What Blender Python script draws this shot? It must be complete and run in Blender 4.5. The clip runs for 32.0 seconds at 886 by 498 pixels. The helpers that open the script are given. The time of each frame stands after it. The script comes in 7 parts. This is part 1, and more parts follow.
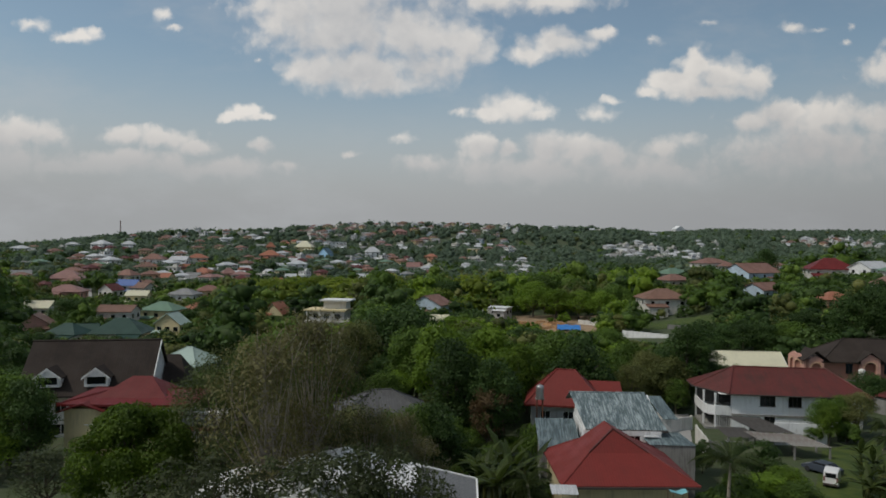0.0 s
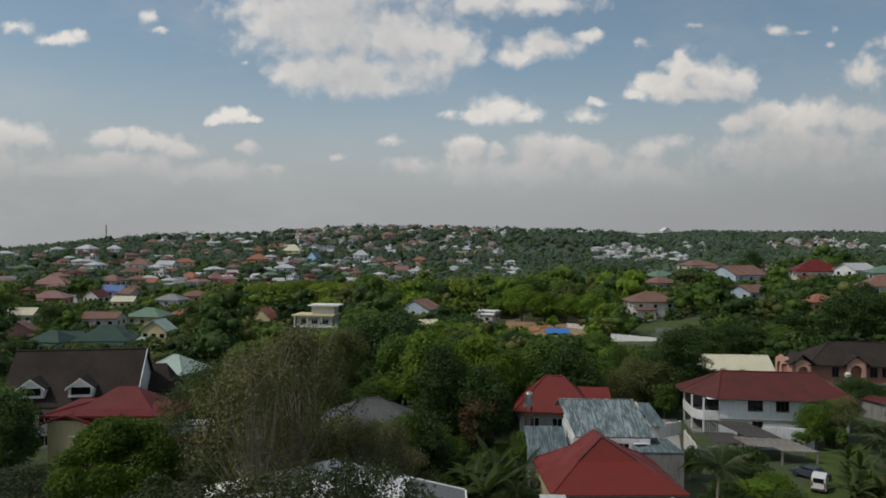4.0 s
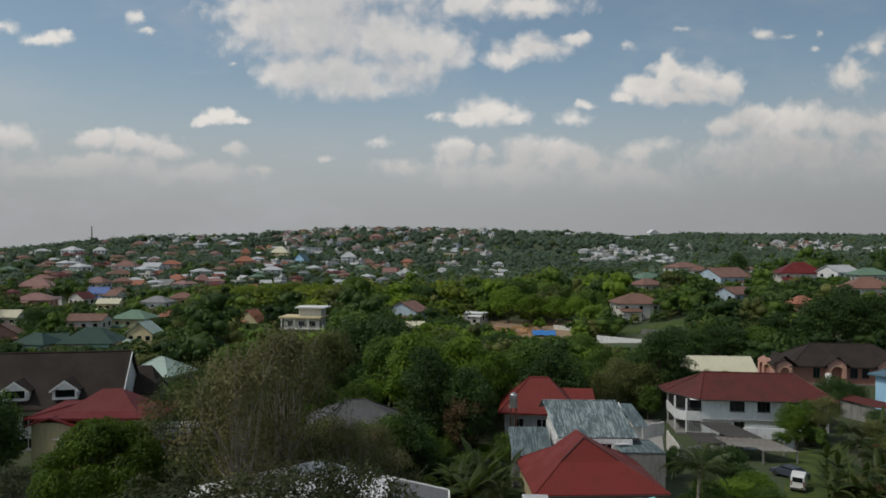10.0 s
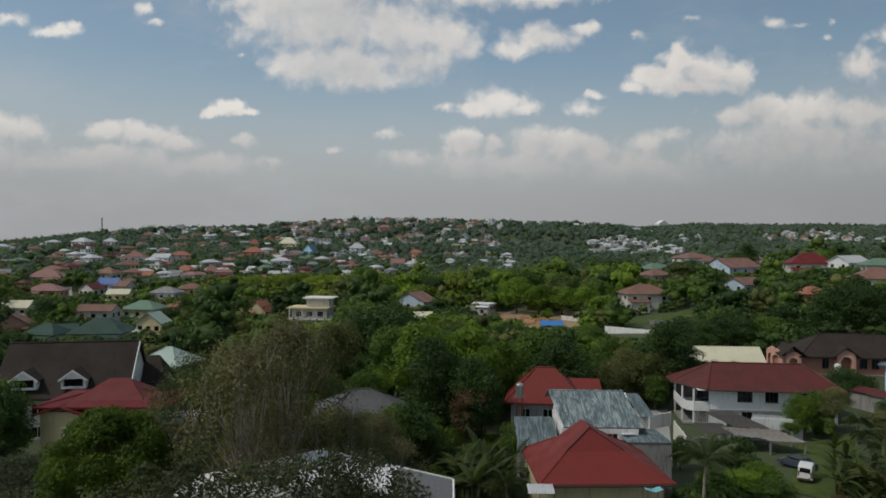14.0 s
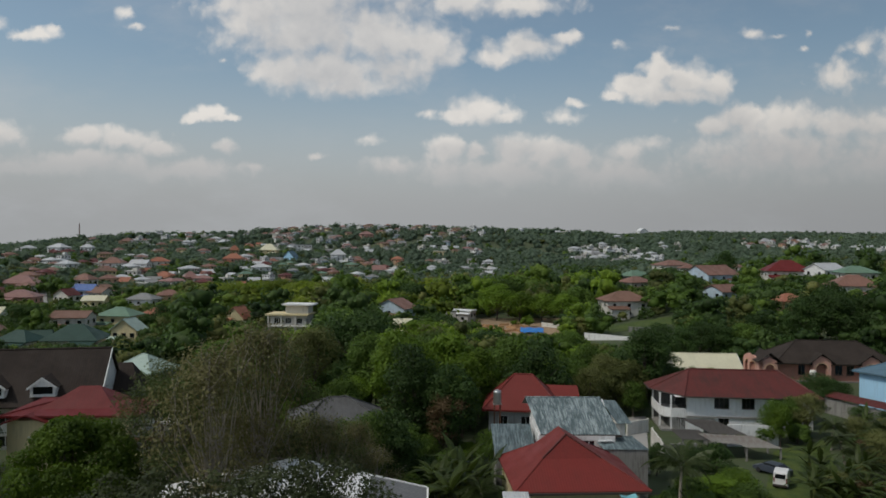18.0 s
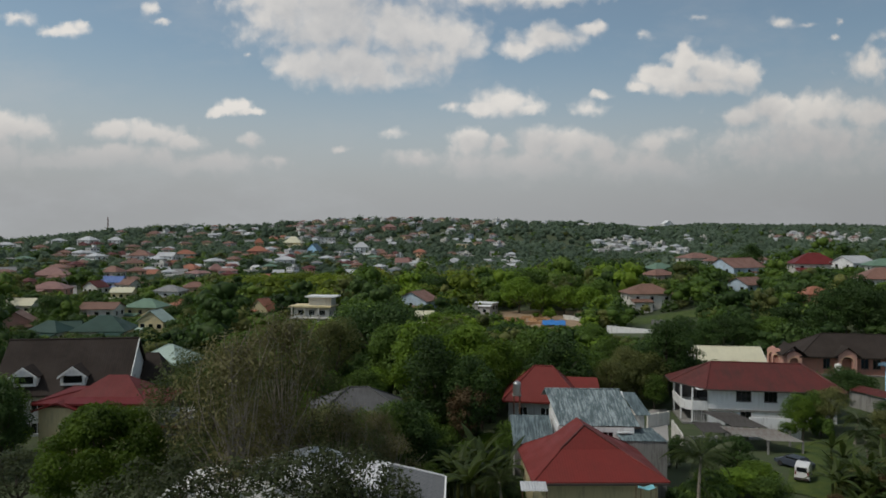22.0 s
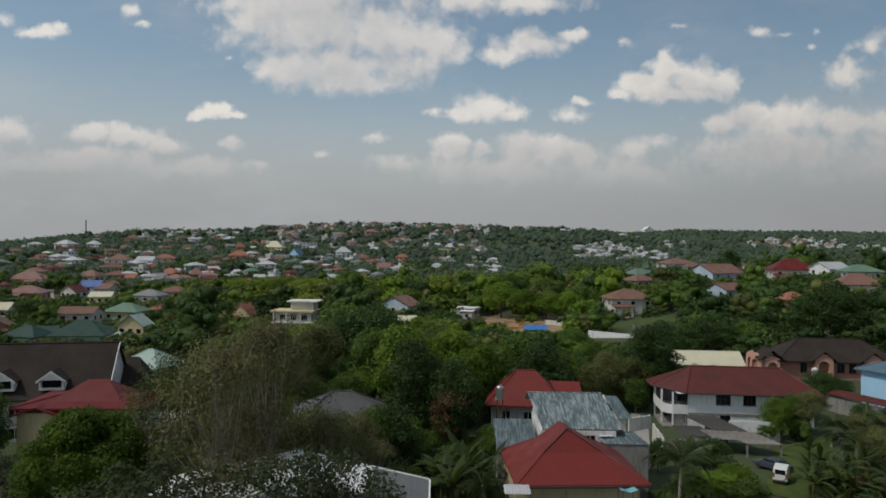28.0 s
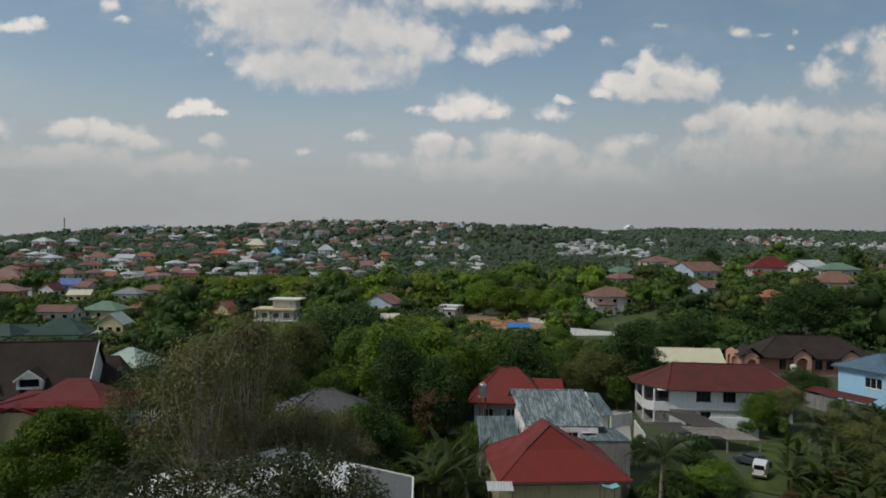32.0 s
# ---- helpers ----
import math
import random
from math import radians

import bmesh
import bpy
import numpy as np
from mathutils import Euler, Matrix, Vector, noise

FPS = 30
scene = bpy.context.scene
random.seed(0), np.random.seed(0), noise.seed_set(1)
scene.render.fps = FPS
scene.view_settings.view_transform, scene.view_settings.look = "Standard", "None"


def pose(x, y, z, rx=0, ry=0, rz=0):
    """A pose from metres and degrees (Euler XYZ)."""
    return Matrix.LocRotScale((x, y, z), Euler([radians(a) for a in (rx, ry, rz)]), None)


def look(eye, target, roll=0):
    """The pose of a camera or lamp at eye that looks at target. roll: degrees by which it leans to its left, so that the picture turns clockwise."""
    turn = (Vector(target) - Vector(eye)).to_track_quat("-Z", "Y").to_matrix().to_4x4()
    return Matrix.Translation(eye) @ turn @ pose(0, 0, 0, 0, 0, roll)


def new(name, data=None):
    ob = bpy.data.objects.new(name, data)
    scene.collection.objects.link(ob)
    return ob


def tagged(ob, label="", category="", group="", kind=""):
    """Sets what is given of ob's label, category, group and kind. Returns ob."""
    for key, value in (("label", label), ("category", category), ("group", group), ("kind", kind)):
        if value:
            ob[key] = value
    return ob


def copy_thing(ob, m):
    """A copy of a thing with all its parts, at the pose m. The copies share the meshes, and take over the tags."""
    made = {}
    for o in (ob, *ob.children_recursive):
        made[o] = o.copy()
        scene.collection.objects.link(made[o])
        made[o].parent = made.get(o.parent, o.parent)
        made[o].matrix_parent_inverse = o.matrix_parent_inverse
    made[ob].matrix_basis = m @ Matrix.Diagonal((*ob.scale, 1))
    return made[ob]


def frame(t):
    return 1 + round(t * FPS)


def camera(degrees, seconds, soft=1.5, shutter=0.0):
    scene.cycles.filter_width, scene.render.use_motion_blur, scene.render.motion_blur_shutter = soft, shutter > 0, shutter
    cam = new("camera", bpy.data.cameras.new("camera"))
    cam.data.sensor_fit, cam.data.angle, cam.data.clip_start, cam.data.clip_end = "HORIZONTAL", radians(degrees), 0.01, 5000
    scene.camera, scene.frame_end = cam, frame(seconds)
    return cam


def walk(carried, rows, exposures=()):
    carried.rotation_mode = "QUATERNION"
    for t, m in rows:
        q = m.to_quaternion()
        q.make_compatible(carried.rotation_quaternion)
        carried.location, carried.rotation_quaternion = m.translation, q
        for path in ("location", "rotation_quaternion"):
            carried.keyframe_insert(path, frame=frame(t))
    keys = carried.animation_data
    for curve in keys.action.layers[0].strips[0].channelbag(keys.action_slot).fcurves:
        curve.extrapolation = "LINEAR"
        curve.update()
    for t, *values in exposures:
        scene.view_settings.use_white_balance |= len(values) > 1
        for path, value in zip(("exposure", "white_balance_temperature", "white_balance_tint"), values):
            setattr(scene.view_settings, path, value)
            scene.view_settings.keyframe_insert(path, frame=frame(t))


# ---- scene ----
from collections import defaultdict

# ---------------------------------------------------------------- camera
cam = camera(64.0, 32.0, soft=1.7)
PATH = [
    (0, (-0.898, 0.088, 29.487), (-7.35, 199.98, 27.87), 0.48),
    (0.5, (-0.918, 0.100, 29.683), (-7.91, 199.97, 28.55), 0.43),
    (1, (-0.958, 0.143, 29.800), (-6.95, 200.05, 28.91), 0.43),
    (1.5, (-0.966, 0.077, 29.917), (-9.10, 199.91, 28.90), 0.46),
    (2, (-0.908, 0.097, 30.053), (-10.37, 199.87, 29.16), 0.44),
    (2.5, (-0.926, 0.071, 30.037), (-8.27, 199.94, 29.38), 0.38),
    (3, (-0.951, 0.151, 30.084), (-6.64, 200.07, 28.85), 0.32),
    (3.5, (-0.884, 0.303, 30.088), (-4.84, 200.26, 29.14), 0.24),
    (5.5, (-0.826, 0.472, 30.163), (-3.48, 200.45, 29.16), 0.19),
    (6, (-0.779, 0.463, 30.176), (-3.96, 200.43, 29.03), 0.25),
    (6.5, (-0.769, 0.440, 30.190), (-3.39, 200.42, 29.15), 0.22),
    (7, (-0.737, 0.434, 30.201), (-4.89, 200.39, 28.91), 0.29),
    (7.5, (-0.648, 0.308, 30.230), (-4.64, 200.26, 29.04), 0.28),
    (8, (-0.683, 0.254, 30.253), (-3.10, 200.24, 29.35), 0.28),
    (8.5, (-0.606, 0.150, 30.208), (-2.23, 200.14, 29.47), 0.34),
    (9, (-0.552, -0.014, 30.242), (-4.51, 199.95, 29.69), 0.34),
    (9.5, (-0.450, -0.063, 30.194), (-3.79, 199.91, 29.83), 0.29),
    (10, (-0.456, -0.204, 30.158), (-0.40, 199.80, 29.77), 0.25),
    (10.5, (-0.427, -0.299, 30.117), (-1.69, 199.70, 29.95), 0.28),
    (11, (-0.438, -0.546, 30.107), (-3.37, 199.43, 29.91), 0.34),
    (11.5, (-0.348, -0.630, 30.073), (-2.50, 199.36, 30.17), 0.36),
    (12, (-0.276, -0.651, 30.046), (-0.62, 199.35, 28.83), 0.29),
    (12.5, (-0.210, -0.373, 30.027), (1.26, 199.61, 27.66), 0.31),
    (13, (-0.188, -0.214, 30.009), (-1.15, 199.77, 27.27), 0.27),
    (13.5, (-0.167, -0.100, 30.024), (-2.26, 199.86, 26.95), 0.23),
    (15.5, (0.182, 0.512, 29.957), (-3.30, 200.47, 27.75), 0.16),
    (16, (0.284, 0.687, 30.014), (-4.60, 200.61, 27.16), 0.22),
    (16.5, (0.342, 0.685, 29.966), (-6.34, 200.56, 27.55), 0.24),
    (17, (0.420, 0.627, 29.972), (-3.01, 200.59, 27.97), 0.28),
    (17.5, (0.463, 0.561, 29.931), (4.25, 200.52, 29.16), 0.28),
    (18, (0.457, 0.471, 29.903), (3.10, 200.45, 28.95), 0.36),
    (18.5, (0.519, 0.307, 29.894), (1.07, 200.30, 28.72), 0.39),
    (19, (0.653, 0.200, 29.867), (1.82, 200.19, 28.70), 0.36),
    (19.5, (0.668, 0.018, 29.889), (-1.26, 200.00, 28.54), 0.41),
    (20, (0.759, -0.090, 29.851), (1.24, 199.90, 28.49), 0.34),
    (20.5, (0.819, -0.231, 29.848), (4.27, 199.74, 28.87), 0.28),
    (21, (0.875, -0.243, 29.830), (4.21, 199.72, 28.02), 0.24),
    (21.5, (0.855, -0.190, 29.843), (0.80, 199.78, 26.60), 0.27),
    (22, (0.866, -0.088, 29.836), (-3.01, 199.85, 26.81), 0.33),
    (22.5, (0.907, -0.051, 29.842), (-1.22, 199.92, 27.09), 0.35),
    (23, (0.853, 0.056, 29.838), (2.98, 200.03, 27.74), 0.37),
    (23.5, (0.828, -0.001, 29.844), (4.40, 199.96, 27.82), 0.39),
    (24, (0.720, 0.123, 29.839), (2.91, 200.10, 27.41), 0.39),
    (24.5, (0.692, 0.100, 29.751), (2.63, 200.08, 27.90), 0.46),
    (25, (0.710, 0.008, 29.752), (-0.45, 199.99, 27.43), 0.44),
    (25.5, (0.688, -0.079, 29.731), (-0.78, 199.90, 27.69), 0.48),
    (27.5, (0.579, -0.389, 29.784), (-1.34, 199.59, 27.86), 0.52),
    (28, (0.633, -0.399, 29.753), (1.86, 199.59, 28.21), 0.54),
    (28.5, (0.620, -0.489, 29.784), (3.96, 199.48, 28.50), 0.50),
    (29, (0.614, -0.417, 29.763), (5.05, 199.53, 27.98), 0.51),
    (29.5, (0.569, -0.432, 29.746), (0.58, 199.56, 27.61), 0.56),
    (30, (0.683, -0.431, 29.729), (-1.42, 199.55, 27.73), 0.55),
    (30.5, (0.623, -0.450, 29.727), (1.39, 199.54, 27.82), 0.49),
    (31, (0.658, -0.408, 29.740), (2.94, 199.57, 28.00), 0.56),
    (31.5, (0.657, -0.399, 29.757), (3.44, 199.57, 27.80), 0.58),
    (32, (0.601, -0.392, 29.717), (6.65, 199.51, 27.66), 0.60),
]
walk(cam, [(t, look(eye, target, roll)) for t, eye, target, roll in PATH])

# ---------------------------------------------------------------- light
SUN_AZ, SUN_EL = -112.0, 52.0          # degrees from +y towards +x, and up
sun_way = Vector((math.sin(radians(SUN_AZ)) * math.cos(radians(SUN_EL)),
                  math.cos(radians(SUN_AZ)) * math.cos(radians(SUN_EL)),
                  math.sin(radians(SUN_EL))))
sun = new("sun", bpy.data.lights.new("sun", "SUN"))
sun.data.energy, sun.data.angle, sun.data.color = 1.8, radians(4.0), (1.0, 0.95, 0.86)
sun.matrix_world = look(sun_way * 400, (0, 0, 0))


class Nodes:
    """A small helper to write node trees in one line per node."""

    def __init__(self, tree):
        self.tree = tree
        tree.nodes.clear()

    def add(self, kind):
        return self.tree.nodes.new(kind)

    def put(self, socket, value):
        if isinstance(value, bpy.types.NodeSocket):
            self.tree.links.new(value, socket)
        elif value is not None:
            socket.default_value = value

    def math(self, op, a, b=None, c=None, clamp=False):
        node = self.add("ShaderNodeMath")
        node.operation, node.use_clamp = op, clamp
        for socket, value in zip(node.inputs, (a, b, c)):
            self.put(socket, value)
        return node.outputs[0]

    def vec(self, op, a, b=None, c=None, out=0):
        node = self.add("ShaderNodeVectorMath")
        node.operation = op
        for socket, value in zip(node.inputs, (a, b, c)):
            self.put(socket, value)
        return node.outputs[out]

    def mix(self, f, a, b, blend="MIX"):
        node = self.add("ShaderNodeMix")
        node.data_type, node.blend_type = "RGBA", blend
        self.put(node.inputs[0], f)
        self.put(node.inputs[6], a)
        self.put(node.inputs[7], b)
        return node.outputs[2]

    def noise(self, vector, scale, detail=4.0, rough=0.55, colour=False):
        node = self.add("ShaderNodeTexNoise")
        self.put(node.inputs["Vector"], vector)
        node.inputs["Scale"].default_value = scale
        node.inputs["Detail"].default_value = detail
        node.inputs["Roughness"].default_value = rough
        return node.outputs[1 if colour else 0]

    def span(self, value, a, b, c=0.0, d=1.0, smooth=True):
        node = self.add("ShaderNodeMapRange")
        node.interpolation_type = "SMOOTHSTEP" if smooth else "LINEAR"
        for socket, v in zip(node.inputs, (value, a, b, c, d)):
            self.put(socket, v)
        return node.outputs[0]


# ---- the sky: clear blue above, haze low down, cumulus clouds
cloud_group = bpy.data.node_groups.new("cumulus", "ShaderNodeTree")
cloud_group.interface.new_socket("Place", in_out="INPUT", socket_type="NodeSocketVector")
cloud_group.interface.new_socket("Thickness", in_out="OUTPUT", socket_type="NodeSocketFloat")
cn = Nodes(cloud_group)
cloud_in = cn.add("NodeGroupInput").outputs[0]
warp_a = cn.vec("MULTIPLY", cn.vec("SUBTRACT", cn.noise(cloud_in, 14.0, 5.0, 0.6, True), (0.5, 0.5, 0.5)), (0.030, 0.022, 0.0))
warp_b = cn.vec("MULTIPLY", cn.vec("SUBTRACT", cn.noise(cloud_in, 42.0, 5.0, 0.6, True), (0.5, 0.5, 0.5)), (0.017, 0.015, 0.0))
warped = cn.vec("ADD", cn.vec("ADD", cloud_in, warp_a), warp_b)
PUFFS = []


def puff(u, v, ru, rv, thin=0.0):
    """One lump of cloud: where it stands in the sky (sideways and up, as slopes), its half width and half height, and how thin it is."""
    PUFFS.append((u, v, ru, rv, thin))


# the great cloud overhead
puff(-0.1816, 0.3121, 0.1196, 0.0598)
puff(-0.0780, 0.2967, 0.0956, 0.0518)
puff(-0.2453, 0.3198, 0.0717, 0.0399)
puff(-0.2147, 0.2389, 0.0462, 0.0287)
puff(-0.1495, 0.2471, 0.0877, 0.0359)
puff(-0.0540, 0.2507, 0.0638, 0.0271, 0.1)
puff(0.0016, 0.2772, 0.0367, 0.0303)
puff(-0.2931, 0.3338, 0.0335, 0.0207, 0.25)
puff(-0.1500, 0.3758, 0.1913, 0.0478)
puff(-0.1175, 0.2266, 0.0956, 0.0175, 0.25)
# beside it
puff(0.1328, 0.2850, 0.0574, 0.0223, 0.22)
puff(0.0852, 0.2641, 0.0319, 0.0159, 0.3)
puff(0.1844, 0.2963, 0.0287, 0.0135, 0.25)
puff(0.1126, 0.3388, 0.0917, 0.0191, 0.28)
puff(0.0371, 0.3449, 0.0438, 0.0207, 0.2)
# the tall one
puff(0.3199, 0.2540, 0.0303, 0.0239)
puff(0.3574, 0.2352, 0.0414, 0.0255)
puff(0.2883, 0.2269, 0.0367, 0.0191)
puff(0.3971, 0.2306, 0.0303, 0.0223)
puff(0.3321, 0.2128, 0.0757, 0.0120, 0.1)
puff(0.2581, 0.2148, 0.0207, 0.0080, 0.1)
# small ones in the middle
puff(0.0697, 0.1941, 0.0414, 0.0231)
puff(0.0324, 0.1828, 0.0215, 0.0112, 0.05)
puff(0.1072, 0.1863, 0.0223, 0.0128, 0.1)
puff(0.1796, 0.1819, 0.0335, 0.0151, 0.36)
puff(0.1994, 0.2018, 0.0175, 0.0072, 0.3)
puff(-0.3141, 0.1875, 0.0223, 0.0112, 0.05)
puff(-0.3325, 0.1787, 0.0207, 0.0072, 0.1)
puff(-0.2926, 0.1780, 0.0191, 0.0064, 0.1)
puff(-0.2948, 0.1351, 0.0199, 0.0104, 0.33)
puff(-0.2565, 0.1122, 0.0223, 0.0072, 0.38)
puff(-0.1625, 0.1230, 0.0175, 0.0064, 0.28)
puff(-0.0909, 0.1512, 0.0247, 0.0120, 0.33)
puff(-0.0098, 0.1842, 0.0143, 0.0088, 0.2)
puff(-0.2953, 0.2631, 0.0072, 0.0056, 0.4)
# thin ones high up
puff(-0.6181, 0.3086, 0.0287, 0.0104, 0.38)
puff(-0.5543, 0.2937, 0.0319, 0.0096, 0.34)
puff(-0.5376, 0.3002, 0.0135, 0.0096, 0.34)
puff(-0.4356, 0.3213, 0.0151, 0.0120, 0.46)
puff(-0.4189, 0.3047, 0.0143, 0.0064, 0.46)
puff(0.4491, 0.3007, 0.0183, 0.0088, 0.46)
puff(0.4848, 0.2977, 0.0223, 0.0048, 0.58)
puff(0.5239, 0.2828, 0.0120, 0.0072, 0.52)
puff(0.5300, 0.3042, 0.0072, 0.0056, 0.52)
puff(0.3338, 0.3113, 0.0199, 0.0072, 0.54)
puff(0.2593, 0.2839, 0.0167, 0.0064, 0.52)
puff(0.5750, 0.2441, 0.0462, 0.0239, 0.46)
puff(0.6104, 0.2840, 0.0287, 0.0303, 0.44)
puff(0.6653, 0.2723, 0.0478, 0.0478, 0.4)
# the bank on one side
puff(-0.6227, 0.1542, 0.0526, 0.0207, 0.08)
puff(-0.6953, 0.1507, 0.0717, 0.0319, 0.11)
puff(-0.4934, 0.1508, 0.0335, 0.0143, 0.09)
puff(-0.4376, 0.1463, 0.0526, 0.0159, 0.11)
puff(-0.3818, 0.1346, 0.0351, 0.0112, 0.19)
puff(-0.5875, 0.1034, 0.0677, 0.0112, 0.15)
puff(-0.4838, 0.1103, 0.0877, 0.0207, 0.15)
puff(-0.3641, 0.1029, 0.0956, 0.0159, 0.22)
puff(-0.6833, 0.1093, 0.0956, 0.0319, 0.14)
# the bank far ahead
puff(0.0151, 0.1366, 0.0287, 0.0199)
puff(0.0597, 0.1336, 0.0167, 0.0135, 0.02)
puff(0.1074, 0.1378, 0.0399, 0.0255)
puff(0.1592, 0.1357, 0.0335, 0.0231, 0.05)
puff(0.2030, 0.1223, 0.0367, 0.0175, 0.18)
puff(0.2690, 0.1346, 0.0383, 0.0175, 0.42)
puff(0.3063, 0.1499, 0.0255, 0.0151, 0.47)
puff(0.0901, 0.1003, 0.1514, 0.0303, 0.25)
puff(0.2573, 0.1011, 0.1196, 0.0255, 0.32)
puff(-0.0573, 0.1115, 0.0542, 0.0151, 0.36)
# the bank on the other side
puff(0.4412, 0.1831, 0.0430, 0.0247, 0.04)
puff(0.4000, 0.1726, 0.0335, 0.0151, 0.1)
puff(0.5016, 0.1826, 0.0526, 0.0231, 0.12)
puff(0.5788, 0.1742, 0.0701, 0.0223, 0.22)
puff(0.6781, 0.1779, 0.0956, 0.0287, 0.25)
puff(0.4878, 0.1309, 0.1514, 0.0446, 0.25)
puff(0.6547, 0.1317, 0.1275, 0.0462, 0.25)

far_off = None
for u, v, ru, rv, thin in PUFFS:
    ru, rv = ru * 1.43, rv * 1.43
    q = cn.vec("MULTIPLY_ADD", warped, (1 / ru, 1 / rv, 0.0), (-u / ru, -v / rv, 0.0))
    q = cn.vec("LENGTH", q, out=1)
    if thin:
        q = cn.math("MULTIPLY_ADD", q, 1 - thin * 0.95, thin * 0.95)
    far_off = q if far_off is None else cn.math("SMOOTH_MIN", far_off, q, 0.25)
fine = cn.noise(cloud_in, 30.0, 7.0, 0.62)
cells = cn.add("ShaderNodeTexVoronoi")
cells.feature = "SMOOTH_F1"
cn.put(cells.inputs["Vector"], warped)
cells.inputs["Scale"].default_value = 22.0
cells.inputs["Detail"].default_value = 2.0
cells.inputs["Roughness"].default_value = 0.6
cells.inputs["Smoothness"].default_value = 0.6
knobs = cn.math("ADD", cn.math("MULTIPLY", cn.math("SUBTRACT", 0.80, cells.outputs["Distance"]), 0.42), cn.math("MULTIPLY", cn.math("SUBTRACT", fine, 0.5), 0.3))
small = cn.add("ShaderNodeTexVoronoi")
small.feature = "SMOOTH_F1"
cn.put(small.inputs["Vector"], warped)
small.inputs["Scale"].default_value = 52.0
small.inputs["Detail"].default_value = 2.0
small.inputs["Smoothness"].default_value = 0.5
knobs = cn.math("ADD", knobs, cn.math("MULTIPLY", cn.math("SUBTRACT", 0.45, small.outputs["Distance"]), 0.2))
body = cn.math("ADD", cn.math("SUBTRACT", 1.0, far_off), knobs)
# beyond the built clouds the same kind of broken cumulus goes on
side = cn.vec("LENGTH", cn.vec("MULTIPLY", cloud_in, (1.1, 1.9, 0.0)), out=1)
rest = cn.math("MULTIPLY", cn.math("SUBTRACT", cn.noise(cloud_in, 4.0, 7.0, 0.6), 0.5), 3.2)
body = cn.math("MAXIMUM", body, cn.math("SUBTRACT", rest, cn.span(side, 0.8, 1.15, 3.0, 0.0)))
cn.put(cn.add("NodeGroupOutput").inputs[0], body)

world = bpy.data.worlds.new("sky")
scene.world = world
world.use_nodes = True
wn = Nodes(world.node_tree)
way = wn.vec("NORMALIZE", wn.add("ShaderNodeTexCoord").outputs["Generated"])
split = wn.add("ShaderNodeSeparateXYZ")
wn.put(split.inputs[0], way)
dx, dy, dz = split.outputs
ahead = wn.math("MAXIMUM", wn.math("ABSOLUTE", dy), 0.12)
flat_way = wn.add("ShaderNodeCombineXYZ")
wn.put(flat_way.inputs[0], wn.math("DIVIDE", dx, ahead))
wn.put(flat_way.inputs[1], wn.math("DIVIDE", dz, ahead))
flat_at = flat_way.outputs[0]
sky = wn.add("ShaderNodeTexSky")
sky.sky_type, sky.sun_disc = "NISHITA", False
sky.sun_elevation, sky.sun_rotation = radians(SUN_EL), radians(SUN_AZ)
sky.dust_density, sky.air_density, sky.ozone_density = 1.5, 1.0, 0.6
blue = wn.vec("MULTIPLY", sky.outputs[0], (0.094, 0.103, 0.097))
haze = wn.mix(wn.span(dz, 0.02, 0.16), (0.338, 0.348, 0.356, 1), (0.412, 0.420, 0.428, 1))
clear = wn.mix(wn.span(dz, 0.03, 0.27, 1.0, 0.12), blue, haze)
veil = wn.noise(wn.vec("MULTIPLY", flat_at, (2.2, 5.0, 1.0)), 1.6, 6.0, 0.62)
clear = wn.mix(wn.span(veil, 0.46, 0.75, 0.0, 0.3), clear, (0.46, 0.48, 0.50, 1))


def cloud(place):
    node = wn.add("ShaderNodeGroup")
    node.node_tree = cloud_group
    wn.put(node.inputs[0], place)
    return node.outputs[0]


here = cloud(flat_at)
near_sun = wn.math("MAXIMUM", cloud(wn.vec("ADD", flat_at, (-0.008, 0.016, 0.0))), -0.4)
far_sun = wn.math("MAXIMUM", cloud(wn.vec("ADD", flat_at, (-0.022, 0.048, 0.0))), -0.4)
deep = wn.math("ADD", wn.math("MULTIPLY", near_sun, 0.5), wn.math("MULTIPLY", far_sun, 0.6))
lit = wn.span(deep, -0.2, 1.0, 1.0, 0.0, False)
cover = wn.span(here, -0.04, wn.span(lit, 0.2, 0.9, 0.66, 0.48))
cloud_colour = wn.mix(lit, (0.445, 0.452, 0.465, 1), (0.78, 0.745, 0.70, 1))
cloud_colour = wn.mix(wn.span(dz, 0.09, 0.18, 0.9, 0.0), cloud_colour, (0.462, 0.457, 0.457, 1))
fade = wn.math("MULTIPLY", cover, wn.span(dz, 0.05, 0.12, 0.0, 0.95))
back = wn.add("ShaderNodeBackground")
away = wn.span(wn.math("DIVIDE", dx, ahead), -0.1, 0.7, 1.0, 0.84)
whole = wn.mix(fade, clear, cloud_colour)
shade = wn.add("ShaderNodeVectorMath")
shade.operation = "SCALE"
wn.put(shade.inputs[0], whole)
wn.put(shade.inputs["Scale"], away)
wn.put(back.inputs[0], shade.outputs[0])
back.inputs[1].default_value = 1.0
wn.put(wn.add("ShaderNodeOutputWorld").inputs[0], back.outputs[0])

scene.view_settings.exposure = 0.0


# ---------------------------------------------------------------- materials
def material(name):
    m = bpy.data.materials.new(name)
    m.use_nodes = True
    n = Nodes(m.node_tree)
    n.bsdf = n.add("ShaderNodeBsdfPrincipled")
    n.out = n.add("ShaderNodeOutputMaterial")
    n.put(n.out.inputs[0], n.bsdf.outputs[0])
    n.at = n.add("ShaderNodeTexCoord").outputs["Object"]
    return m, n


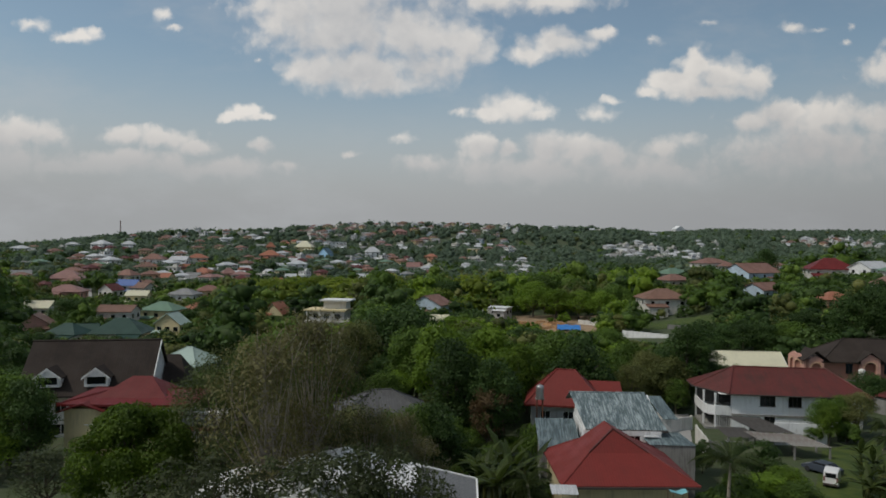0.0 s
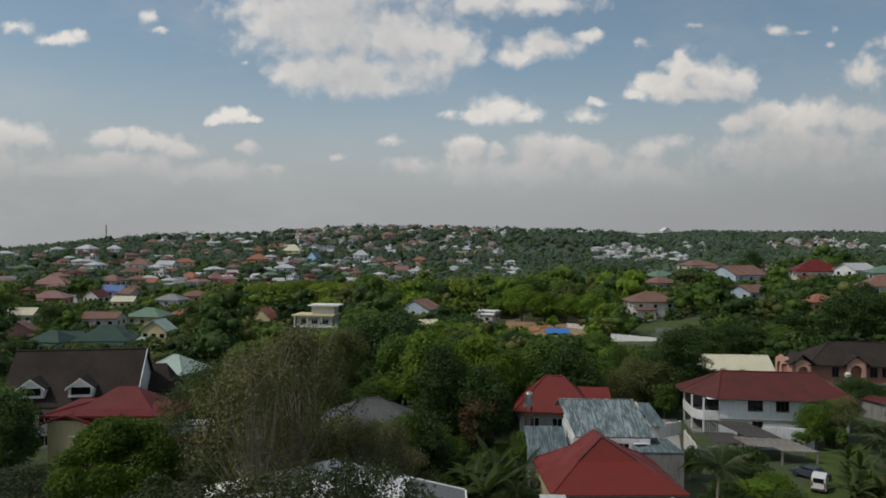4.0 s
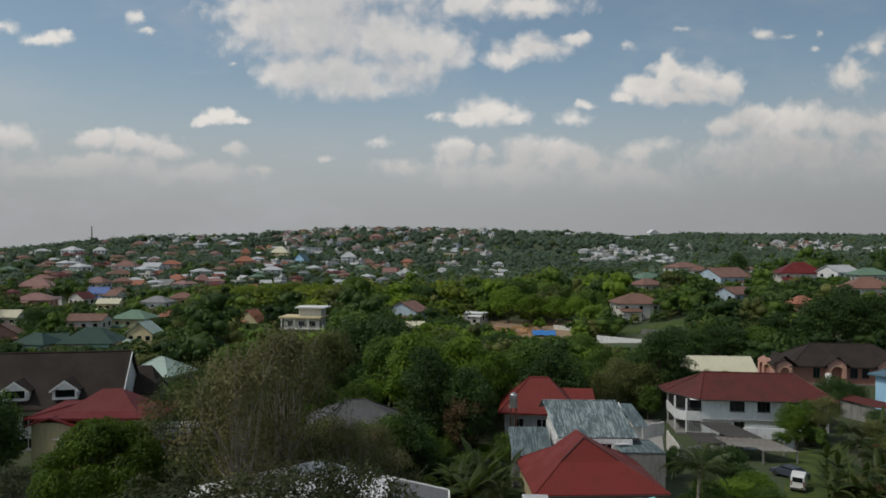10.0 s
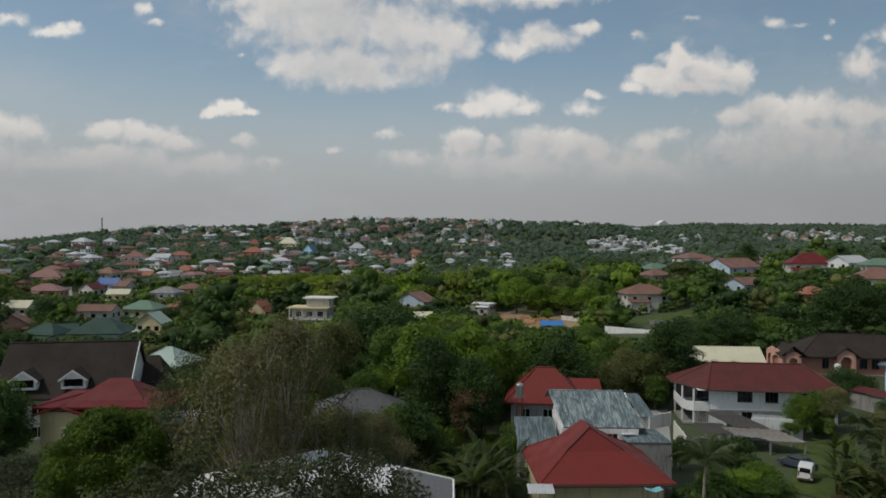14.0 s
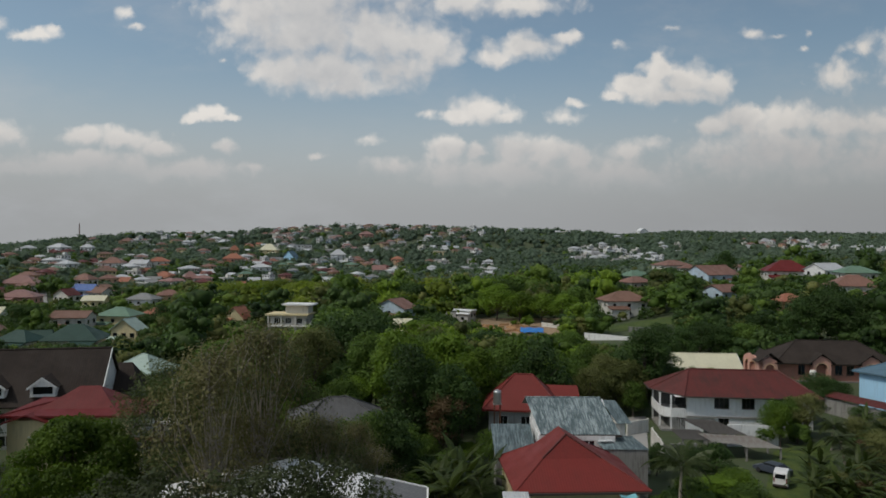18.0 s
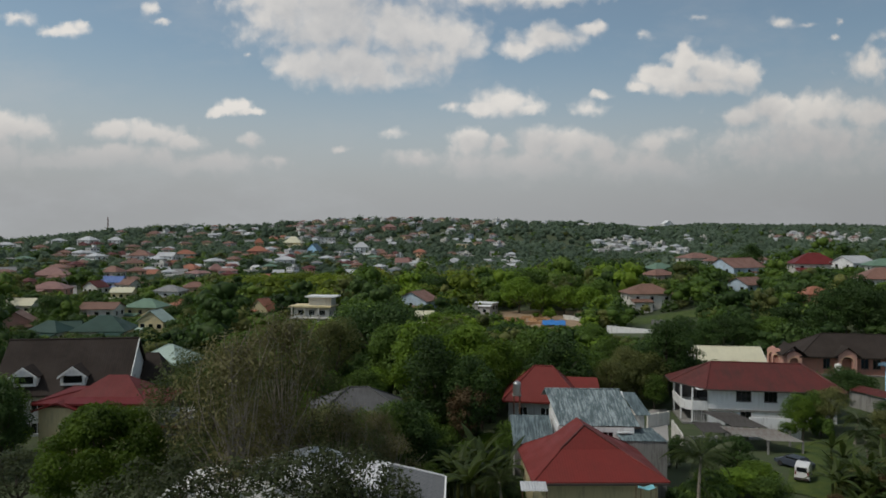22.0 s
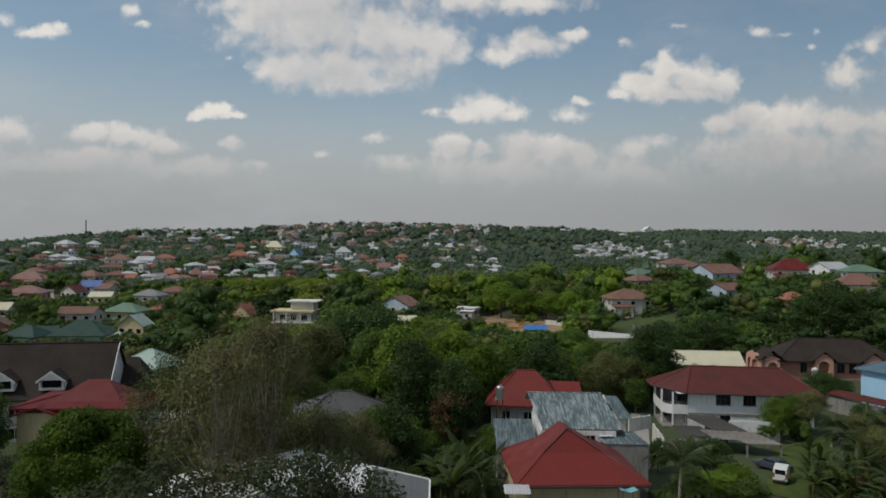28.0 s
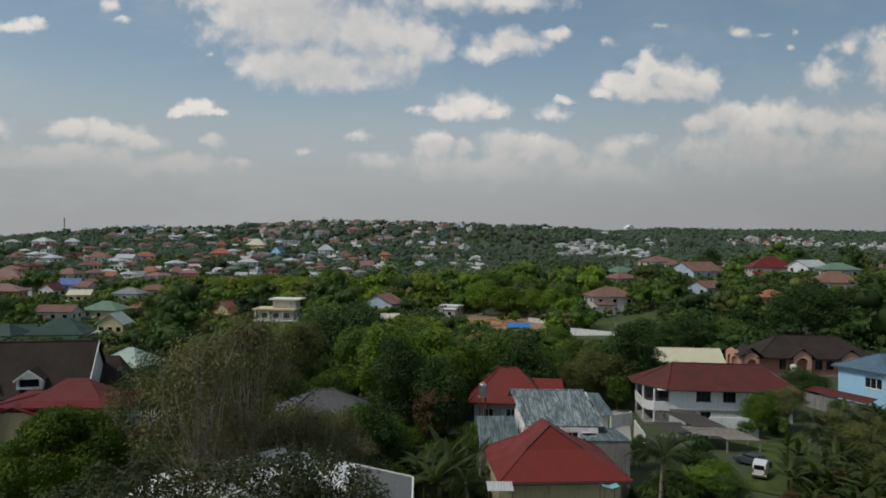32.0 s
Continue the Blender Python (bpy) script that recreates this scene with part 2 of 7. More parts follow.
def bump(n, height, strength=0.4, distance=0.02):
    node = n.add("ShaderNodeBump")
    node.inputs["Strength"].default_value, node.inputs["Distance"].default_value = strength, distance
    n.put(node.inputs["Height"], height)
    n.put(n.bsdf.inputs["Normal"], node.outputs[0])


def rgb(c, k=1.0):
    return (c[0] * k, c[1] * k, c[2] * k, 1.0)


def painted(name, colour, dirt=(0.16, 0.14, 0.12), amount=0.45, rough=0.75):
    """Painted or rendered masonry: patchy, with rain streaks and fine grain."""
    m, n = material(name)
    big = n.noise(n.at, 0.5, 5.0, 0.6)
    streak = n.noise(n.vec("MULTIPLY", n.at, (5.0, 5.0, 0.35)), 1.0, 4.0, 0.6)
    grain = n.noise(n.at, 40.0, 3.0, 0.6)
    dark = n.math("MULTIPLY", n.span(n.math("MULTIPLY", big, streak), 0.2, 0.42), amount)
    col = n.mix(big, rgb(colour, 0.9), rgb(colour, 1.06))
    n.put(n.bsdf.inputs["Base Color"], n.mix(dark, col, rgb(dirt)))
    n.bsdf.inputs["Roughness"].default_value = rough
    bump(n, grain, 0.25, 0.01)
    return m


def siding(name, colour):
    """White boards: dirty joints between courses, streaks."""
    m, n = material(name)
    wave = n.add("ShaderNodeTexWave")
    wave.wave_type, wave.bands_direction, wave.wave_profile = "BANDS", "Z", "SAW"
    n.put(wave.inputs["Vector"], n.at)
    wave.inputs["Scale"].default_value = 1.15
    wave.inputs["Distortion"].default_value = 0.15
    big = n.noise(n.at, 0.5, 5.0, 0.6)
    streak = n.noise(n.vec("MULTIPLY", n.at, (3.0, 3.0, 0.3)), 1.0, 4.0, 0.6)
    col = n.mix(n.math("MULTIPLY", n.span(n.math("MULTIPLY", big, streak), 0.2, 0.42), 0.3), rgb(colour), rgb((0.3, 0.29, 0.27)))
    col = n.mix(n.span(wave.outputs[1], 0.86, 1.0, 0.0, 0.45), col, rgb((0.25, 0.25, 0.25)))
    n.put(n.bsdf.inputs["Base Color"], col)
    n.bsdf.inputs["Roughness"].default_value = 0.6
    bump(n, wave.outputs[1], 0.6, 0.03)
    return m


def ribbed(name, colour, worn, amount=0.4, pitch=0.25, rough=0.55, metal=0.0, ribs=True):
    """Painted roofing sheet: ribs down the slope, faded patches, grime in streaks, seams."""
    m, n = material(name)
    big = n.noise(n.at, 0.35, 6.0, 0.62)
    streak = n.noise(n.vec("MULTIPLY", n.at, (2.6, 0.3, 0.3)), 1.0, 5.0, 0.65)
    var = n.add("ShaderNodeObjectInfo").outputs["Random"]
    f = n.math("MULTIPLY", n.span(n.math("ADD", n.math("MULTIPLY", big, 0.55), n.math("MULTIPLY", streak, 0.45)), 0.4, 0.68), amount)
    col = n.mix(n.span(n.noise(n.at, 6.0, 3.0), 0.3, 0.7), rgb(colour, 0.88), rgb(colour, 1.08))
    col = n.mix(n.math("MULTIPLY", var, 0.25), col, rgb(colour, 1.25))
    n.put(n.bsdf.inputs["Base Color"], n.mix(f, col, rgb(worn)))
    n.put(n.bsdf.inputs["Roughness"], n.span(big, 0.3, 0.7, rough - 0.1, rough + 0.15))
    n.bsdf.inputs["Metallic"].default_value = metal
    n.bsdf.inputs["Specular IOR Level"].default_value = 0.25
    if ribs:
        wave = n.add("ShaderNodeTexWave")
        wave.wave_type, wave.bands_direction = "BANDS", "X"
        n.put(wave.inputs["Vector"], n.at)
        wave.inputs["Scale"].default_value = 0.314 / pitch
        wave.inputs["Distortion"].default_value = 0.3
        bump(n, wave.outputs[1], 0.28, 0.03)
    return m


def plain(name, colour, rough=0.6, metal=0.0, spread=0.15, scale=3.0):
    m, n = material(name)
    f = n.noise(n.at, scale, 5.0, 0.6)
    n.put(n.bsdf.inputs["Base Color"], n.mix(f, rgb(colour, 1 - spread), rgb(colour, 1 + spread)))
    n.bsdf.inputs["Roughness"].default_value = rough
    n.bsdf.inputs["Metallic"].default_value = metal
    bump(n, n.noise(n.at, scale * 8, 3.0), 0.2, 0.01)
    return m


def foliage(name, dark, light, glow=0.3, sheen=0.55, leafy=0.32):
    """Leaves: each leaf a shade of its own, each tree too, light let through."""
    m, n = material(name)
    leaf = n.add("ShaderNodeNewGeometry").outputs["Random Per Island"]
    tree = n.add("ShaderNodeObjectInfo").outputs["Random"]
    patch = n.noise(n.at, 0.35, 3.0, 0.6)
    f = n.math("ADD", n.math("MULTIPLY", leaf, leafy), n.math("MULTIPLY", n.span(patch, 0.3, 0.72), 1 - leafy))
    col = n.mix(f, rgb(dark), rgb(light))
    col = n.mix(n.math("MULTIPLY", tree, 0.5), col, rgb([(a + b) * 0.42 for a, b in zip(light, dark)]))
    tone = n.add("ShaderNodeAttribute")
    tone.attribute_name = "tone"
    shade = n.add("ShaderNodeHueSaturation")
    n.put(shade.inputs["Color"], col)
    n.put(shade.inputs["Value"], n.math("ADD", n.math("MULTIPLY", tree, 0.62), n.math("MULTIPLY_ADD", tone.outputs["Fac"], 0.62, 0.68)))
    n.put(shade.inputs["Hue"], n.math("MULTIPLY_ADD", tone.outputs["Fac"], -0.018, 0.5))
    col = shade.outputs[0]
    n.put(n.bsdf.inputs["Base Color"], col)
    n.bsdf.inputs["Roughness"].default_value = sheen
    n.bsdf.inputs["Specular IOR Level"].default_value = 0.14
    thin = n.add("ShaderNodeBsdfTranslucent")
    n.put(thin.inputs[0], n.mix(0.5, col, rgb((light[0] * 1.2, light[1] * 1.3, light[2] * 0.7))))
    both = n.add("ShaderNodeMixShader")
    both.inputs[0].default_value = glow
    n.put(both.inputs[1], n.bsdf.outputs[0])
    n.put(both.inputs[2], thin.outputs[0])
    n.put(n.out.inputs[0], both.outputs[0])
    return m


M = {}
M["leaf_dark"] = foliage("leaf_dark", (0.022, 0.044, 0.013), (0.066, 0.116, 0.028))
M["leaf_front"] = foliage("leaf_front", (0.020, 0.028, 0.012), (0.072, 0.088, 0.036), 0.25)
M["leaf_mid"] = foliage("leaf_mid", (0.036, 0.070, 0.013), (0.118, 0.186, 0.032))
M["leaf_bright"] = foliage("leaf_bright", (0.054, 0.102, 0.012), (0.185, 0.280, 0.032), 0.36)
M["leaf_lime"] = foliage("leaf_lime", (0.080, 0.125, 0.014), (0.22, 0.27, 0.036), 0.38)
M["leaf_olive"] = foliage("leaf_olive", (0.054, 0.068, 0.021), (0.158, 0.172, 0.052))
M["leaf_mango"] = foliage("leaf_mango", (0.014, 0.034, 0.004), (0.122, 0.192, 0.018), 0.34, 0.55, 0.2)
M["leaf_grove"] = foliage("leaf_grove", (0.030, 0.044, 0.015), (0.094, 0.118, 0.038))
M["leaf_sage"] = foliage("leaf_sage", (0.085, 0.095, 0.030), (0.190, 0.200, 0.070))
M["leaf_brown"] = foliage("leaf_brown", (0.070, 0.065, 0.030), (0.178, 0.164, 0.070))
M["leaf_dry"] = foliage("leaf_dry", (0.070, 0.045, 0.022), (0.160, 0.110, 0.055))
# pale blue-green: the haze of distance is put into this leaf colour
M["leaf_hazed"] = foliage("leaf_hazed", (0.094, 0.134, 0.098), (0.150, 0.200, 0.138), 0.4, 0.8, 0.15)
M["palm"] = foliage("palm_leaf", (0.022, 0.036, 0.012), (0.072, 0.094, 0.030), 0.25, 0.4)
M["banana"] = foliage("banana_leaf", (0.020, 0.036, 0.009), (0.082, 0.108, 0.028), 0.3, 0.45)
M["bark"] = plain("bark", (0.07, 0.055, 0.04), 0.9, 0, 0.35, 2.0)
M["bark_pale"] = plain("bark_pale", (0.24, 0.21, 0.17), 0.9, 0, 0.3, 2.0)
M["red"] = ribbed("red_roof", (0.160, 0.024, 0.019), (0.125, 0.026, 0.021), 0.6)
M["red_dull"] = ribbed("red_roof_dull", (0.108, 0.026, 0.022), (0.055, 0.028, 0.024), 0.75)
# crimson made darker to stand in for cloud shadow on the near roof
M["crimson"] = ribbed("crimson_roof", (0.125, 0.015, 0.014), (0.085, 0.018, 0.016), 0.6)
M["shingle"] = ribbed("brown_shingle", (0.036, 0.027, 0.022), (0.024, 0.020, 0.018), 0.7, 0.3, 0.9)
M["shingle_grey"] = ribbed("grey_shingle", (0.095, 0.095, 0.095), (0.055, 0.052, 0.05), 0.8, 0.3, 0.85)
def streaked(name, pale, grey, rough=0.5, metal=0.2):
    """Old zinc sheet: pale and dark streaks down the slope, blotches of grime, a little rust."""
    m, n = material(name)
    var = n.add("ShaderNodeObjectInfo").outputs["Random"]
    own = n.vec("ADD", n.at, n.vec("MULTIPLY", n.mix(1.0, (1, 1, 1, 1), var, "MULTIPLY"), (37.0, 53.0, 0.0)))
    fine_ = n.noise(n.vec("MULTIPLY", own, (6.0, 0.7, 0.7)), 1.0, 6.0, 0.72)
    broad = n.noise(n.vec("MULTIPLY", own, (1.4, 0.5, 0.5)), 1.0, 6.0, 0.65)
    f = n.math("ADD", n.math("MULTIPLY", fine_, 0.6), n.math("MULTIPLY", broad, 0.4))
    col = n.mix(n.span(f, 0.44, 0.60), rgb(grey), rgb(pale))
    col = n.mix(n.math("MULTIPLY", var, 0.35), col, rgb(grey, 1.3))
    col = n.mix(n.span(n.noise(n.at, 1.1, 6.0, 0.7), 0.62, 0.78, 0.0, 0.5), col, (0.16, 0.10, 0.07, 1))
    n.put(n.bsdf.inputs["Base Color"], col)
    n.bsdf.inputs["Roughness"].default_value = rough
    n.bsdf.inputs["Metallic"].default_value = metal
    bump(n, fine_, 0.15, 0.02)
    return m


M["zinc"] = streaked("weathered_zinc", (0.33, 0.385, 0.39), (0.060, 0.088, 0.096), 0.6, 0.0)
M["zinc_teal"] = streaked("teal_zinc", (0.19, 0.245, 0.255), (0.048, 0.070, 0.078), 0.6, 0.0)
M["zinc_rust"] = ribbed("rusty_zinc", (0.20, 0.195, 0.18), (0.11, 0.065, 0.05), 0.95, 0.2, 0.6, 0.15, False)
M["zinc_dark"] = ribbed("sooty_zinc", (0.065, 0.06, 0.055), (0.035, 0.03, 0.028), 0.8, 0.2, 0.7, 0.0)
M["cream_roof"] = ribbed("cream_roof", (0.58, 0.55, 0.40), (0.42, 0.40, 0.30), 0.4)
M["white_roof"] = ribbed("white_roof", (0.46, 0.47, 0.48), (0.32, 0.32, 0.32), 0.5)
M["white_sheet"] = ribbed("white_painted_sheet", (0.66, 0.67, 0.67), (0.48, 0.48, 0.47), 0.5)
M["pale_sheet"] = ribbed("pale_grey_sheet", (0.145, 0.15, 0.155), (0.11, 0.11, 0.11), 0.5)
M["green_roof"] = ribbed("green_roof", (0.022, 0.055, 0.042), (0.026, 0.048, 0.04), 0.6)
M["pale_green_roof"] = ribbed("pale_green_roof", (0.13, 0.21, 0.145), (0.10, 0.15, 0.115), 0.6)
M["mint_roof"] = ribbed("mint_roof", (0.34, 0.43, 0.38), (0.24, 0.29, 0.26), 0.5)
M["blue_roof"] = ribbed("blue_roof", (0.085, 0.145, 0.19), (0.065, 0.10, 0.13), 0.5)
M["deep_blue_roof"] = ribbed("deep_blue_roof", (0.10, 0.16, 0.36), (0.08, 0.11, 0.22), 0.5)
M["orange_roof"] = ribbed("orange_roof", (0.31, 0.125, 0.075), (0.21, 0.10, 0.065), 0.6)
M["terracotta"] = ribbed("terracotta_roof", (0.215, 0.115, 0.085), (0.14, 0.08, 0.065), 0.7)
M["pink_roof"] = ribbed("pink_roof", (0.26, 0.145, 0.125), (0.18, 0.105, 0.095), 0.6)
M["brown_roof"] = ribbed("brown_roof", (0.19, 0.105, 0.075), (0.12, 0.075, 0.055), 0.7)
M["grey_roof"] = ribbed("grey_roof", (0.22, 0.22, 0.215), (0.14, 0.135, 0.125), 0.6)
M["white"] = painted("white_paint", (0.74, 0.74, 0.73))
M["siding"] = siding("white_siding", (0.78, 0.79, 0.80))
M["offwhite"] = painted("offwhite_paint", (0.62, 0.60, 0.55))
M["cream"] = painted("cream_paint", (0.62, 0.52, 0.30), amount=0.3)
M["yellow"] = painted("yellow_paint", (0.50, 0.44, 0.26))
M["pink"] = painted("pink_paint", (0.56, 0.30, 0.235))
M["salmon"] = painted("salmon_brick", (0.36, 0.165, 0.12))
M["peach"] = painted("peach_paint", (0.62, 0.40, 0.25))
M["skyblue"] = painted("skyblue_paint", (0.36, 0.60, 0.80), amount=0.15)
M["paleblue"] = painted("paleblue_paint", (0.45, 0.56, 0.66))
M["grey_paint"] = painted("grey_paint", (0.40, 0.40, 0.39))
M["concrete"] = painted("raw_concrete", (0.25, 0.243, 0.228), (0.075, 0.068, 0.06), 0.7, 0.9)
M["concrete_dark"] = painted("dark_concrete", (0.20, 0.195, 0.185), (0.07, 0.06, 0.055), 0.7, 0.9)
M["trim_white"] = plain("white_trim", (0.70, 0.70, 0.68), 0.6, 0, 0.08)
M["trim_dark"] = plain("dark_trim", (0.05, 0.038, 0.032), 0.6, 0, 0.2)
M["steel"] = plain("stainless_steel", (0.46, 0.46, 0.45), 0.35, 0.8, 0.12)
M["wood"] = plain("weathered_wood", (0.15, 0.10, 0.065), 0.85, 0, 0.3, 4.0)
M["tarp"] = plain("blue_tarpaulin", (0.03, 0.17, 0.46), 0.5, 0, 0.25, 0.8)
M["tarp_teal"] = plain("teal_tarpaulin", (0.16, 0.40, 0.44), 0.5, 0, 0.25, 1.5)
M["car_white"] = plain("white_car_paint", (0.70, 0.70, 0.69), 0.35, 0, 0.05)
M["car_dark"] = plain("dark_car_paint", (0.05, 0.06, 0.08), 0.3, 0, 0.1)
M["rubber"] = plain("rubber", (0.02, 0.02, 0.02), 0.9, 0, 0.2)
M["rust"] = plain("rusty_steel", (0.16, 0.075, 0.045), 0.85, 0.1, 0.4, 3.0)
M["lumber"] = plain("new_lumber", (0.46, 0.27, 0.13), 0.8, 0, 0.25, 2.0)
M["asphalt"] = plain("road_concrete", (0.30, 0.29, 0.275), 0.9, 0, 0.2, 0.4)
glass, gn = material("window_glass")
gn.bsdf.inputs["Base Color"].default_value = (0.012, 0.014, 0.016, 1)
gn.bsdf.inputs["Roughness"].default_value = 0.12
gn.bsdf.inputs["Specular IOR Level"].default_value = 0.6
M["glass"] = glass


def earth(name, a, b, c, scale):
    """Ground: three tones of grass and soil mixed at two scales."""
    m, n = material(name)
    big, small = n.noise(n.at, scale, 6.0, 0.62), n.noise(n.at, scale * 14, 4.0, 0.6)
    col = n.mix(n.span(big, 0.38, 0.62), rgb(a), rgb(b))
    col = n.mix(n.math("MULTIPLY", n.span(small, 0.48, 0.68), 0.6), col, rgb(c))
    n.put(n.bsdf.inputs["Base Color"], col)
    n.bsdf.inputs["Roughness"].default_value = 0.95
    bump(n, small, 0.6, 0.15)
    return m


M["ground"] = earth("rough_ground", (0.042, 0.062, 0.022), (0.058, 0.076, 0.030), (0.075, 0.07, 0.042), 0.05)
M["lawn"] = earth("lawn", (0.030, 0.060, 0.006), (0.064, 0.092, 0.010), (0.062, 0.058, 0.020), 0.5)
M["soil"] = earth("bare_soil", (0.30, 0.205, 0.12), (0.24, 0.165, 0.10), (0.36, 0.28, 0.19), 0.15)

# ---------------------------------------------------------------- the lie of the land
AZ = (-34.0, -21.0, -6.0, 10.0, 20.5, 32.0)      # degrees from +y towards +x
HEIGHTS = {                                        # height at those bearings, by distance
    0: (3, 3, 3, 3, 3, 3),
    60: (4.5, 3.2, 3, 2.8, 2.6, 2.6),
    120: (4.5, 3, 2.8, 2.6, 3.2, 4),
    200: (2.8, 2.4, 2, 2, 5, 9),
    260: (4, 2.4, 2, 3, 9, 13),
    330: (7, 3, 1.5, 4, 13, 16),
    450: (15, 8, 2, 7, 17, 18),
    600: (20, 19, 10, 11, 15, 19),
    750: (21, 30, 29, 24, 14, 21),
    900: (19, 37, 51, 45, 19, 25),
    1050: (13, 29, 51, 49, 29, 31),
    1400: (8, 18, 30, 42, 54, 50),
    2000: (4, 6, 8, 12, 18, 26),
    5200: (0, 0, 0, 0, 0, 0),
}
RINGS = list(HEIGHTS)


def ground(x, y):
    d = math.hypot(x, y)
    az = min(max(math.degrees(math.atan2(x, y)), AZ[0]), AZ[-1])
    i = max(k for k in range(len(AZ) - 1) if AZ[k] <= az)
    s = (az - AZ[i]) / (AZ[i + 1] - AZ[i])
    s = s * s * (3 - 2 * s)
    j = max([k for k in range(len(RINGS) - 1) if RINGS[k] <= d] or [0])
    r = min((d - RINGS[j]) / (RINGS[j + 1] - RINGS[j]), 1.0)
    row = lambda k: HEIGHTS[RINGS[k]][i] * (1 - s) + HEIGHTS[RINGS[k]][i + 1] * s  # noqa: E731
    z = row(j) * (1 - r) + row(j + 1) * r
    wild = min(max((d - 280) / 500, 0), 1)
    return z + wild * 2 * noise.noise((x * 0.011, y * 0.011, 0.3)) + 0.12 * noise.noise((x * 0.13, y * 0.13, 2.0))


def mesh_object(name, verts, faces, mat, parent=None, smooth=False):
    me = bpy.data.meshes.new(name)
    me.from_pydata(verts, [], faces)
    me.materials.append(M[mat])
    if smooth:
        me.polygons.foreach_set("use_smooth", [True] * len(me.polygons))
    ob = new(name, me)
    if parent:
        ob.parent = parent
    return ob


radii = [0.01] + [6 * k for k in range(1, 55)] + [330 + 18 * k for k in range(62)] + [1500, 1700, 2000, 2500, 3200, 4000, 4900]
turns = [radians(a) for a in list(range(-180, -44, 6)) + list(range(-44, 44)) + list(range(44, 180, 6))]
gv = [(r * math.sin(a), r * math.cos(a), ground(r * math.sin(a), r * math.cos(a))) for r in radii for a in turns]
k = len(turns)
gf = [(i * k + j, (i + 1) * k + j, (i + 1) * k + (j + 1) % k, i * k + (j + 1) % k) for i in range(len(radii) - 1) for j in range(k)]
land = mesh_object("ground", gv, gf, "ground", None, True)
tagged(land, "rough green and earthy ground rolling up to far hills", "ground", kind="structure")


def patch(name, mat, corners, label, category, lift=0.06, step=3.0):
    """A sheet of other ground laid on the land, four corners."""
    a, b, c, d = (Vector(p) for p in corners)
    nu = max(2, int((b - a).length / step))
    nv = max(2, int((d - a).length / step))
    vs = []
    for j in range(nv + 1):
        for i in range(nu + 1):
            p = a.lerp(b, i / nu).lerp(d.lerp(c, i / nu), j / nv)
            vs.append((p.x, p.y, ground(p.x, p.y) + lift))
    fs = [(j * (nu + 1) + i, j * (nu + 1) + i + 1, (j + 1) * (nu + 1) + i + 1, (j + 1) * (nu + 1) + i) for j in range(nv) for i in range(nu)]
    ob = mesh_object(name, vs, fs, mat, None, True)
    return tagged(ob, label, category, kind="structure")

# ---------------------------------------------------------------- builders
FOOTPRINTS = []      # circles that no tree may stand in
SIGHT_LINES = []       # camera's sight lines to houses: bearing, half width, distance, slope to the sill


def part(name, bm, mat, parent, label="", at=None, smooth=False):
    me = bpy.data.meshes.new(name)
    bmesh.ops.recalc_face_normals(bm, faces=bm.faces)
    bm.to_mesh(me)
    bm.free()
    for one in ([mat] if isinstance(mat, str) else mat):
        me.materials.append(M[one])
    if smooth:
        me.polygons.foreach_set("use_smooth", [True] * len(me.polygons))
    ob = new(name, me)
    ob.parent = parent
    if at is not None:
        ob.matrix_basis = at
    if label:
        tagged(ob, label)
    return ob


def thing(name, x, y, z, rot, label, category, group=""):
    e = new(name)
    e.empty_display_size = 0.3
    e.matrix_basis = pose(x, y, z, 0, 0, rot)
    return tagged(e, label, category, group)


def box(bm, x0, x1, y0, y1, z0, z1, m=None):
    vs = [bm.verts.new((x, y, z)) for z in (z0, z1) for y in (y0, y1) for x in (x0, x1)]
    for f in ((0, 1, 3, 2), (4, 6, 7, 5), (0, 4, 5, 1), (2, 3, 7, 6), (0, 2, 6, 4), (1, 5, 7, 3)):
        bm.faces.new([vs[i] for i in f])
    if m is not None:
        bmesh.ops.transform(bm, matrix=m, verts=vs)
    return vs


def boxed(*dims, m=None):
    bm = bmesh.new()
    box(bm, *dims, m)
    return bm


def tube(bm, a, b, ra, rb, sides=8):
    a, b = Vector(a), Vector(b)
    q = (b - a).to_track_quat("Z", "Y").to_matrix()
    rings = []
    for p, r in ((a, ra), (b, rb)):
        rings.append([bm.verts.new(p + q @ Vector((r * math.cos(t), r * math.sin(t), 0))) for t in [2 * math.pi * i / sides for i in range(sides)]])
    for i in range(sides):
        bm.faces.new((rings[0][i], rings[0][(i + 1) % sides], rings[1][(i + 1) % sides], rings[1][i]))
    bm.faces.new(rings[1])
    bm.faces.new(rings[0][::-1])


def tubed(*a):
    bm = bmesh.new()
    tube(bm, *a)
    return bm


def solid(bm, quads, thick):
    """Slabs: each list of corners is thickened downwards."""
    for corners in quads:
        top = [bm.verts.new(c) for c in corners]
        low = [bm.verts.new((c[0], c[1], c[2] - thick)) for c in corners]
        bm.faces.new(top)
        bm.faces.new(low[::-1])
        for i in range(len(top)):
            j = (i + 1) % len(top)
            bm.faces.new((top[i], low[i], low[j], top[j]))


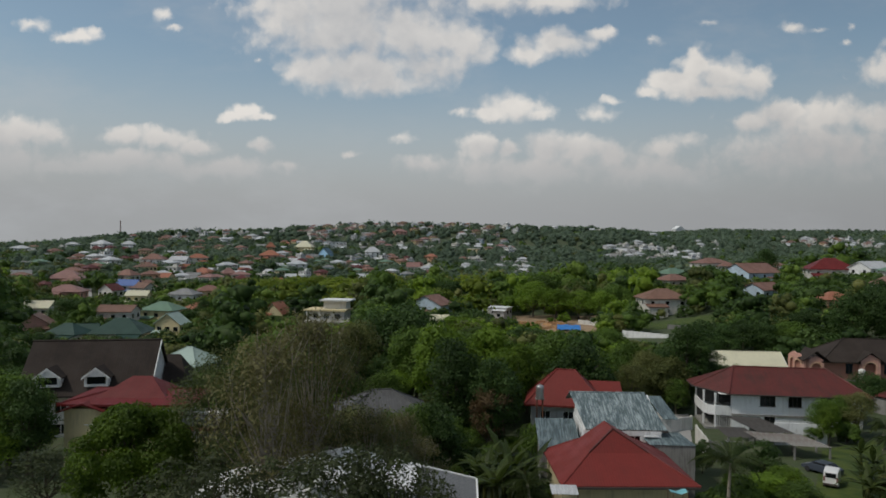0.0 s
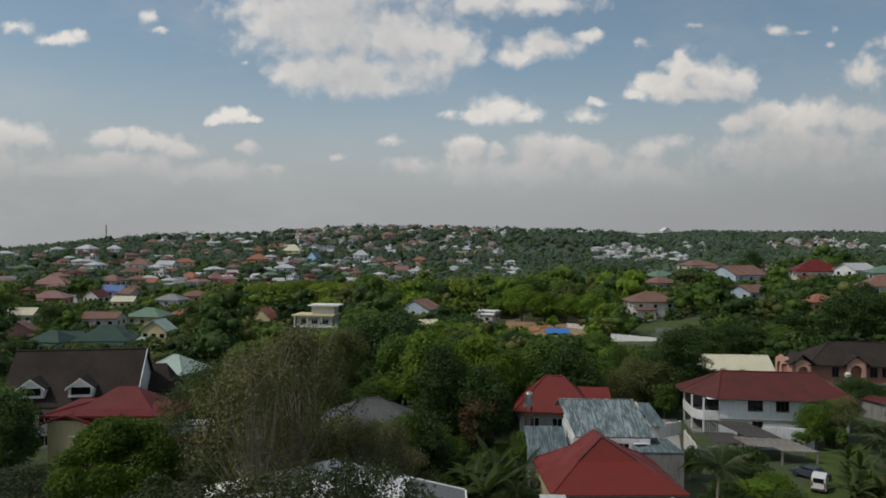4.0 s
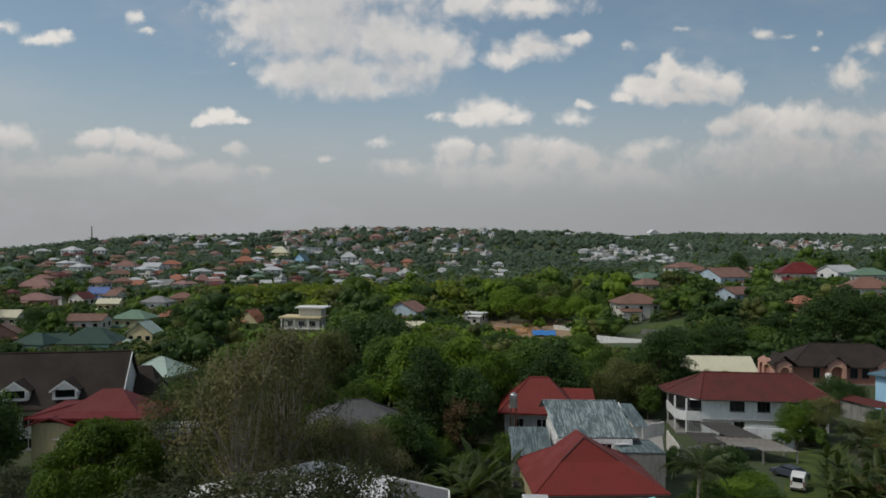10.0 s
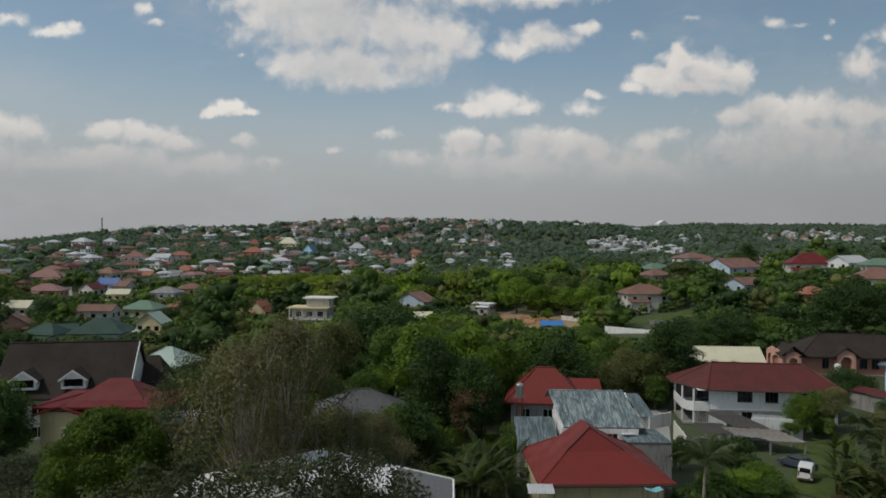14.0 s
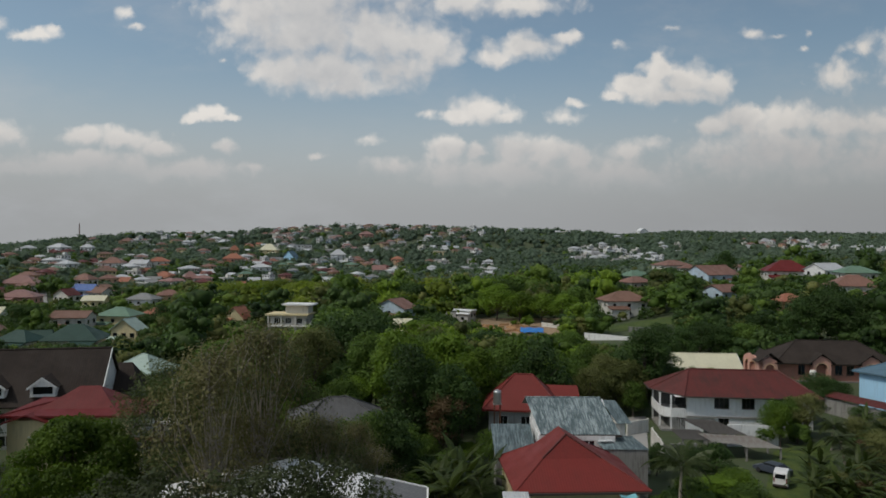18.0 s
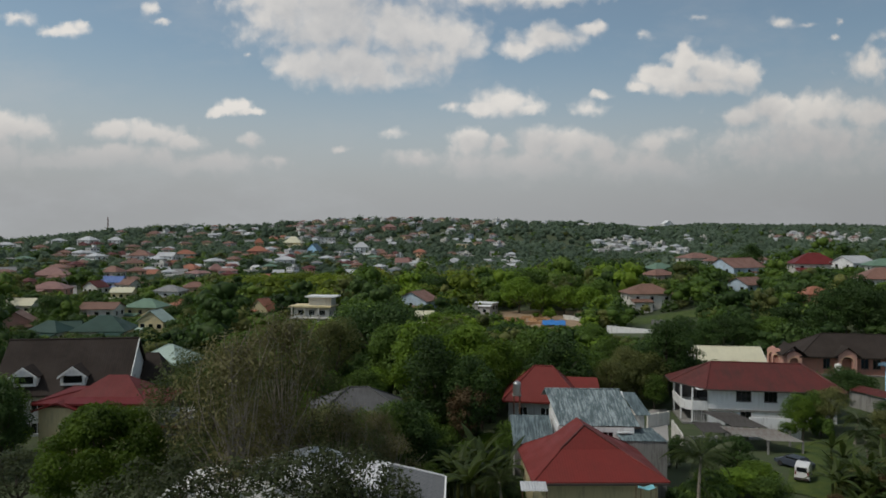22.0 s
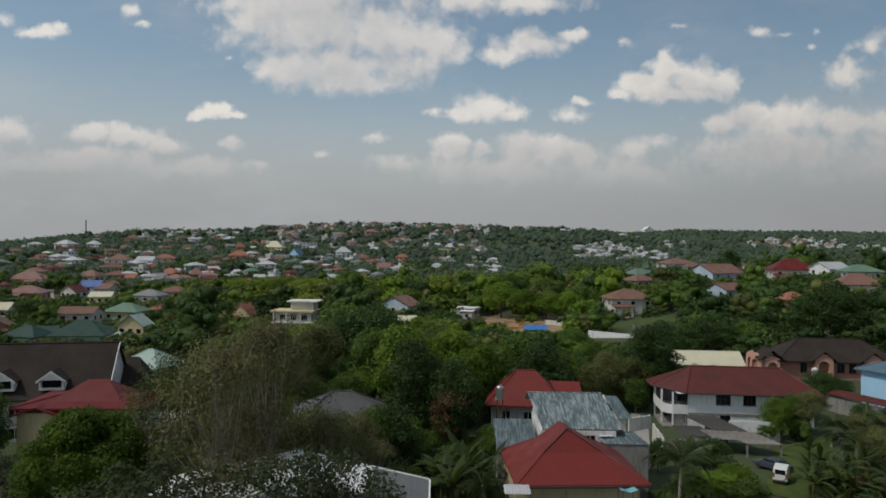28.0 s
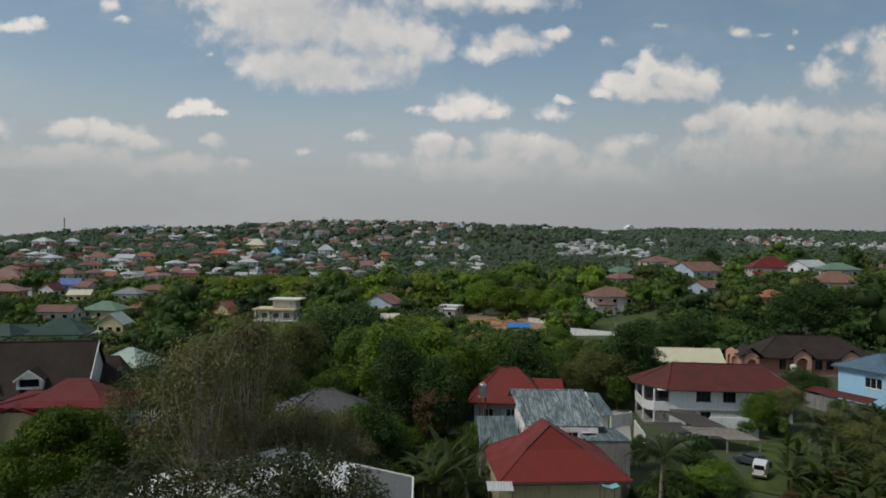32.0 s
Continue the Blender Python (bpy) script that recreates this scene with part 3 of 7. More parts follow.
def wall_with_holes(length, height, thick, holes):
    """A wall along x from -length/2, its outer face at y = 0, with openings (x, sill, width, height) right through it."""
    bm = bmesh.new()
    xs = sorted({-length / 2, length / 2, *[h[0] - h[2] / 2 for h in holes], *[h[0] + h[2] / 2 for h in holes]})
    zs = sorted({0.0, height, *[h[1] for h in holes], *[h[1] + h[3] for h in holes]})
    for x0, x1 in zip(xs, xs[1:]):
        start = None
        for z0, z1 in zip(zs, zs[1:]):
            mx, mz = (x0 + x1) / 2, (z0 + z1) / 2
            hole = any(abs(mx - h[0]) < h[2] / 2 and h[1] < mz < h[1] + h[3] for h in holes)
            if not hole and start is None:
                start = z0
            if hole and start is not None:
                box(bm, x0, x1, 0, thick, start, z0)
                start = None
        if start is not None:
            box(bm, x0, x1, 0, thick, start, height)
    bmesh.ops.remove_doubles(bm, verts=bm.verts, dist=0.001)
    return bm


def window(parent, at, w, h, frame_mat="trim_white", bars=1, name="window"):
    """Window set back in its opening: frame with mullions, pane behind, sill."""
    f = 0.07
    n = bars + 1
    pw = (w - f * (n + 1)) / n
    bm = wall_with_holes(w, h, 0.07, [(-w / 2 + f + pw / 2 + i * (pw + f), f, pw, h - 2 * f) for i in range(n)])
    bmesh.ops.translate(bm, vec=(0, 0.06, 0), verts=bm.verts)
    win = part(name, bm, frame_mat, parent, at=at)
    part("pane", boxed(-w / 2 + f, w / 2 - f, 0.10, 0.115, f, h - f), "glass", win)
    if name == "window":
        part("sill", boxed(-w / 2 - 0.08, w / 2 + 0.08, -0.08, 0.06, -0.08, -0.003), frame_mat, win)
    return win


def small_window(parent, at, w, h, frame_mat="trim_white"):
    """Window of a distant house: frame and sunk pane in one piece."""
    bm = bmesh.new()
    vs = box(bm, -w / 2, w / 2, -0.06, 0.04, 0, h)
    face = [f for f in bm.faces if all(v.co.y < -0.05 for v in f.verts)]
    bmesh.ops.inset_region(bm, faces=face, thickness=0.09, depth=-0.05)
    face[0].material_index = 1
    return part("window", bm, [frame_mat, "glass"], parent, at=at)


def hip_roof(parent, w, d, h, rise, over, mat, along="x", label="", cap=None, lite=False):
    """Hip roof over a w by d house whose walls are h high: slopes, fascia boards, ridge and hip caps."""
    if d > w:
        turn = pose(0, 0, 0, 0, 0, 90)
        w, d = d, w
    else:
        turn = Matrix()
    a, b, r = w / 2 + over, d / 2 + over, max((w - d) / 2, 0.05)
    drop = 0.0
    z0, z1 = h - drop, h + rise
    c = [(-a, -b, z0), (a, -b, z0), (a, b, z0), (-a, b, z0)]
    p, q = (-r, 0, z1), (r, 0, z1)
    bm = bmesh.new()
    top = [bm.verts.new(v) for v in (*c, p, q)]
    low = [bm.verts.new((v[0], v[1], v[2] - 0.14)) for v in (*c, p, q)]
    for f in ((0, 1, 5, 4), (2, 3, 4, 5), (1, 2, 5), (3, 0, 4)):
        bm.faces.new([top[i] for i in f])
        bm.faces.new([low[i] for i in f][::-1])
    for i in range(4):
        j = (i + 1) % 4
        bm.faces.new((top[i], low[i], low[j], top[j]))
    bmesh.ops.transform(bm, matrix=turn, verts=bm.verts)
    roof = part("roof", bm, mat, parent, label)
    if lite:
        return roof
    cap = cap or mat
    for s, e in ((p, q), (c[0], p), (c[3], p), (c[1], q), (c[2], q)):
        s, e = turn @ Vector(s), turn @ Vector(e)
        if (s - e).length > 0.3:
            part("ridge_cap", tubed(s + Vector((0, 0, 0.02)), e + Vector((0, 0, 0.02)), 0.1, 0.1, 6), cap, roof)
    for s, e in zip(c, c[1:] + c[:1]):
        s, e = turn @ Vector(s), turn @ Vector(e)
        t = (e - s).normalized()
        n = Vector((t.y, -t.x, 0)) * 0.05
        bm = bmesh.new()
        solid(bm, [(s - n, e - n, e + n, s + n)], 0.24)
        bmesh.ops.translate(bm, vec=(0, 0, 0.02), verts=bm.verts)
        part("fascia", bm, cap, roof)
    part("soffit", boxed(-a + 0.1, a - 0.1, -b + 0.1, b - 0.1, h - 0.16, h - 0.12, m=turn), "trim_white", roof)
    return roof


def gable_roof(parent, w, d, h, rise, over, mat, wall, ridge="x", label="", lite=False):
    """Gable roof, ridge along x or y, with gable walls, barge boards and a ridge cap."""
    turn = Matrix() if ridge == "x" else pose(0, 0, 0, 0, 0, 90)
    if ridge != "x":
        w, d = d, w
    a, b = w / 2 + over, d / 2 + over
    k = rise / (d / 2)
    z0, z1 = h - over * k + 0.15, h + rise + 0.15
    bm = bmesh.new()
    prof = ((-b, z0), (0, z1), (b, z0), (b, z0 - 0.14), (0, z1 - 0.14), (-b, z0 - 0.14))
    e0, e1 = [[bm.verts.new((x, y, z)) for y, z in prof] for x in (-a, a)]
    for i in range(6):
        bm.faces.new((e0[i], e0[(i + 1) % 6], e1[(i + 1) % 6], e1[i]))
    for e in (e0, e1):
        bm.faces.new((e[0], e[1], e[4], e[5]))
        bm.faces.new((e[1], e[2], e[3], e[4]))
    bmesh.ops.transform(bm, matrix=turn, verts=bm.verts)
    roof = part("roof", bm, mat, parent, label)
    part("ridge_cap", tubed(turn @ Vector((-a, 0, z1)), turn @ Vector((a, 0, z1)), 0.1, 0.1, 6), mat, roof)
    for s in (-1, 1):
        bm = bmesh.new()
        x0, x1 = sorted((s * w / 2, s * (w / 2 - 0.2)))
        f0 = [bm.verts.new((x0, y, z)) for y, z in ((-d / 2, h), (d / 2, h), (0, h + rise))]
        f1 = [bm.verts.new((x1, y, z)) for y, z in ((-d / 2, h), (d / 2, h), (0, h + rise))]
        bm.faces.new(f0)
        bm.faces.new(f1[::-1])
        for i in range(3):
            bm.faces.new((f0[i], f0[(i + 1) % 3], f1[(i + 1) % 3], f1[i]))
        bmesh.ops.transform(bm, matrix=turn, verts=bm.verts)
        part("gable", bm, wall, parent)
        for t in () if lite else (-1, 1):
            bm = bmesh.new()
            solid(bm, [((s * a - 0.03, t * b, z0 + 0.03), (s * a + 0.03, t * b, z0 + 0.03), (s * a + 0.03, 0, z1 + 0.03), (s * a - 0.03, 0, z1 + 0.03))], 0.3)
            bmesh.ops.transform(bm, matrix=turn, verts=bm.verts)
            part("barge_board", bm, "trim_white" if mat not in ("red", "crimson") else mat, roof)
    return roof


def row(n, length, sill, w, h):
    """n like openings spaced evenly along a wall."""
    return [(length * ((i + 0.5) / n - 0.5), sill, w, h) for i in range(n)]


def masonry(parent, w, d, h, wall, front=(), right=(), back=(), left=(), frame_mat="trim_white", y0=0.0):
    """Four walls with openings, windows in them, a floor slab to close them."""
    for ang, length, depth, holes in ((0, w, d, front), (90, d - 0.4, w, right), (180, w, d, back), (270, d - 0.4, w, left)):
        at = pose(0, 0, 0, 0, 0, ang) @ pose(0, -depth / 2, 0)
        part("wall", wall_with_holes(length, h, 0.2, list(holes)), wall, parent, at=at)
        for x, sill, ww, hh in holes:
            if sill < 0.3:
                door = window(parent, at @ pose(x, 0, sill), ww, hh, "trim_dark", 1, "door")
            else:
                window(parent, at @ pose(x, 0, sill), ww, hh, frame_mat, 2 if ww > 1.5 else 1)
    part("slab", boxed(-w / 2 + 0.21, w / 2 - 0.21, -d / 2 + 0.21, d / 2 - 0.21, 0, 0.15), "concrete_dark", parent)


def claim(x, y, w, d, view_gap=0.0, sill=0.0):
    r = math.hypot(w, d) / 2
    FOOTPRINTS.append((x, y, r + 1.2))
    # keep a sight line from the camera, taken as the origin at 30 m
    if view_gap:
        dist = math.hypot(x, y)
        SIGHT_LINES.append((math.atan2(x, y), view_gap * max(w, d) / 2 / dist, dist, (sill - 30.0) / dist))


def sheets(parent, corner, run_x, slope, mat, name="roof_sheet", wide=0.85, rib=0.045):
    """Roofing sheets laid side by side from a corner along run_x, each running along slope, with trapezoid ribs."""
    run_x, slope, corner = Vector(run_x), Vector(slope), Vector(corner)
    up = run_x.cross(slope).normalized()
    if up.z < 0:
        up = -up
    n = max(1, round(run_x.length / wide))
    w = run_x.length / n
    ux = run_x.normalized()
    prof = []
    ribs = 3
    for i in range(ribs):
        x = w * i / ribs
        s = w / ribs
        prof += [(x, 0), (x + s * 0.45, 0), (x + s * 0.6, rib), (x + s * 0.85, rib)]
    prof.append((w, 0))
    me = None
    obs = []
    for i in range(n):
        if me is None:
            bm = bmesh.new()
            a = [bm.verts.new(ux * x + up * z) for x, z in prof]
            b = [bm.verts.new(ux * x + up * z + slope) for x, z in prof]
            for j in range(len(prof) - 1):
                bm.faces.new((a[j], a[j + 1], b[j + 1], b[j]))
            a2 = [bm.verts.new(ux * x + up * (z - 0.02)) for x, z in prof]
            b2 = [bm.verts.new(ux * x + up * (z - 0.02) + slope) for x, z in prof]
            for j in range(len(prof) - 1):
                bm.faces.new((b2[j], b2[j + 1], a2[j + 1], a2[j]))
                bm.faces.new((a2[j], a2[j + 1], a[j + 1], a[j]))
            ob = part(name, bm, mat, parent, at=Matrix.Translation(corner))
            me = ob.data
        else:
            ob = new(name, me)
            ob.parent = parent
        jig = random.uniform(-0.03, 0.03)
        ob.matrix_basis = Matrix.Translation(corner + run_x * i / n + slope.normalized() * jig + up * (0.006 * (i % 2)))
        obs.append(ob)
    return obs


def base_of(x, y):
    return ground(x, y) - 0.25


# ---------------------------------------------------------------- the near houses
# house with the bright red hip roof
hx, hy = 13.45, 68.50
b = base_of(hx, hy)
h = 8.24 - b
red_house = thing("house", hx, hy, b, 2.5, "cream bungalow under a bright red hipped metal roof", "house")
claim(hx, hy, 12, 9)
masonry(red_house, 11.4, 8.4, h, "yellow", [(-4, 0.9, 1.6, 1.5), (-0.6, 0.9, 1.5, 1.5), (2.2, 0.1, 1.0, 2.2), (4.3, 0.9, 1.4, 1.5)], row(2, 8.4, 0.9, 1.4, 1.4), (), row(2, 8.4, 0.9, 1.4, 1.4))
bm = bmesh.new()
rw, fy, ky_, ra = 6.0, -5.7, 5.2, 12.0 - b
apex = Vector((-0.35, 0.3, ra))
low_ring = [Vector(c) for c in ((-rw, fy, h), (rw + 0.3, fy, h), (rw + 0.3, ky_, h), (-rw, ky_, h))]
mid_ring = [c.lerp(apex, 0.55) - Vector((0, 0, 0.12)) for c in low_ring]
fa = Vector((apex.x, mid_ring[0].y + 1.5, ra))
ka = Vector((apex.x, mid_ring[2].y - 0.05, ra))
top = [bm.verts.new(v) for v in low_ring + mid_ring]
under = [bm.verts.new(v - Vector((0, 0, 0.16))) for v in low_ring]
for i in range(4):
    j = (i + 1) % 4
    bm.faces.new((top[i], top[j], top[4 + j], top[4 + i]))
    bm.faces.new((top[i], under[i], under[j], top[j]))
bm.faces.new(under[::-1])
bm.faces.new(top[4:])
roof = part("roof", bm, "red", red_house, "bright red hipped metal roof")
bm = bmesh.new()
gv_ = [bm.verts.new(v) for v in (*mid_ring, fa, ka)]
for f in ((0, 1, 4), (1, 2, 5, 4), (2, 3, 5), (3, 0, 4, 5), (3, 2, 1, 0)):
    bm.faces.new([gv_[i] for i in f])
gablet = part("gablet", bm, "red", red_house)
for c, m_ in zip(low_ring, mid_ring):
    part("ridge_cap", tubed(c, m_, 0.08, 0.08, 6), "red", roof)
for c in mid_ring[:2]:
    bm = bmesh.new()
    o = Vector((0, -0.06, 0))
    solid(bm, [(c + o + Vector((0, 0, 0.1)), fa + o + Vector((0, 0, 0.12)), fa + Vector((0, 0.3, 0.12)), c + Vector((0, 0.3, 0.1)))], 0.16)
    part("barge", bm, "red_dull", gablet)
part("gutter", boxed(-6.2, 6.2, -5.86, -5.71, h - 0.26, h - 0.08), "trim_dark", red_house)

# canopies and sheets by its front
awning = thing("awning", *(7.40, 59.00, 8.81), 0, "white sheet-metal awning on thin posts beside the cream bungalow", "awning")
awning.location.z = 9.09
sheets(awning, (-1.1, -1.0, 0), (2.2, 0, 0.0), (0, 1.6, 0.25), "white_roof", "sheet")
for px in (-1.0, 1.0):
    part("post", tubed((px, -0.9, -(9.09 - ground(7.31, 59.00))), (px, -0.9, 0), 0.04, 0.04, 6), "rust", awning)
canopy = thing("canopy", 16.62, 58.50, 9.24, 8, "sagging teal tarpaulin canopy on poles by a bungalow", "canopy")
bm = bmesh.new()
bmesh.ops.create_grid(bm, x_segments=8, y_segments=6, size=1)
for v in bm.verts:
    v.co = Vector((v.co.x * 0.7, v.co.y * 0.55, 0.2 * abs(v.co.x) + 0.06 * math.sin(v.co.y * 5)))
ob = part("cover", bm, "tarp_teal", canopy, smooth=True)
for px in (-0.65, 0.65):
    for py in (-0.5, 0.5):
        part("pole", tubed((px, py, -(9.24 - ground(16.23, 58.50))), (px, py, 0.18), 0.03, 0.03, 6), "rust", canopy)

# house with the weathered zinc roof
zx, zy = 15.77, 79.00
b = base_of(zx, zy)
zh = 10.06 - b
zr = 12.70 - b
zinc_house = thing("house", zx, zy, b, -1, "white two-storey house under a weathered grey-blue zinc roof", "house")
claim(zx, zy, 16, 9)
wz = 8.46
masonry(zinc_house, wz - 0.4, 8.2, zh - 0.1, "white", [(-3.0, zh - 1.9, 1.3, 1.2), (1.0, zh - 1.9, 1.8, 1.3), (-2.5, 0.9, 1.4, 1.4), (2.4, 0.9, 1.4, 1.4)], row(2, 8, zh - 2.0, 1.2, 1.2), (), row(2, 8, zh - 2.0, 1.2, 1.2))
ridge_y = 1.9
sheets(zinc_house, (-wz / 2 + 0.45, -4.0, zh), (wz, 0, 0.0), (-1.05, ridge_y + 4.0, zr - zh), "zinc")
sheets(zinc_house, (-wz / 2 - 0.6, ridge_y, zr + 0.01), (wz, 0, 0.0), (0, 3.2, -1.4), "zinc")
part("ridge_cap", tubed((-wz / 2 - 0.62, ridge_y, zr + 0.03), (wz / 2 - 0.55, ridge_y, zr + 0.03), 0.11, 0.11, 6), "zinc", zinc_house)
part("fascia", boxed(-wz / 2 + 0.4, wz / 2 + 0.5, -4.06, -4.0, zh - 0.25, zh - 0.02), "trim_dark", zinc_house)
# lower lean-to roofs
for s in (-1, 1):
    bm = bmesh.new()
    vs = [[bm.verts.new((s * (wz / 2 - k_), y, z)) for y, z in ((-3.9, zh - 0.12), (4.0, zh - 0.12), (ridge_y, zr - 0.15))] for k_ in (0.25, 0.4)]
    bm.faces.new(vs[0])
    bm.faces.new(vs[1][::-1])
    for i in range(3):
        bm.faces.new((vs[0][i], vs[0][(i + 1) % 3], vs[1][(i + 1) % 3], vs[1][i]))
    part("gable", bm, "white", zinc_house)
side_z = 12.40 - b
sheets(zinc_house, (wz / 2 + 0.35, -2.6, 10.89 - b), (1.6, 0, 0), (-0.75, 4.6, side_z - (10.89 - b)), "zinc_teal", "lean_to_sheet")
part("wall", boxed(wz / 2 - 0.2, wz / 2 + 1.3, -2.2, 1.6, 0, 10.89 - b - 0.05), "offwhite", zinc_house)

# shed with a slanting zinc roof beside it
sx, sy = 8.86, 77.00
b = base_of(sx, sy)
shed = thing("shed", sx, sy, b, -2, "concrete-block shed under a slanting teal zinc roof", "shed")
claim(sx, sy, 6, 6)
zt, zb = 10.04 - b, 7.91 - b
sheets(shed, (-1.75, -2.6, zb), (4.4, 0, 0), (-0.25, 5.1, zt - zb), "zinc_teal")
part("wall", wall_with_holes(3.6, zb - 0.05, 0.2, [(0.4, 0.9, 1.2, 1.0)]), "concrete", shed, at=pose(0.2, -2.4, 0))
part("wall", boxed(-1.6, -1.4, -2.19, 2.2, 0, zb - 0.05), "concrete", shed)
part("wall", boxed(1.8, 2.0, -2.19, 2.2, 0, zb - 0.05), "concrete", shed)
part("wall", boxed(-1.6, 2.0, 2.2, 2.4, 0, zt - 0.1), "concrete", shed)

# dark low annex in front of the zinc house
ax, ay = 20.53, 75.00
b = base_of(ax, ay)
annex = thing("shed", ax, ay, b, -2, "grey block annex under dark patched zinc sheets", "shed")
claim(ax, ay, 6, 5)
zt, zb = 9.49 - b, 9.04 - b
sheets(annex, (-2.3, -2.0, zb), (4.6, 0, 0), (-0.9, 3.6, zt - zb), "zinc_teal", "sheet")
sheets(annex, (-2.6, -0.6, zb + 0.42), (1.5, 0, 0.02), (-0.2, 1.6, (zt - zb) * 0.45), "white_roof", "loose_sheet")
part("wall", wall_with_holes(4.4, zb - 0.05, 0.2, [(-1.0, 0.6, 1.5, 1.6)]), "concrete", annex, at=pose(0.0, -1.9, 0))
part("wall", boxed(-2.2, -2.0, -1.69, 1.4, 0, zb - 0.05), "concrete", annex)
part("wall", boxed(2.0, 2.2, -1.69, 1.4, 0, zb - 0.05), "concrete", annex)

# red-roofed house behind the zinc house
rx, ry = 12.82, 97.00
b = base_of(rx, ry)
eh = 8.39 - b
rear_house = thing("house", rx, ry, b, -8, "off-white house under a red hipped roof, with a rear wing", "house")
claim(rx, ry, 13, 9, 1.0, 6)
# grey walls take in the shade and brown clutter at this spot
masonry(rear_house, 9.0, 6.6, eh, "grey_paint", [(-2.6, eh - 2.2, 1.3, 1.3), (0.4, eh - 2.2, 1.4, 1.3)], row(2, 7, eh - 2.1, 1.3, 1.3), (), row(2, 7, eh - 2.1, 1.3, 1.3))
hip_roof(rear_house, 9.4, 7.0, eh, 12.44 - b - eh, 0.6, "red", label="red hipped roof")
wing = part("wing", boxed(1.2, 7.4, 0.6, 5.2, 0, eh + 0.3), "offwhite", rear_house)
bm = bmesh.new()
w0 = 10.57 - b
solid(bm, [((0.5, -0.2, w0 - 2.4), (7.9, -0.2, w0 - 2.4), (7.4, 2.8, w0), (0.5, 2.8, w0)), ((7.9, 5.8, w0 - 2.4), (0.5, 5.8, w0 - 2.4), (0.5, 2.8, w0), (7.4, 2.8, w0)), ((7.9, -0.2, w0 - 2.4), (7.9, 5.8, w0 - 2.4), (7.4, 2.8, w0))], 0.12)
part("wing_roof", bm, "red", rear_house)


def steel_tank(x, y, z, r, h, label, stand=0.0, mat="steel"):
    """Water tank: ribbed drum, domed lid with a cap, on a stand."""
    t = thing("water_tank", x, y, z, 0, label, "water tank")
    bm = bmesh.new()
    n, k = 20, 9
    rings = []
    prof = [(r * (0.97 + 0.03 * (i % 2)), stand + h * 0.86 * i / (k - 1)) for i in range(k)]
    prof += [(r * 0.8, stand + h * 0.93), (r * 0.35, stand + h * 0.98)]
    for rr, zz in prof:
        rings.append([bm.verts.new((rr * math.cos(2 * math.pi * i / n), rr * math.sin(2 * math.pi * i / n), zz)) for i in range(n)])
    for a, c in zip(rings, rings[1:]):
        for i in range(n):
            bm.faces.new((a[i], a[(i + 1) % n], c[(i + 1) % n], c[i]))
    bm.faces.new(rings[-1])
    bm.faces.new(rings[0][::-1])
    part("drum", bm, mat, t, smooth=True)
    part("lid", tubed((0, 0, stand + h * 0.97), (0, 0, stand + h * 1.02), r * 0.33, r * 0.3, 14), mat, t)
    if stand:
        for sx_ in (-1, 1):
            for sy_ in (-1, 1):
                part("leg", tubed((sx_ * r * 0.7, sy_ * r * 0.7, 0), (sx_ * r * 0.7, sy_ * r * 0.7, stand), 0.06, 0.06, 6), "rust", t)
        part("deck", boxed(-r * 1.1, r * 1.1, -r * 1.1, r * 1.1, stand - 0.1, stand - 0.003), "concrete", t)
    return t


tx, ty = 8.72, 91.00
tz = 9.78
steel_tank(tx, ty, ground(tx, ty), 0.52, 1.75, "stainless steel water tank on a tall stand beside a red-roofed house", tz - ground(tx, ty))

# the long white house
wx, wy = 46.58, 106.00
b = base_of(wx, wy)
wh = 8.46 - b
long_house = thing("house", wx, wy, b, -6, "long white two-storey house under a dull red hipped roof", "house")
wl = 17.57
claim(wx, wy, wl + 6, 11, 1.1, 3.5)
mid = wh - 3.0
masonry(long_house, wl, 8.0, wh, "siding", [(-wl / 2 + 4.9, mid + 1.15, 2.1, 1.5), (-wl / 2 + 8.6, mid + 1.15, 1.8, 1.5), (wl / 2 - 4.8, mid + 1.15, 1.6, 1.5), (-wl / 2 + 5.2, 0.9, 1.5, 1.3)],
        row(2, 8, mid + 1.0, 1.5, 1.4), (), row(2, 8, mid + 1.0, 1.5, 1.4), "trim_dark")
part("string_course", boxed(-wl / 2 - 0.02, wl / 2 + 0.02, -4.16, -4.0, mid - 0.3, mid - 0.05), "concrete", long_house)
bm = bmesh.new()
lo, hi = -wl / 2 - 4.5, wl / 2 + 1.0
rz_ = 11.51 - b
eaves = [(lo + 3.9, -5.0), (hi, -5.0), (hi, 5.0), (lo, 5.0), (lo, 0.6)]
pa, pb = (lo + 5.8, 0.4, rz_), (hi - 4.4, 0.2, rz_)
ec = [(x, y, wh) for x, y in eaves]
solid(bm, [(ec[0], ec[1], pb, pa), (ec[1], ec[2], pb), (ec[2], ec[3], pa, pb), (ec[3], ec[4], pa), (ec[4], ec[0], pa)], 0.16)
bmesh.ops.remove_doubles(bm, verts=bm.verts, dist=0.001)
wroof = part("roof", bm, "red_dull", long_house, "dull red weathered hipped roof")
for s, e in ((pa, pb), (ec[0], pa), (ec[1], pb), (ec[4], pa)):
    part("ridge_cap", tubed(Vector(s) + Vector((0, 0, 0.02)), Vector(e) + Vector((0, 0, 0.02)), 0.12, 0.12, 6), "red_dull", wroof)
for s, e in zip(ec, ec[1:] + ec[:1]):
    part("gutter", tubed(Vector(s) - Vector((0, 0, 0.12)), Vector(e) - Vector((0, 0, 0.12)), 0.1, 0.1, 6), "trim_dark", wroof)
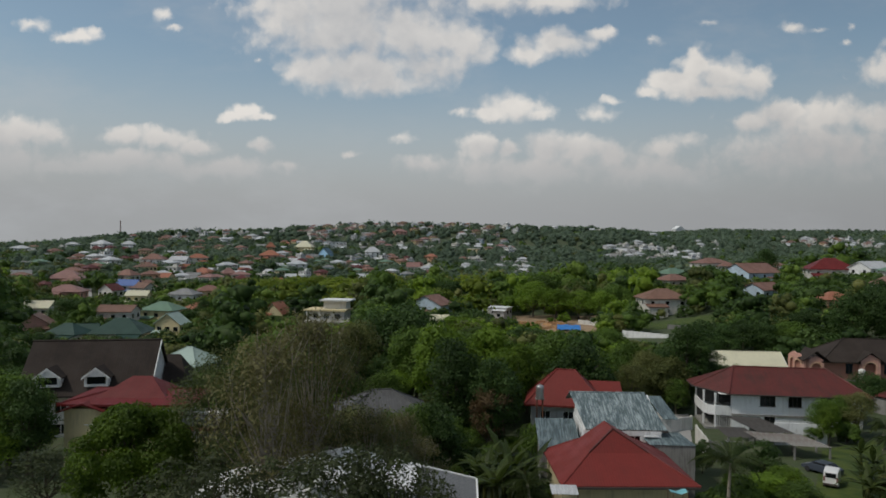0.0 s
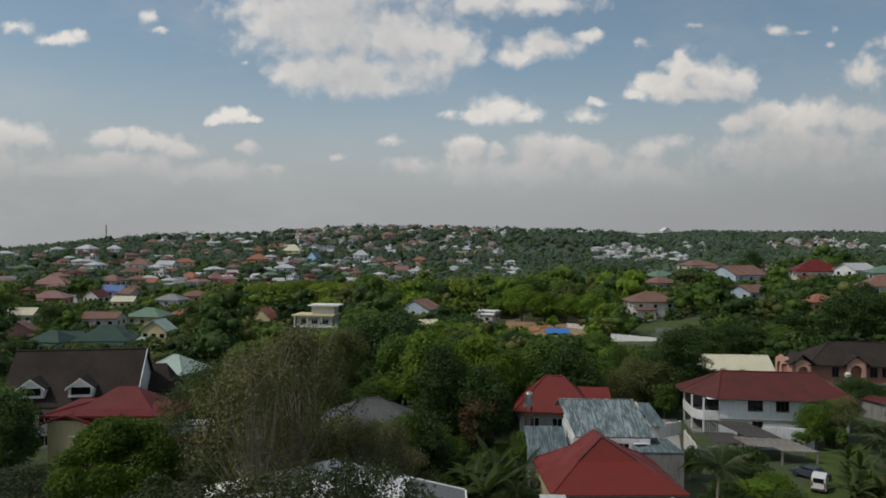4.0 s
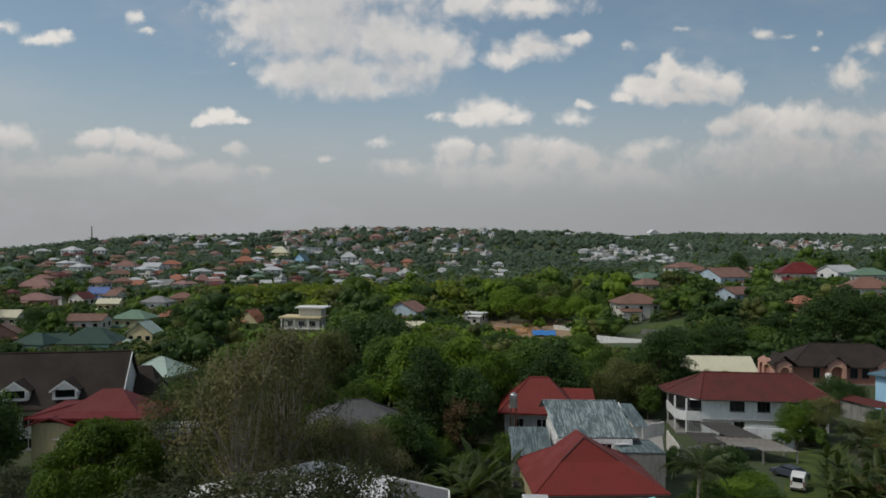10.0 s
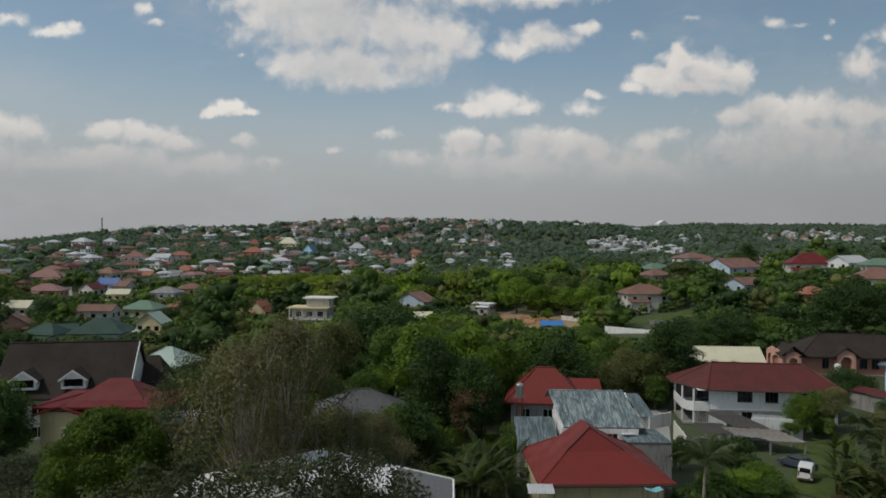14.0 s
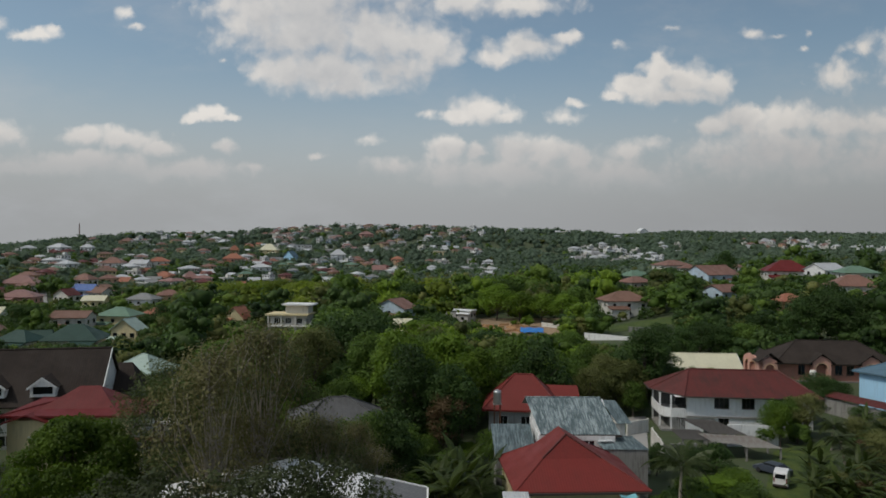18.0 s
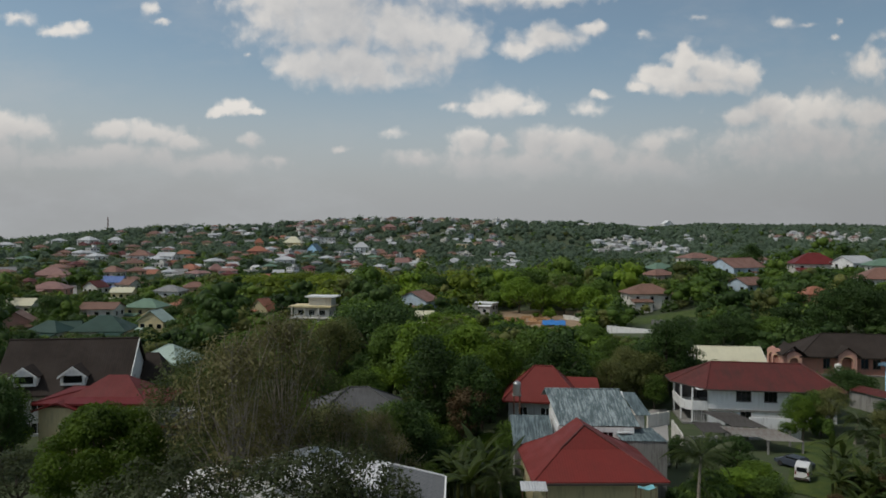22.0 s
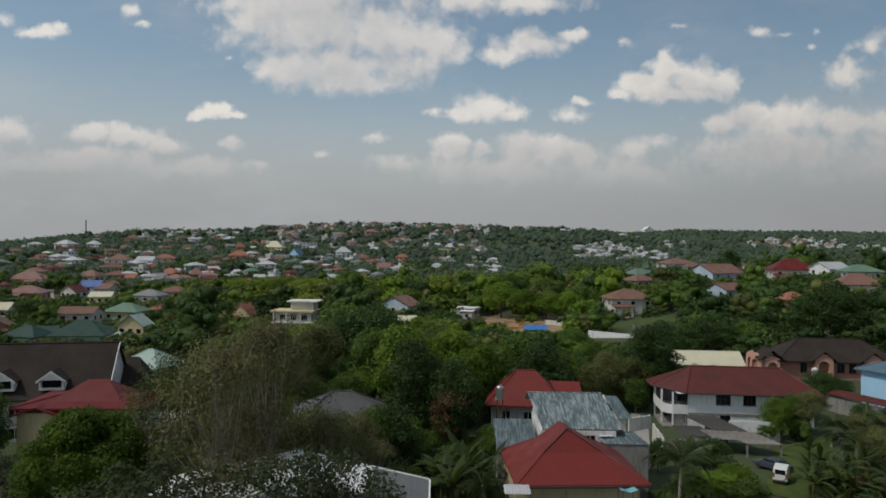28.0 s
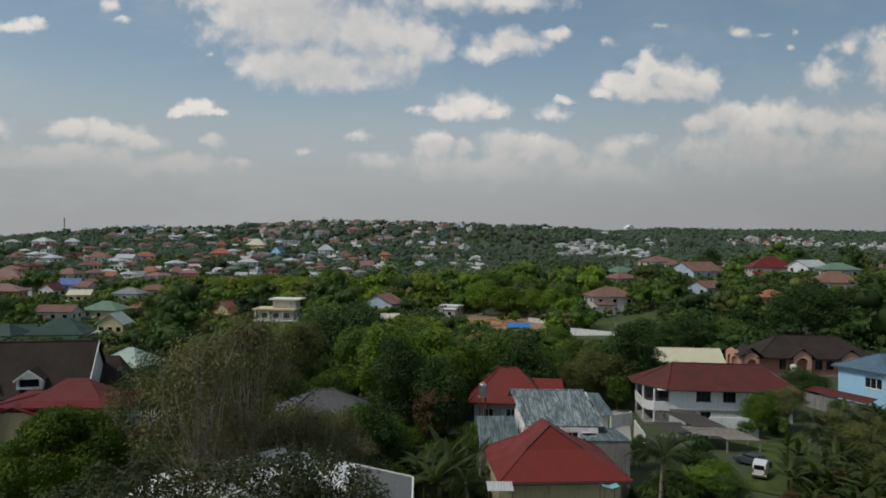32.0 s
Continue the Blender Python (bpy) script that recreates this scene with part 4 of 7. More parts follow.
part("soffit", boxed(lo + 2.7, hi - 0.2, -4.8, 4.8, wh - 0.2, wh - 0.16), "trim_white", wroof)
# its balcony and porch
bal = part("balcony", boxed(-wl / 2 - 3.3, -wl / 2, -3.2, 3.6, mid - 0.3, mid - 0.05), "white", long_house)
bm = bmesh.new()
pts = [(-wl / 2 - 0.05, -3.9), (-wl / 2 - 2.2, -3.9), (-wl / 2 - 3.1, -3.3), (-wl / 2 - 3.5, -2.0), (-wl / 2 - 3.5, 3.5)]
for (xa, ya), (xb, yb) in zip(pts, pts[1:]):
    t = Vector((xb - xa, yb - ya, 0)).normalized()
    n = Vector((-t.y, t.x, 0)) * 0.08
    s, e = Vector((xa, ya, mid + 1.0)), Vector((xb, yb, mid + 1.0))
    solid(bm, [(s - n, e - n, e + n, s + n)], 1.35)
part("parapet", bm, "white", bal)
for px_, py_ in ((-wl / 2 - 2.2, -3.75), (-wl / 2 - 3.4, -1.8), (-wl / 2 - 3.4, 3.3)):
    part("column", boxed(px_ - 0.12, px_ + 0.12, py_ - 0.12, py_ + 0.12, 0, wh - 0.2), "white", bal)
part("porch_floor", boxed(-wl / 2 - 3.6, -wl / 2 - 0.01, -3.9, 3.6, 0, 0.3), "concrete", long_house)
# dark glass sheets and a dark back wall, added for the shade inside
part("balcony_door", boxed(-wl / 2 - 0.06, -wl / 2 - 0.005, -3.4, 3.2, mid + 0.02, wh - 0.5), "glass", bal)
part("porch_door", boxed(-wl / 2 - 0.06, -wl / 2 - 0.005, -3.0, 2.6, 0.31, mid - 0.6), "glass", bal)
part("balcony_back", boxed(-wl / 2 - 3.4, -wl / 2 - 0.01, 3.62, 3.8, 0.3, wh - 0.2), "concrete_dark", bal)
for k_ in range(8):
    part("grille_bar", tubed((-wl / 2 - 1.9 + k_ * 0.25, -3.9, 0.3), (-wl / 2 - 1.9 + k_ * 0.25, -3.9, mid - 0.4), 0.03, 0.03, 5), "trim_white", long_house)

# yard walls and carport in front of the long white house
def yard_wall(name, p, q, top, mat, label, thick=0.18, base=0.0, posts=True):
    (xa, ya), (xb, yb) = p, q
    length = math.hypot(xb - xa, yb - ya)
    g = min(ground(xa, ya), ground(xb, yb)) - 0.3
    t = thing(name, (xa + xb) / 2, (ya + yb) / 2, g, math.degrees(math.atan2(yb - ya, xb - xa)), label, "wall")
    n = max(1, round(length / 2.6))
    for i in range(n):
        x0, x1 = -length / 2 + length * i / n, -length / 2 + length * (i + 1) / n
        part("panel", boxed(x0 + 0.12, x1 - 0.12, -thick / 2, thick / 2, 0, top + 0.3 + random.uniform(-0.02, 0.02)), mat, t)
        part("post", boxed(x0 - 0.12, x0 + 0.12, -thick / 2 - 0.05, thick / 2 + 0.05, 0, top + 0.4), mat, t)
    part("post", boxed(length / 2 - 0.12, length / 2 + 0.12, -thick / 2 - 0.05, thick / 2 + 0.05, 0, top + 0.4), mat, t)
    return t


yard_wall("yard_wall", (30.19, 96.00), (29.23, 88.00), 2.4, "offwhite", "stained off-white yard wall beside a driveway")
yard_wall("yard_wall", (29.23, 88.00), (33.17, 88.00), 2.6, "concrete", "grey concrete yard wall in front of a long white house")
yard_wall("yard_wall", (28.22, 101.00), (31.74, 103.00), 2.0, "offwhite", "low off-white wall across a narrow lane")
cx_, cy_ = 40.15, 94.00
b = base_of(cx_, cy_)
carport = thing("carport", cx_, cy_, b, -6, "carport under dark and rust-stained zinc sheets on posts", "carport")
claim(cx_, cy_, 12, 7)
FOOTPRINTS += [(32.58, 92.00, 9.0), (36.61, 92.00, 8.0), (33.82, 100.00, 6.0)]
za, zb, zc = 6.29 - b, 5.58 - b, 4.85 - b
sheets(carport, (-3.0, -2.0, zb), (4.3, 0, 0), (-2.9, 5.0, za - zb), "zinc_dark", "dark_sheet")
sheets(carport, (0.2, -5.4, zc), (4.4, 0, 0), (-2.6, 3.4, zb - zc - 0.1), "zinc_rust", "rusty_sheet")
sheets(carport, (-3.4, -4.6, zc + 0.2), (3.0, 0, 0), (-1.4, 2.8, zb - zc - 0.25), "zinc_rust", "patched_sheet")
sheets(carport, (-7.2, -3.4, zc + 0.25), (3.7, 0, 0), (-0.8, 3.0, 0.55), "zinc_dark", "grey_sheet")
for px_ in (-7.0, -3.8):
    part("post", boxed(px_ - 0.1, px_ + 0.1, -3.2, -3.0, 0, zc + 0.2), "concrete", carport)
part("wall", wall_with_holes(6.6, za - 0.2, 0.2, [(-1.6, 0.5, 1.2, 1.4)]), "white", carport, at=pose(3.2, 1.2, 0))
part("wall", boxed(-2.9, -2.7, -2.0, 2.6, 0, zb - 0.1), "concrete", carport)
for px_, py_, hh in ((-2.8, -4.4, zc), (0.3, -5.2, zc), (4.4, -5.2, zc), (1.2, -1.9, zb), (4.0, -1.9, zb - 0.3)):
    part("post", boxed(px_ - 0.1, px_ + 0.1, py_ - 0.1, py_ + 0.1, 0, hh - 0.06), "concrete", carport)

# house with the cream roof
cx_, cy_ = 55.72, 145.00
b = base_of(cx_, cy_)
ch, cr = 5.66 - b, 8.04 - b
cream_house = thing("house", cx_, cy_, b, -4, "plain building under a broad cream metal gable roof", "house")
cw = 13.45
claim(cx_, cy_, cw, 10, 1.3, 6.5)
masonry(cream_house, cw - 0.8, 8.0, ch, "offwhite", row(4, cw, ch - 2.0, 1.4, 1.2), row(2, 8, ch - 2.0, 1.3, 1.2), (), row(2, 8, ch - 2.0, 1.3, 1.2))
gable_roof(cream_house, cw - 0.8, 8.0, ch, cr - ch, 0.5, "cream_roof", "offwhite")

# the salmon house with arches
px0, py0 = 73.87, 132.00
b = base_of(px0, py0)
ph = 9.07 - b
pl = 20.31
pink_house = thing("house", px0, py0, b, -7, "salmon brick house with arched porches and a dark brown shingle roof", "house")
claim(px0, py0, pl + 2, 12, 1.25, 6.5)
up_ = ph - 3.0
masonry(pink_house, pl, 9.0, ph, "salmon", [(-pl / 2 + 10.6, up_ + 0.9, 1.3, 1.7), (-pl / 2 + 12.6, up_ + 0.9, 1.3, 1.7), (-pl / 2 + 17.5, up_ + 0.9, 1.3, 1.7), (pl / 2 - 2.2, up_ + 0.9, 1.3, 1.7), (-pl / 2 + 4.2, up_ + 0.8, 1.2, 1.8)],
        row(2, 9, up_ + 0.9, 1.3, 1.6), (), row(2, 9, up_ + 0.9, 1.3, 1.6), "trim_dark")
proof = hip_roof(pink_house, pl, 9.6, ph, 12.61 - b - ph, 0.7, "shingle", label="dark brown shingle roof")


def arch_front(parent, at, w, h, rise, mat, depth=0.5, r=None):
    """A porch front with one arched opening: piers, arch, gable above."""
    bm = bmesh.new()
    r = r or w * 0.3
    n = 12
    spring = h - r - 0.35
    inner = [(r * math.cos(math.pi * i / n), spring + r * math.sin(math.pi * i / n)) for i in range(n + 1)]
    inner = [(r, 0.0)] + inner + [(-r, 0.0)]
    outer = [(w / 2, 0.0)] + [(w / 2 * math.cos(math.pi * i / n) if 0 < i < n else math.copysign(w / 2, n / 2 - i), (h + rise * (1 - abs(1 - 2 * i / n))) if 0 < i < n else spring) for i in range(n + 1)] + [(-w / 2, 0.0)]
    front = [[bm.verts.new((x, y, z)) for x, z in inner] + [bm.verts.new((x, y, z)) for x, z in outer] for y in (0, depth)]
    m = len(inner)
    for i in range(m - 1):
        for lay, flip in ((front[0], False), (front[1], True)):
            q = (lay[i], lay[m + i], lay[m + i + 1], lay[i + 1])
            bm.faces.new(q[::-1] if flip else q)
        bm.faces.new((front[0][i], front[0][i + 1], front[1][i + 1], front[1][i]))
        bm.faces.new((front[0][m + i + 1], front[0][m + i], front[1][m + i], front[1][m + i + 1]))
    ob = part("arch", bm, mat, parent, at=at)
    # raised moulding round the opening
    for ra, rb, za in ((r + 0.04, r + 0.22, -0.06),):
        bm = bmesh.new()
        pts = [(math.cos(math.pi * i / n), math.sin(math.pi * i / n)) for i in range(n + 1)]
        for (c0, s0), (c1, s1) in zip(pts, pts[1:]):
            vs = [bm.verts.new((c * q, y, spring + s * q)) for y in (za, 0.0) for c, s, q in ((c0, s0, ra), (c0, s0, rb), (c1, s1, rb), (c1, s1, ra))]
            for f in ((0, 1, 2, 3), (1, 5, 6, 2), (0, 3, 7, 4)):
                bm.faces.new([vs[i] for i in f])
        part("moulding", bm, "peach", ob)
    # brown-red inset that closes the arch
    part("back_glass", boxed(-r * 0.98, r * 0.98, depth + 0.02, depth + 0.06, 0.05, spring + r * 0.9), "salmon", ob)
    return ob


wing = part("porch_wing", boxed(-pl / 2 - 3.4, -pl / 2 - 0.01, -4.9, 1.5, 0, ph + 0.1), "pink", pink_house)
for k_ in range(2):
    arch_front(pink_house, pose(-pl / 2 - 3.4 - 0.02, -1.0 - 0.2 + k_ * -2.6 + 1.2, up_ - 0.5, 0, 0, -62) @ pose(0, -0.5, 0), 2.3, 3.6, 0.9, "pink", 0.4)
arch_front(pink_house, pose(-pl / 2 - 1.6, -5.5, up_ - 0.4), 2.6, 3.4, 0.9, "pink", 0.55)
arch_front(pink_house, pose(-pl / 2 + 7.3, -5.6, up_ - 0.4), 3.2, 3.8, 1.0, "pink", 1.0)
arch_front(pink_house, pose(pl / 2 - 4.6, -5.6, up_ - 0.4), 3.2, 3.8, 1.0, "pink", 1.0)
for xc in (-pl / 2 - 1.7, -pl / 2 + 7.3, pl / 2 - 4.6):
    bm = bmesh.new()
    zt = ph + 1.9
    solid(bm, [((xc - 2.2, -6.0, zt - 1.7), (xc, -6.0, zt), (xc, 0, zt), (xc - 2.2, -2.0, zt - 1.7)), ((xc, -6.0, zt), (xc + 2.2, -6.0, zt - 1.7), (xc + 2.2, -2.0, zt - 1.7), (xc, 0, zt))], 0.15)
    part("porch_roof", bm, "shingle", pink_house)
part("ledge", boxed(-pl / 2, pl / 2, -5.1, -4.5, up_ - 0.5, up_ - 0.2), "concrete_dark", pink_house)

# water tanks on a tower between the houses
tx, ty = 62.88, 116.00
tz = 8.26
steel_tank(tx, ty, ground(tx, ty), 0.52, 1.6, "white plastic water tank on a concrete stand behind a white house", tz - ground(tx, ty), "offwhite")
tx, ty = 62.56, 114.00
steel_tank(tx + 1.0, ty + 0.5, ground(tx, ty), 0.36, 0.9, "small pale water tank on a steel stand", 6.63 - ground(tx, ty), "offwhite")

# the sky-blue house
bx, by = 73.83, 109.00
b = base_of(bx, by)
bh = 10.75 - b
blue_house = thing("house", bx, by, b, 24, "sky-blue two-storey house under a grey-blue roof", "house")
claim(bx, by, 12, 9, 1.2, 5)
masonry(blue_house, 11.0, 8.0, bh, "skyblue", [(-1.0, bh - 2.6, 2.4, 1.5), (3.4, bh - 2.6, 1.6, 1.5)], row(2, 8, bh - 2.5, 1.4, 1.3), (), [(1.7, bh - 2.7, 2.7, 1.6)])
hip_roof(blue_house, 11.0, 8.0, bh, 2.1, 0.7, "blue_roof", label="grey-blue hipped metal roof")
part("air_conditioner", boxed(1.6, 2.3, -4.4, -4.0, bh - 2.7, bh - 2.2), "offwhite", blue_house)
part("corner_pilaster", boxed(-3.3, -3.1, -4.05, -3.99, 0, bh - 0.2), "trim_white", blue_house)
# concrete wall with a red coping roof in front of it
wallp, wallq = (61.73, 110.00), (65.69, 100.00)
cw_ = yard_wall("boundary_wall", wallp, wallq, 6.85 - ground(*wallp), "concrete", "tall stained concrete boundary wall with a narrow red metal roof on top", 0.25)
length = math.hypot(wallp[0] - wallq[0], wallp[1] - wallq[1])
hh = 6.85 - ground(*wallp) + 0.75
sheets(cw_, (-length / 2, -0.5, hh - 0.15), (length, 0, 0), (0, 2.2, 0.55), "red_dull", "coping_sheet", 1.2)

# ---- the big house with the brown roof, and the crimson one in front
dx_, dy_ = -50.80, 95.00
b = base_of(dx_, dy_)
dl = 16.4
de = 10.25 - b
dr = 15.88 - b
dark_house = thing("house", dx_, dy_, b, 11, "large white house under a steep dark brown shingle roof with dormers", "house")
claim(dx_, dy_, dl + 4, 14)
masonry(dark_house, dl - 1.5, 11.0, de, "white", row(5, dl - 2, 0.9, 1.5, 1.4) + row(5, dl - 2, 3.8, 1.5, 1.4), [(0, 3.6, 1.4, 1.5), (-3, 3.6, 1.2, 1.4)], (), row(2, 10, 1.0, 1.4, 1.4))
bm = bmesh.new()
a = dl / 2
prof = ((-6.4, de - 0.6), (0, dr), (6.4, de - 0.6), (6.4, de - 0.8), (0, dr - 0.22), (-6.4, de - 0.8))
e0, e1 = [[bm.verts.new((x, y, z)) for y, z in prof] for x in (-a, a)]
for i in range(6):
    bm.faces.new((e0[i], e0[(i + 1) % 6], e1[(i + 1) % 6], e1[i]))
for e in (e0, e1):
    bm.faces.new((e[0], e[1], e[4], e[5]))
    bm.faces.new((e[1], e[2], e[3], e[4]))
droof = part("roof", bm, "shingle", dark_house, "steep dark brown shingle roof")
part("ridge_cap", tubed((-a, 0, dr + 0.02), (a, 0, dr + 0.02), 0.14, 0.14, 6), "shingle", droof)
bm = bmesh.new()
vs = [[bm.verts.new((x, y, z)) for y, z in ((-5.6, de - 0.1), (5.6, de - 0.1), (0, dr - 0.35))] for x in (a - 0.5, a - 0.3)]
bm.faces.new(vs[0])
bm.faces.new(vs[1][::-1])
for i in range(3):
    bm.faces.new((vs[0][i], vs[0][(i + 1) % 3], vs[1][(i + 1) % 3], vs[1][i]))
part("gable", bm, "white", dark_house)
window(dark_house, pose(a - 0.36, -1.6, de + 0.8, 0, 0, 90), 0.7, 1.4, "trim_dark", 0)
for t in (-1, 1):
    bm = bmesh.new()
    solid(bm, [((a - 0.05, t * 6.4, de - 0.56), (a + 0.06, t * 6.4, de - 0.56), (a + 0.06, 0, dr + 0.04), (a - 0.05, 0, dr + 0.04))], 0.4)
    part("barge_board", bm, "trim_white" if t < 0 else "shingle", droof)
# lower roof at its end
bm = bmesh.new()
solid(bm, [((a - 0.25, 1.0, de - 0.4), (a + 3.2, 1.0, de - 0.4), (a + 1.6, 4.5, de + 2.9), (a - 0.25, 4.5, de + 2.9)), ((a + 3.2, 1.0, de - 0.4), (a + 3.2, 8.0, de - 0.4), (a + 1.6, 4.5, de + 2.9))], 0.15)
part("side_roof", bm, "shingle", dark_house)
part("side_wall", boxed(a - 0.25, a + 2.8, 1.6, 7.4, 0, de - 0.5), "concrete_dark", dark_house)


def dormer(parent, x, y, z, w, h):
    bm = bmesh.new()
    for s in (-1, 1):
        box(bm, *sorted((s * w / 2, s * (w / 2 - 0.3))), 0, 2.6, 0, h)
    box(bm, -w / 2 + 0.3, w / 2 - 0.3, 0, 0.3, 0, 0.3)
    vs = [[bm.verts.new((xx, yy, zz)) for xx, zz in ((-w / 2, h), (w / 2, h), (0, h + w * 0.36))] for yy in (-0.22, 0.3)]
    bm.faces.new(vs[0])
    bm.faces.new(vs[1][::-1])
    for i in range(3):
        bm.faces.new((vs[0][i], vs[0][(i + 1) % 3], vs[1][(i + 1) % 3], vs[1][i]))
    d = part("dormer", bm, "white", parent, at=pose(x, y, z))
    bm = bmesh.new()
    for s in (-1, 1):
        solid(bm, [((s * (w / 2 + 0.25), -0.25, h - 0.15), (0, -0.25, h + w * 0.36 + 0.1), (0, 4.8, h + w * 0.36 + 0.1), (s * (w / 2 + 0.25), 4.0, h - 0.15))], 0.12)
    part("dormer_roof", bm, "shingle", d)
    part("dormer_glass", boxed(-w / 2 + 0.3, w / 2 - 0.3, 0.2, 0.24, 0.3, h), "glass", d)
    for s in (-1, 1):
        bm = bmesh.new()
        solid(bm, [((s * (w / 2 + 0.28), -0.3, h - 0.1), (s * (w / 2 + 0.28), -0.22, h - 0.1), (0, -0.22, h + w * 0.36 + 0.14), (0, -0.3, h + w * 0.36 + 0.14))], 0.3)
        part("barge_board", bm, "trim_white", d)
    return d


dz0 = 10.72 - b
for px_ in (-4.3, 1.5):
    dormer(dark_house, px_, -5.95, dz0, 2.9, 1.3)

# crimson hipped house in front
kx, ky = -38.95, 82.00
b = base_of(kx, ky)
kh = 11.28 - b
kl = 13.43
crimson_house = thing("house", kx, ky, b, 2, "cream house under a crimson hipped metal roof", "house")
claim(kx, ky, kl, 10)
masonry(crimson_house, kl - 1.6, 7.0, kh, "cream", [(-kl / 2 + 3.2, kh - 1.7, 1.6, 1.2), (kl / 2 - 2.4, kh - 1.9, 1.6, 1.3), (0, kh - 1.9, 1.6, 1.3)], row(2, 7, kh - 1.9, 1.2, 1.3), (), row(2, 7, kh - 1.9, 1.2, 1.3))
hip_roof(crimson_house, kl - 0.6, 7.4, kh, 12.16 - b - kh, 0.9, "crimson", label="crimson hipped metal roof")
bm = bmesh.new()
zt = 13.61 - b
up_ring = [bm.verts.new(v) for v in ((-4.6, -3.3, zt - 2.35), (4.6, -3.3, zt - 2.35), (4.6, 3.4, zt - 2.35), (-4.6, 3.4, zt - 2.35))]
u0, u1 = bm.verts.new((-0.9, 0.2, zt)), bm.verts.new((1.3, 0.2, zt))
for f in ((up_ring[0], up_ring[1], u1, u0), (up_ring[1], up_ring[2], u1), (up_ring[2], up_ring[3], u0, u1), (up_ring[3], up_ring[0], u0), up_ring[::-1]):
    bm.faces.new(f)
part("upper_roof", bm, "crimson", crimson_house)
part("bay", boxed(-kl / 2 + 0.2, -kl / 2 + 4.6, -4.6, -3.52, 0, kh - 0.5), "cream", crimson_house)
window(crimson_house, pose(-kl / 2 + 3.3, -4.62, kh - 2.2), 1.5, 1.2, "trim_white", 1)
bm = bmesh.new()
solid(bm, [((-kl / 2 - 0.4, -5.2, kh - 0.75), (-kl / 2 + 2.4, -5.2, kh + 0.25), (-kl / 2 + 2.4, -3.0, kh + 0.25), (-kl / 2 - 0.4, -3.0, kh - 0.75)), ((-kl / 2 + 2.4, -5.2, kh + 0.25), (-kl / 2 + 5.2, -5.2, kh - 0.75), (-kl / 2 + 5.2, -3.0, kh - 0.75), (-kl / 2 + 2.4, -3.0, kh + 0.25))], 0.16)
part("bay_roof", bm, "crimson", crimson_house)
# small red annex
nx, ny = -30.43, 80.00
b = base_of(nx, ny)
nh = 8.43 - b
red_annex = thing("shed", nx, ny, b, 2, "low concrete annex with a flat ledge and red lean-to roof", "shed")
claim(nx, ny, 5, 5)
part("wall", wall_with_holes(4.2, nh, 0.2, [(0, 0.8, 1.2, 1.2)]), "concrete", red_annex, at=pose(0, -1.8, 0))
part("body", boxed(-2.1, 2.1, -1.59, 2.0, 0, nh + 1.1), "concrete_dark", red_annex)
part("ledge", boxed(-2.5, 2.5, 0.2, 2.2, nh + 1.2, nh + 1.45), "offwhite", red_annex)
sheets(red_annex, (-2.4, -2.2, nh), (4.8, 0, 0), (0, 2.4, 1.1), "red_dull", "sheet")

# mint-roofed house behind the trees
mx, my = -51.19, 128.00
b = base_of(mx, my)
mh = 7.51 - b
mint_house = thing("house", mx, my, b, -18, "low house under a pale mint hipped roof among trees", "house")
claim(mx, my, 11, 9, 1.0, 7.3)
masonry(mint_house, 8.2, 7.0, mh, "offwhite", row(3, 8, mh - 2, 1.2, 1.2), row(2, 7, mh - 2, 1.2, 1.2), (), ())
hip_roof(mint_house, 8.2, 7.0, mh, 10.16 - b - mh, 0.6, "mint_roof")

# grey-roofed house half hidden by trees
gx, gy = -10.74, 84.00
b = base_of(gx, gy)
gh = 9.54 - b
grey_house = thing("house", gx, gy, b, 12, "house under a weathered grey hipped roof, half hidden by trees", "house")
claim(gx, gy, 11, 9)
masonry(grey_house, 10.0, 7.4, gh, "grey_paint", row(3, 10, gh - 2, 1.3, 1.3), row(2, 7, gh - 2, 1.3, 1.3), (), row(2, 7, gh - 2, 1.3, 1.3))
hip_roof(grey_house, 10.0, 7.8, gh, 12.04 - b - gh, 0.6, "shingle_grey")

# the white metal roof close below
lx, ly = -9.36, 50.00
b = base_of(lx, ly)
lw = 10.30 * 2
le = 10.92 - b
lr = 13.17 - b
white_hall = thing("hall", lx - 0.9, ly, b, 0, "plain hall under a broad pale metal gable roof", "hall")
claim(lx, ly, 18, 10)
hd = 12.0
masonry(white_hall, lw - 1.0, hd - 0.8, le - 0.15, "offwhite", row(5, lw, le - 2.2, 1.6, 1.2), row(3, hd, le - 2.2, 1.5, 1.2), row(4, lw, le - 2.2, 1.5, 1.2), row(3, hd, le - 2.2, 1.5, 1.2))
sheets(white_hall, (0, -hd / 2, lr), (0, hd, 0), (lw * 0.29, 0, (le - lr) * 0.58), "white_sheet", wide=1.0)
sheets(white_hall, (lw * 0.28, -hd / 2, lr + (le - lr) * 0.56 - 0.06), (0, hd, 0), (lw * 0.22, 0, (le - lr) * 0.44), "pale_sheet", wide=1.0)
sheets(white_hall, (0, -hd / 2, lr), (0, hd, 0), (-lw / 2, 0, le - lr), "white_sheet", wide=1.0)
part("ridge_cap", tubed((0, -hd / 2 - 0.05, lr + 0.03), (0, hd / 2 + 0.05, lr + 0.03), 0.12, 0.12, 6), "white_roof", white_hall)
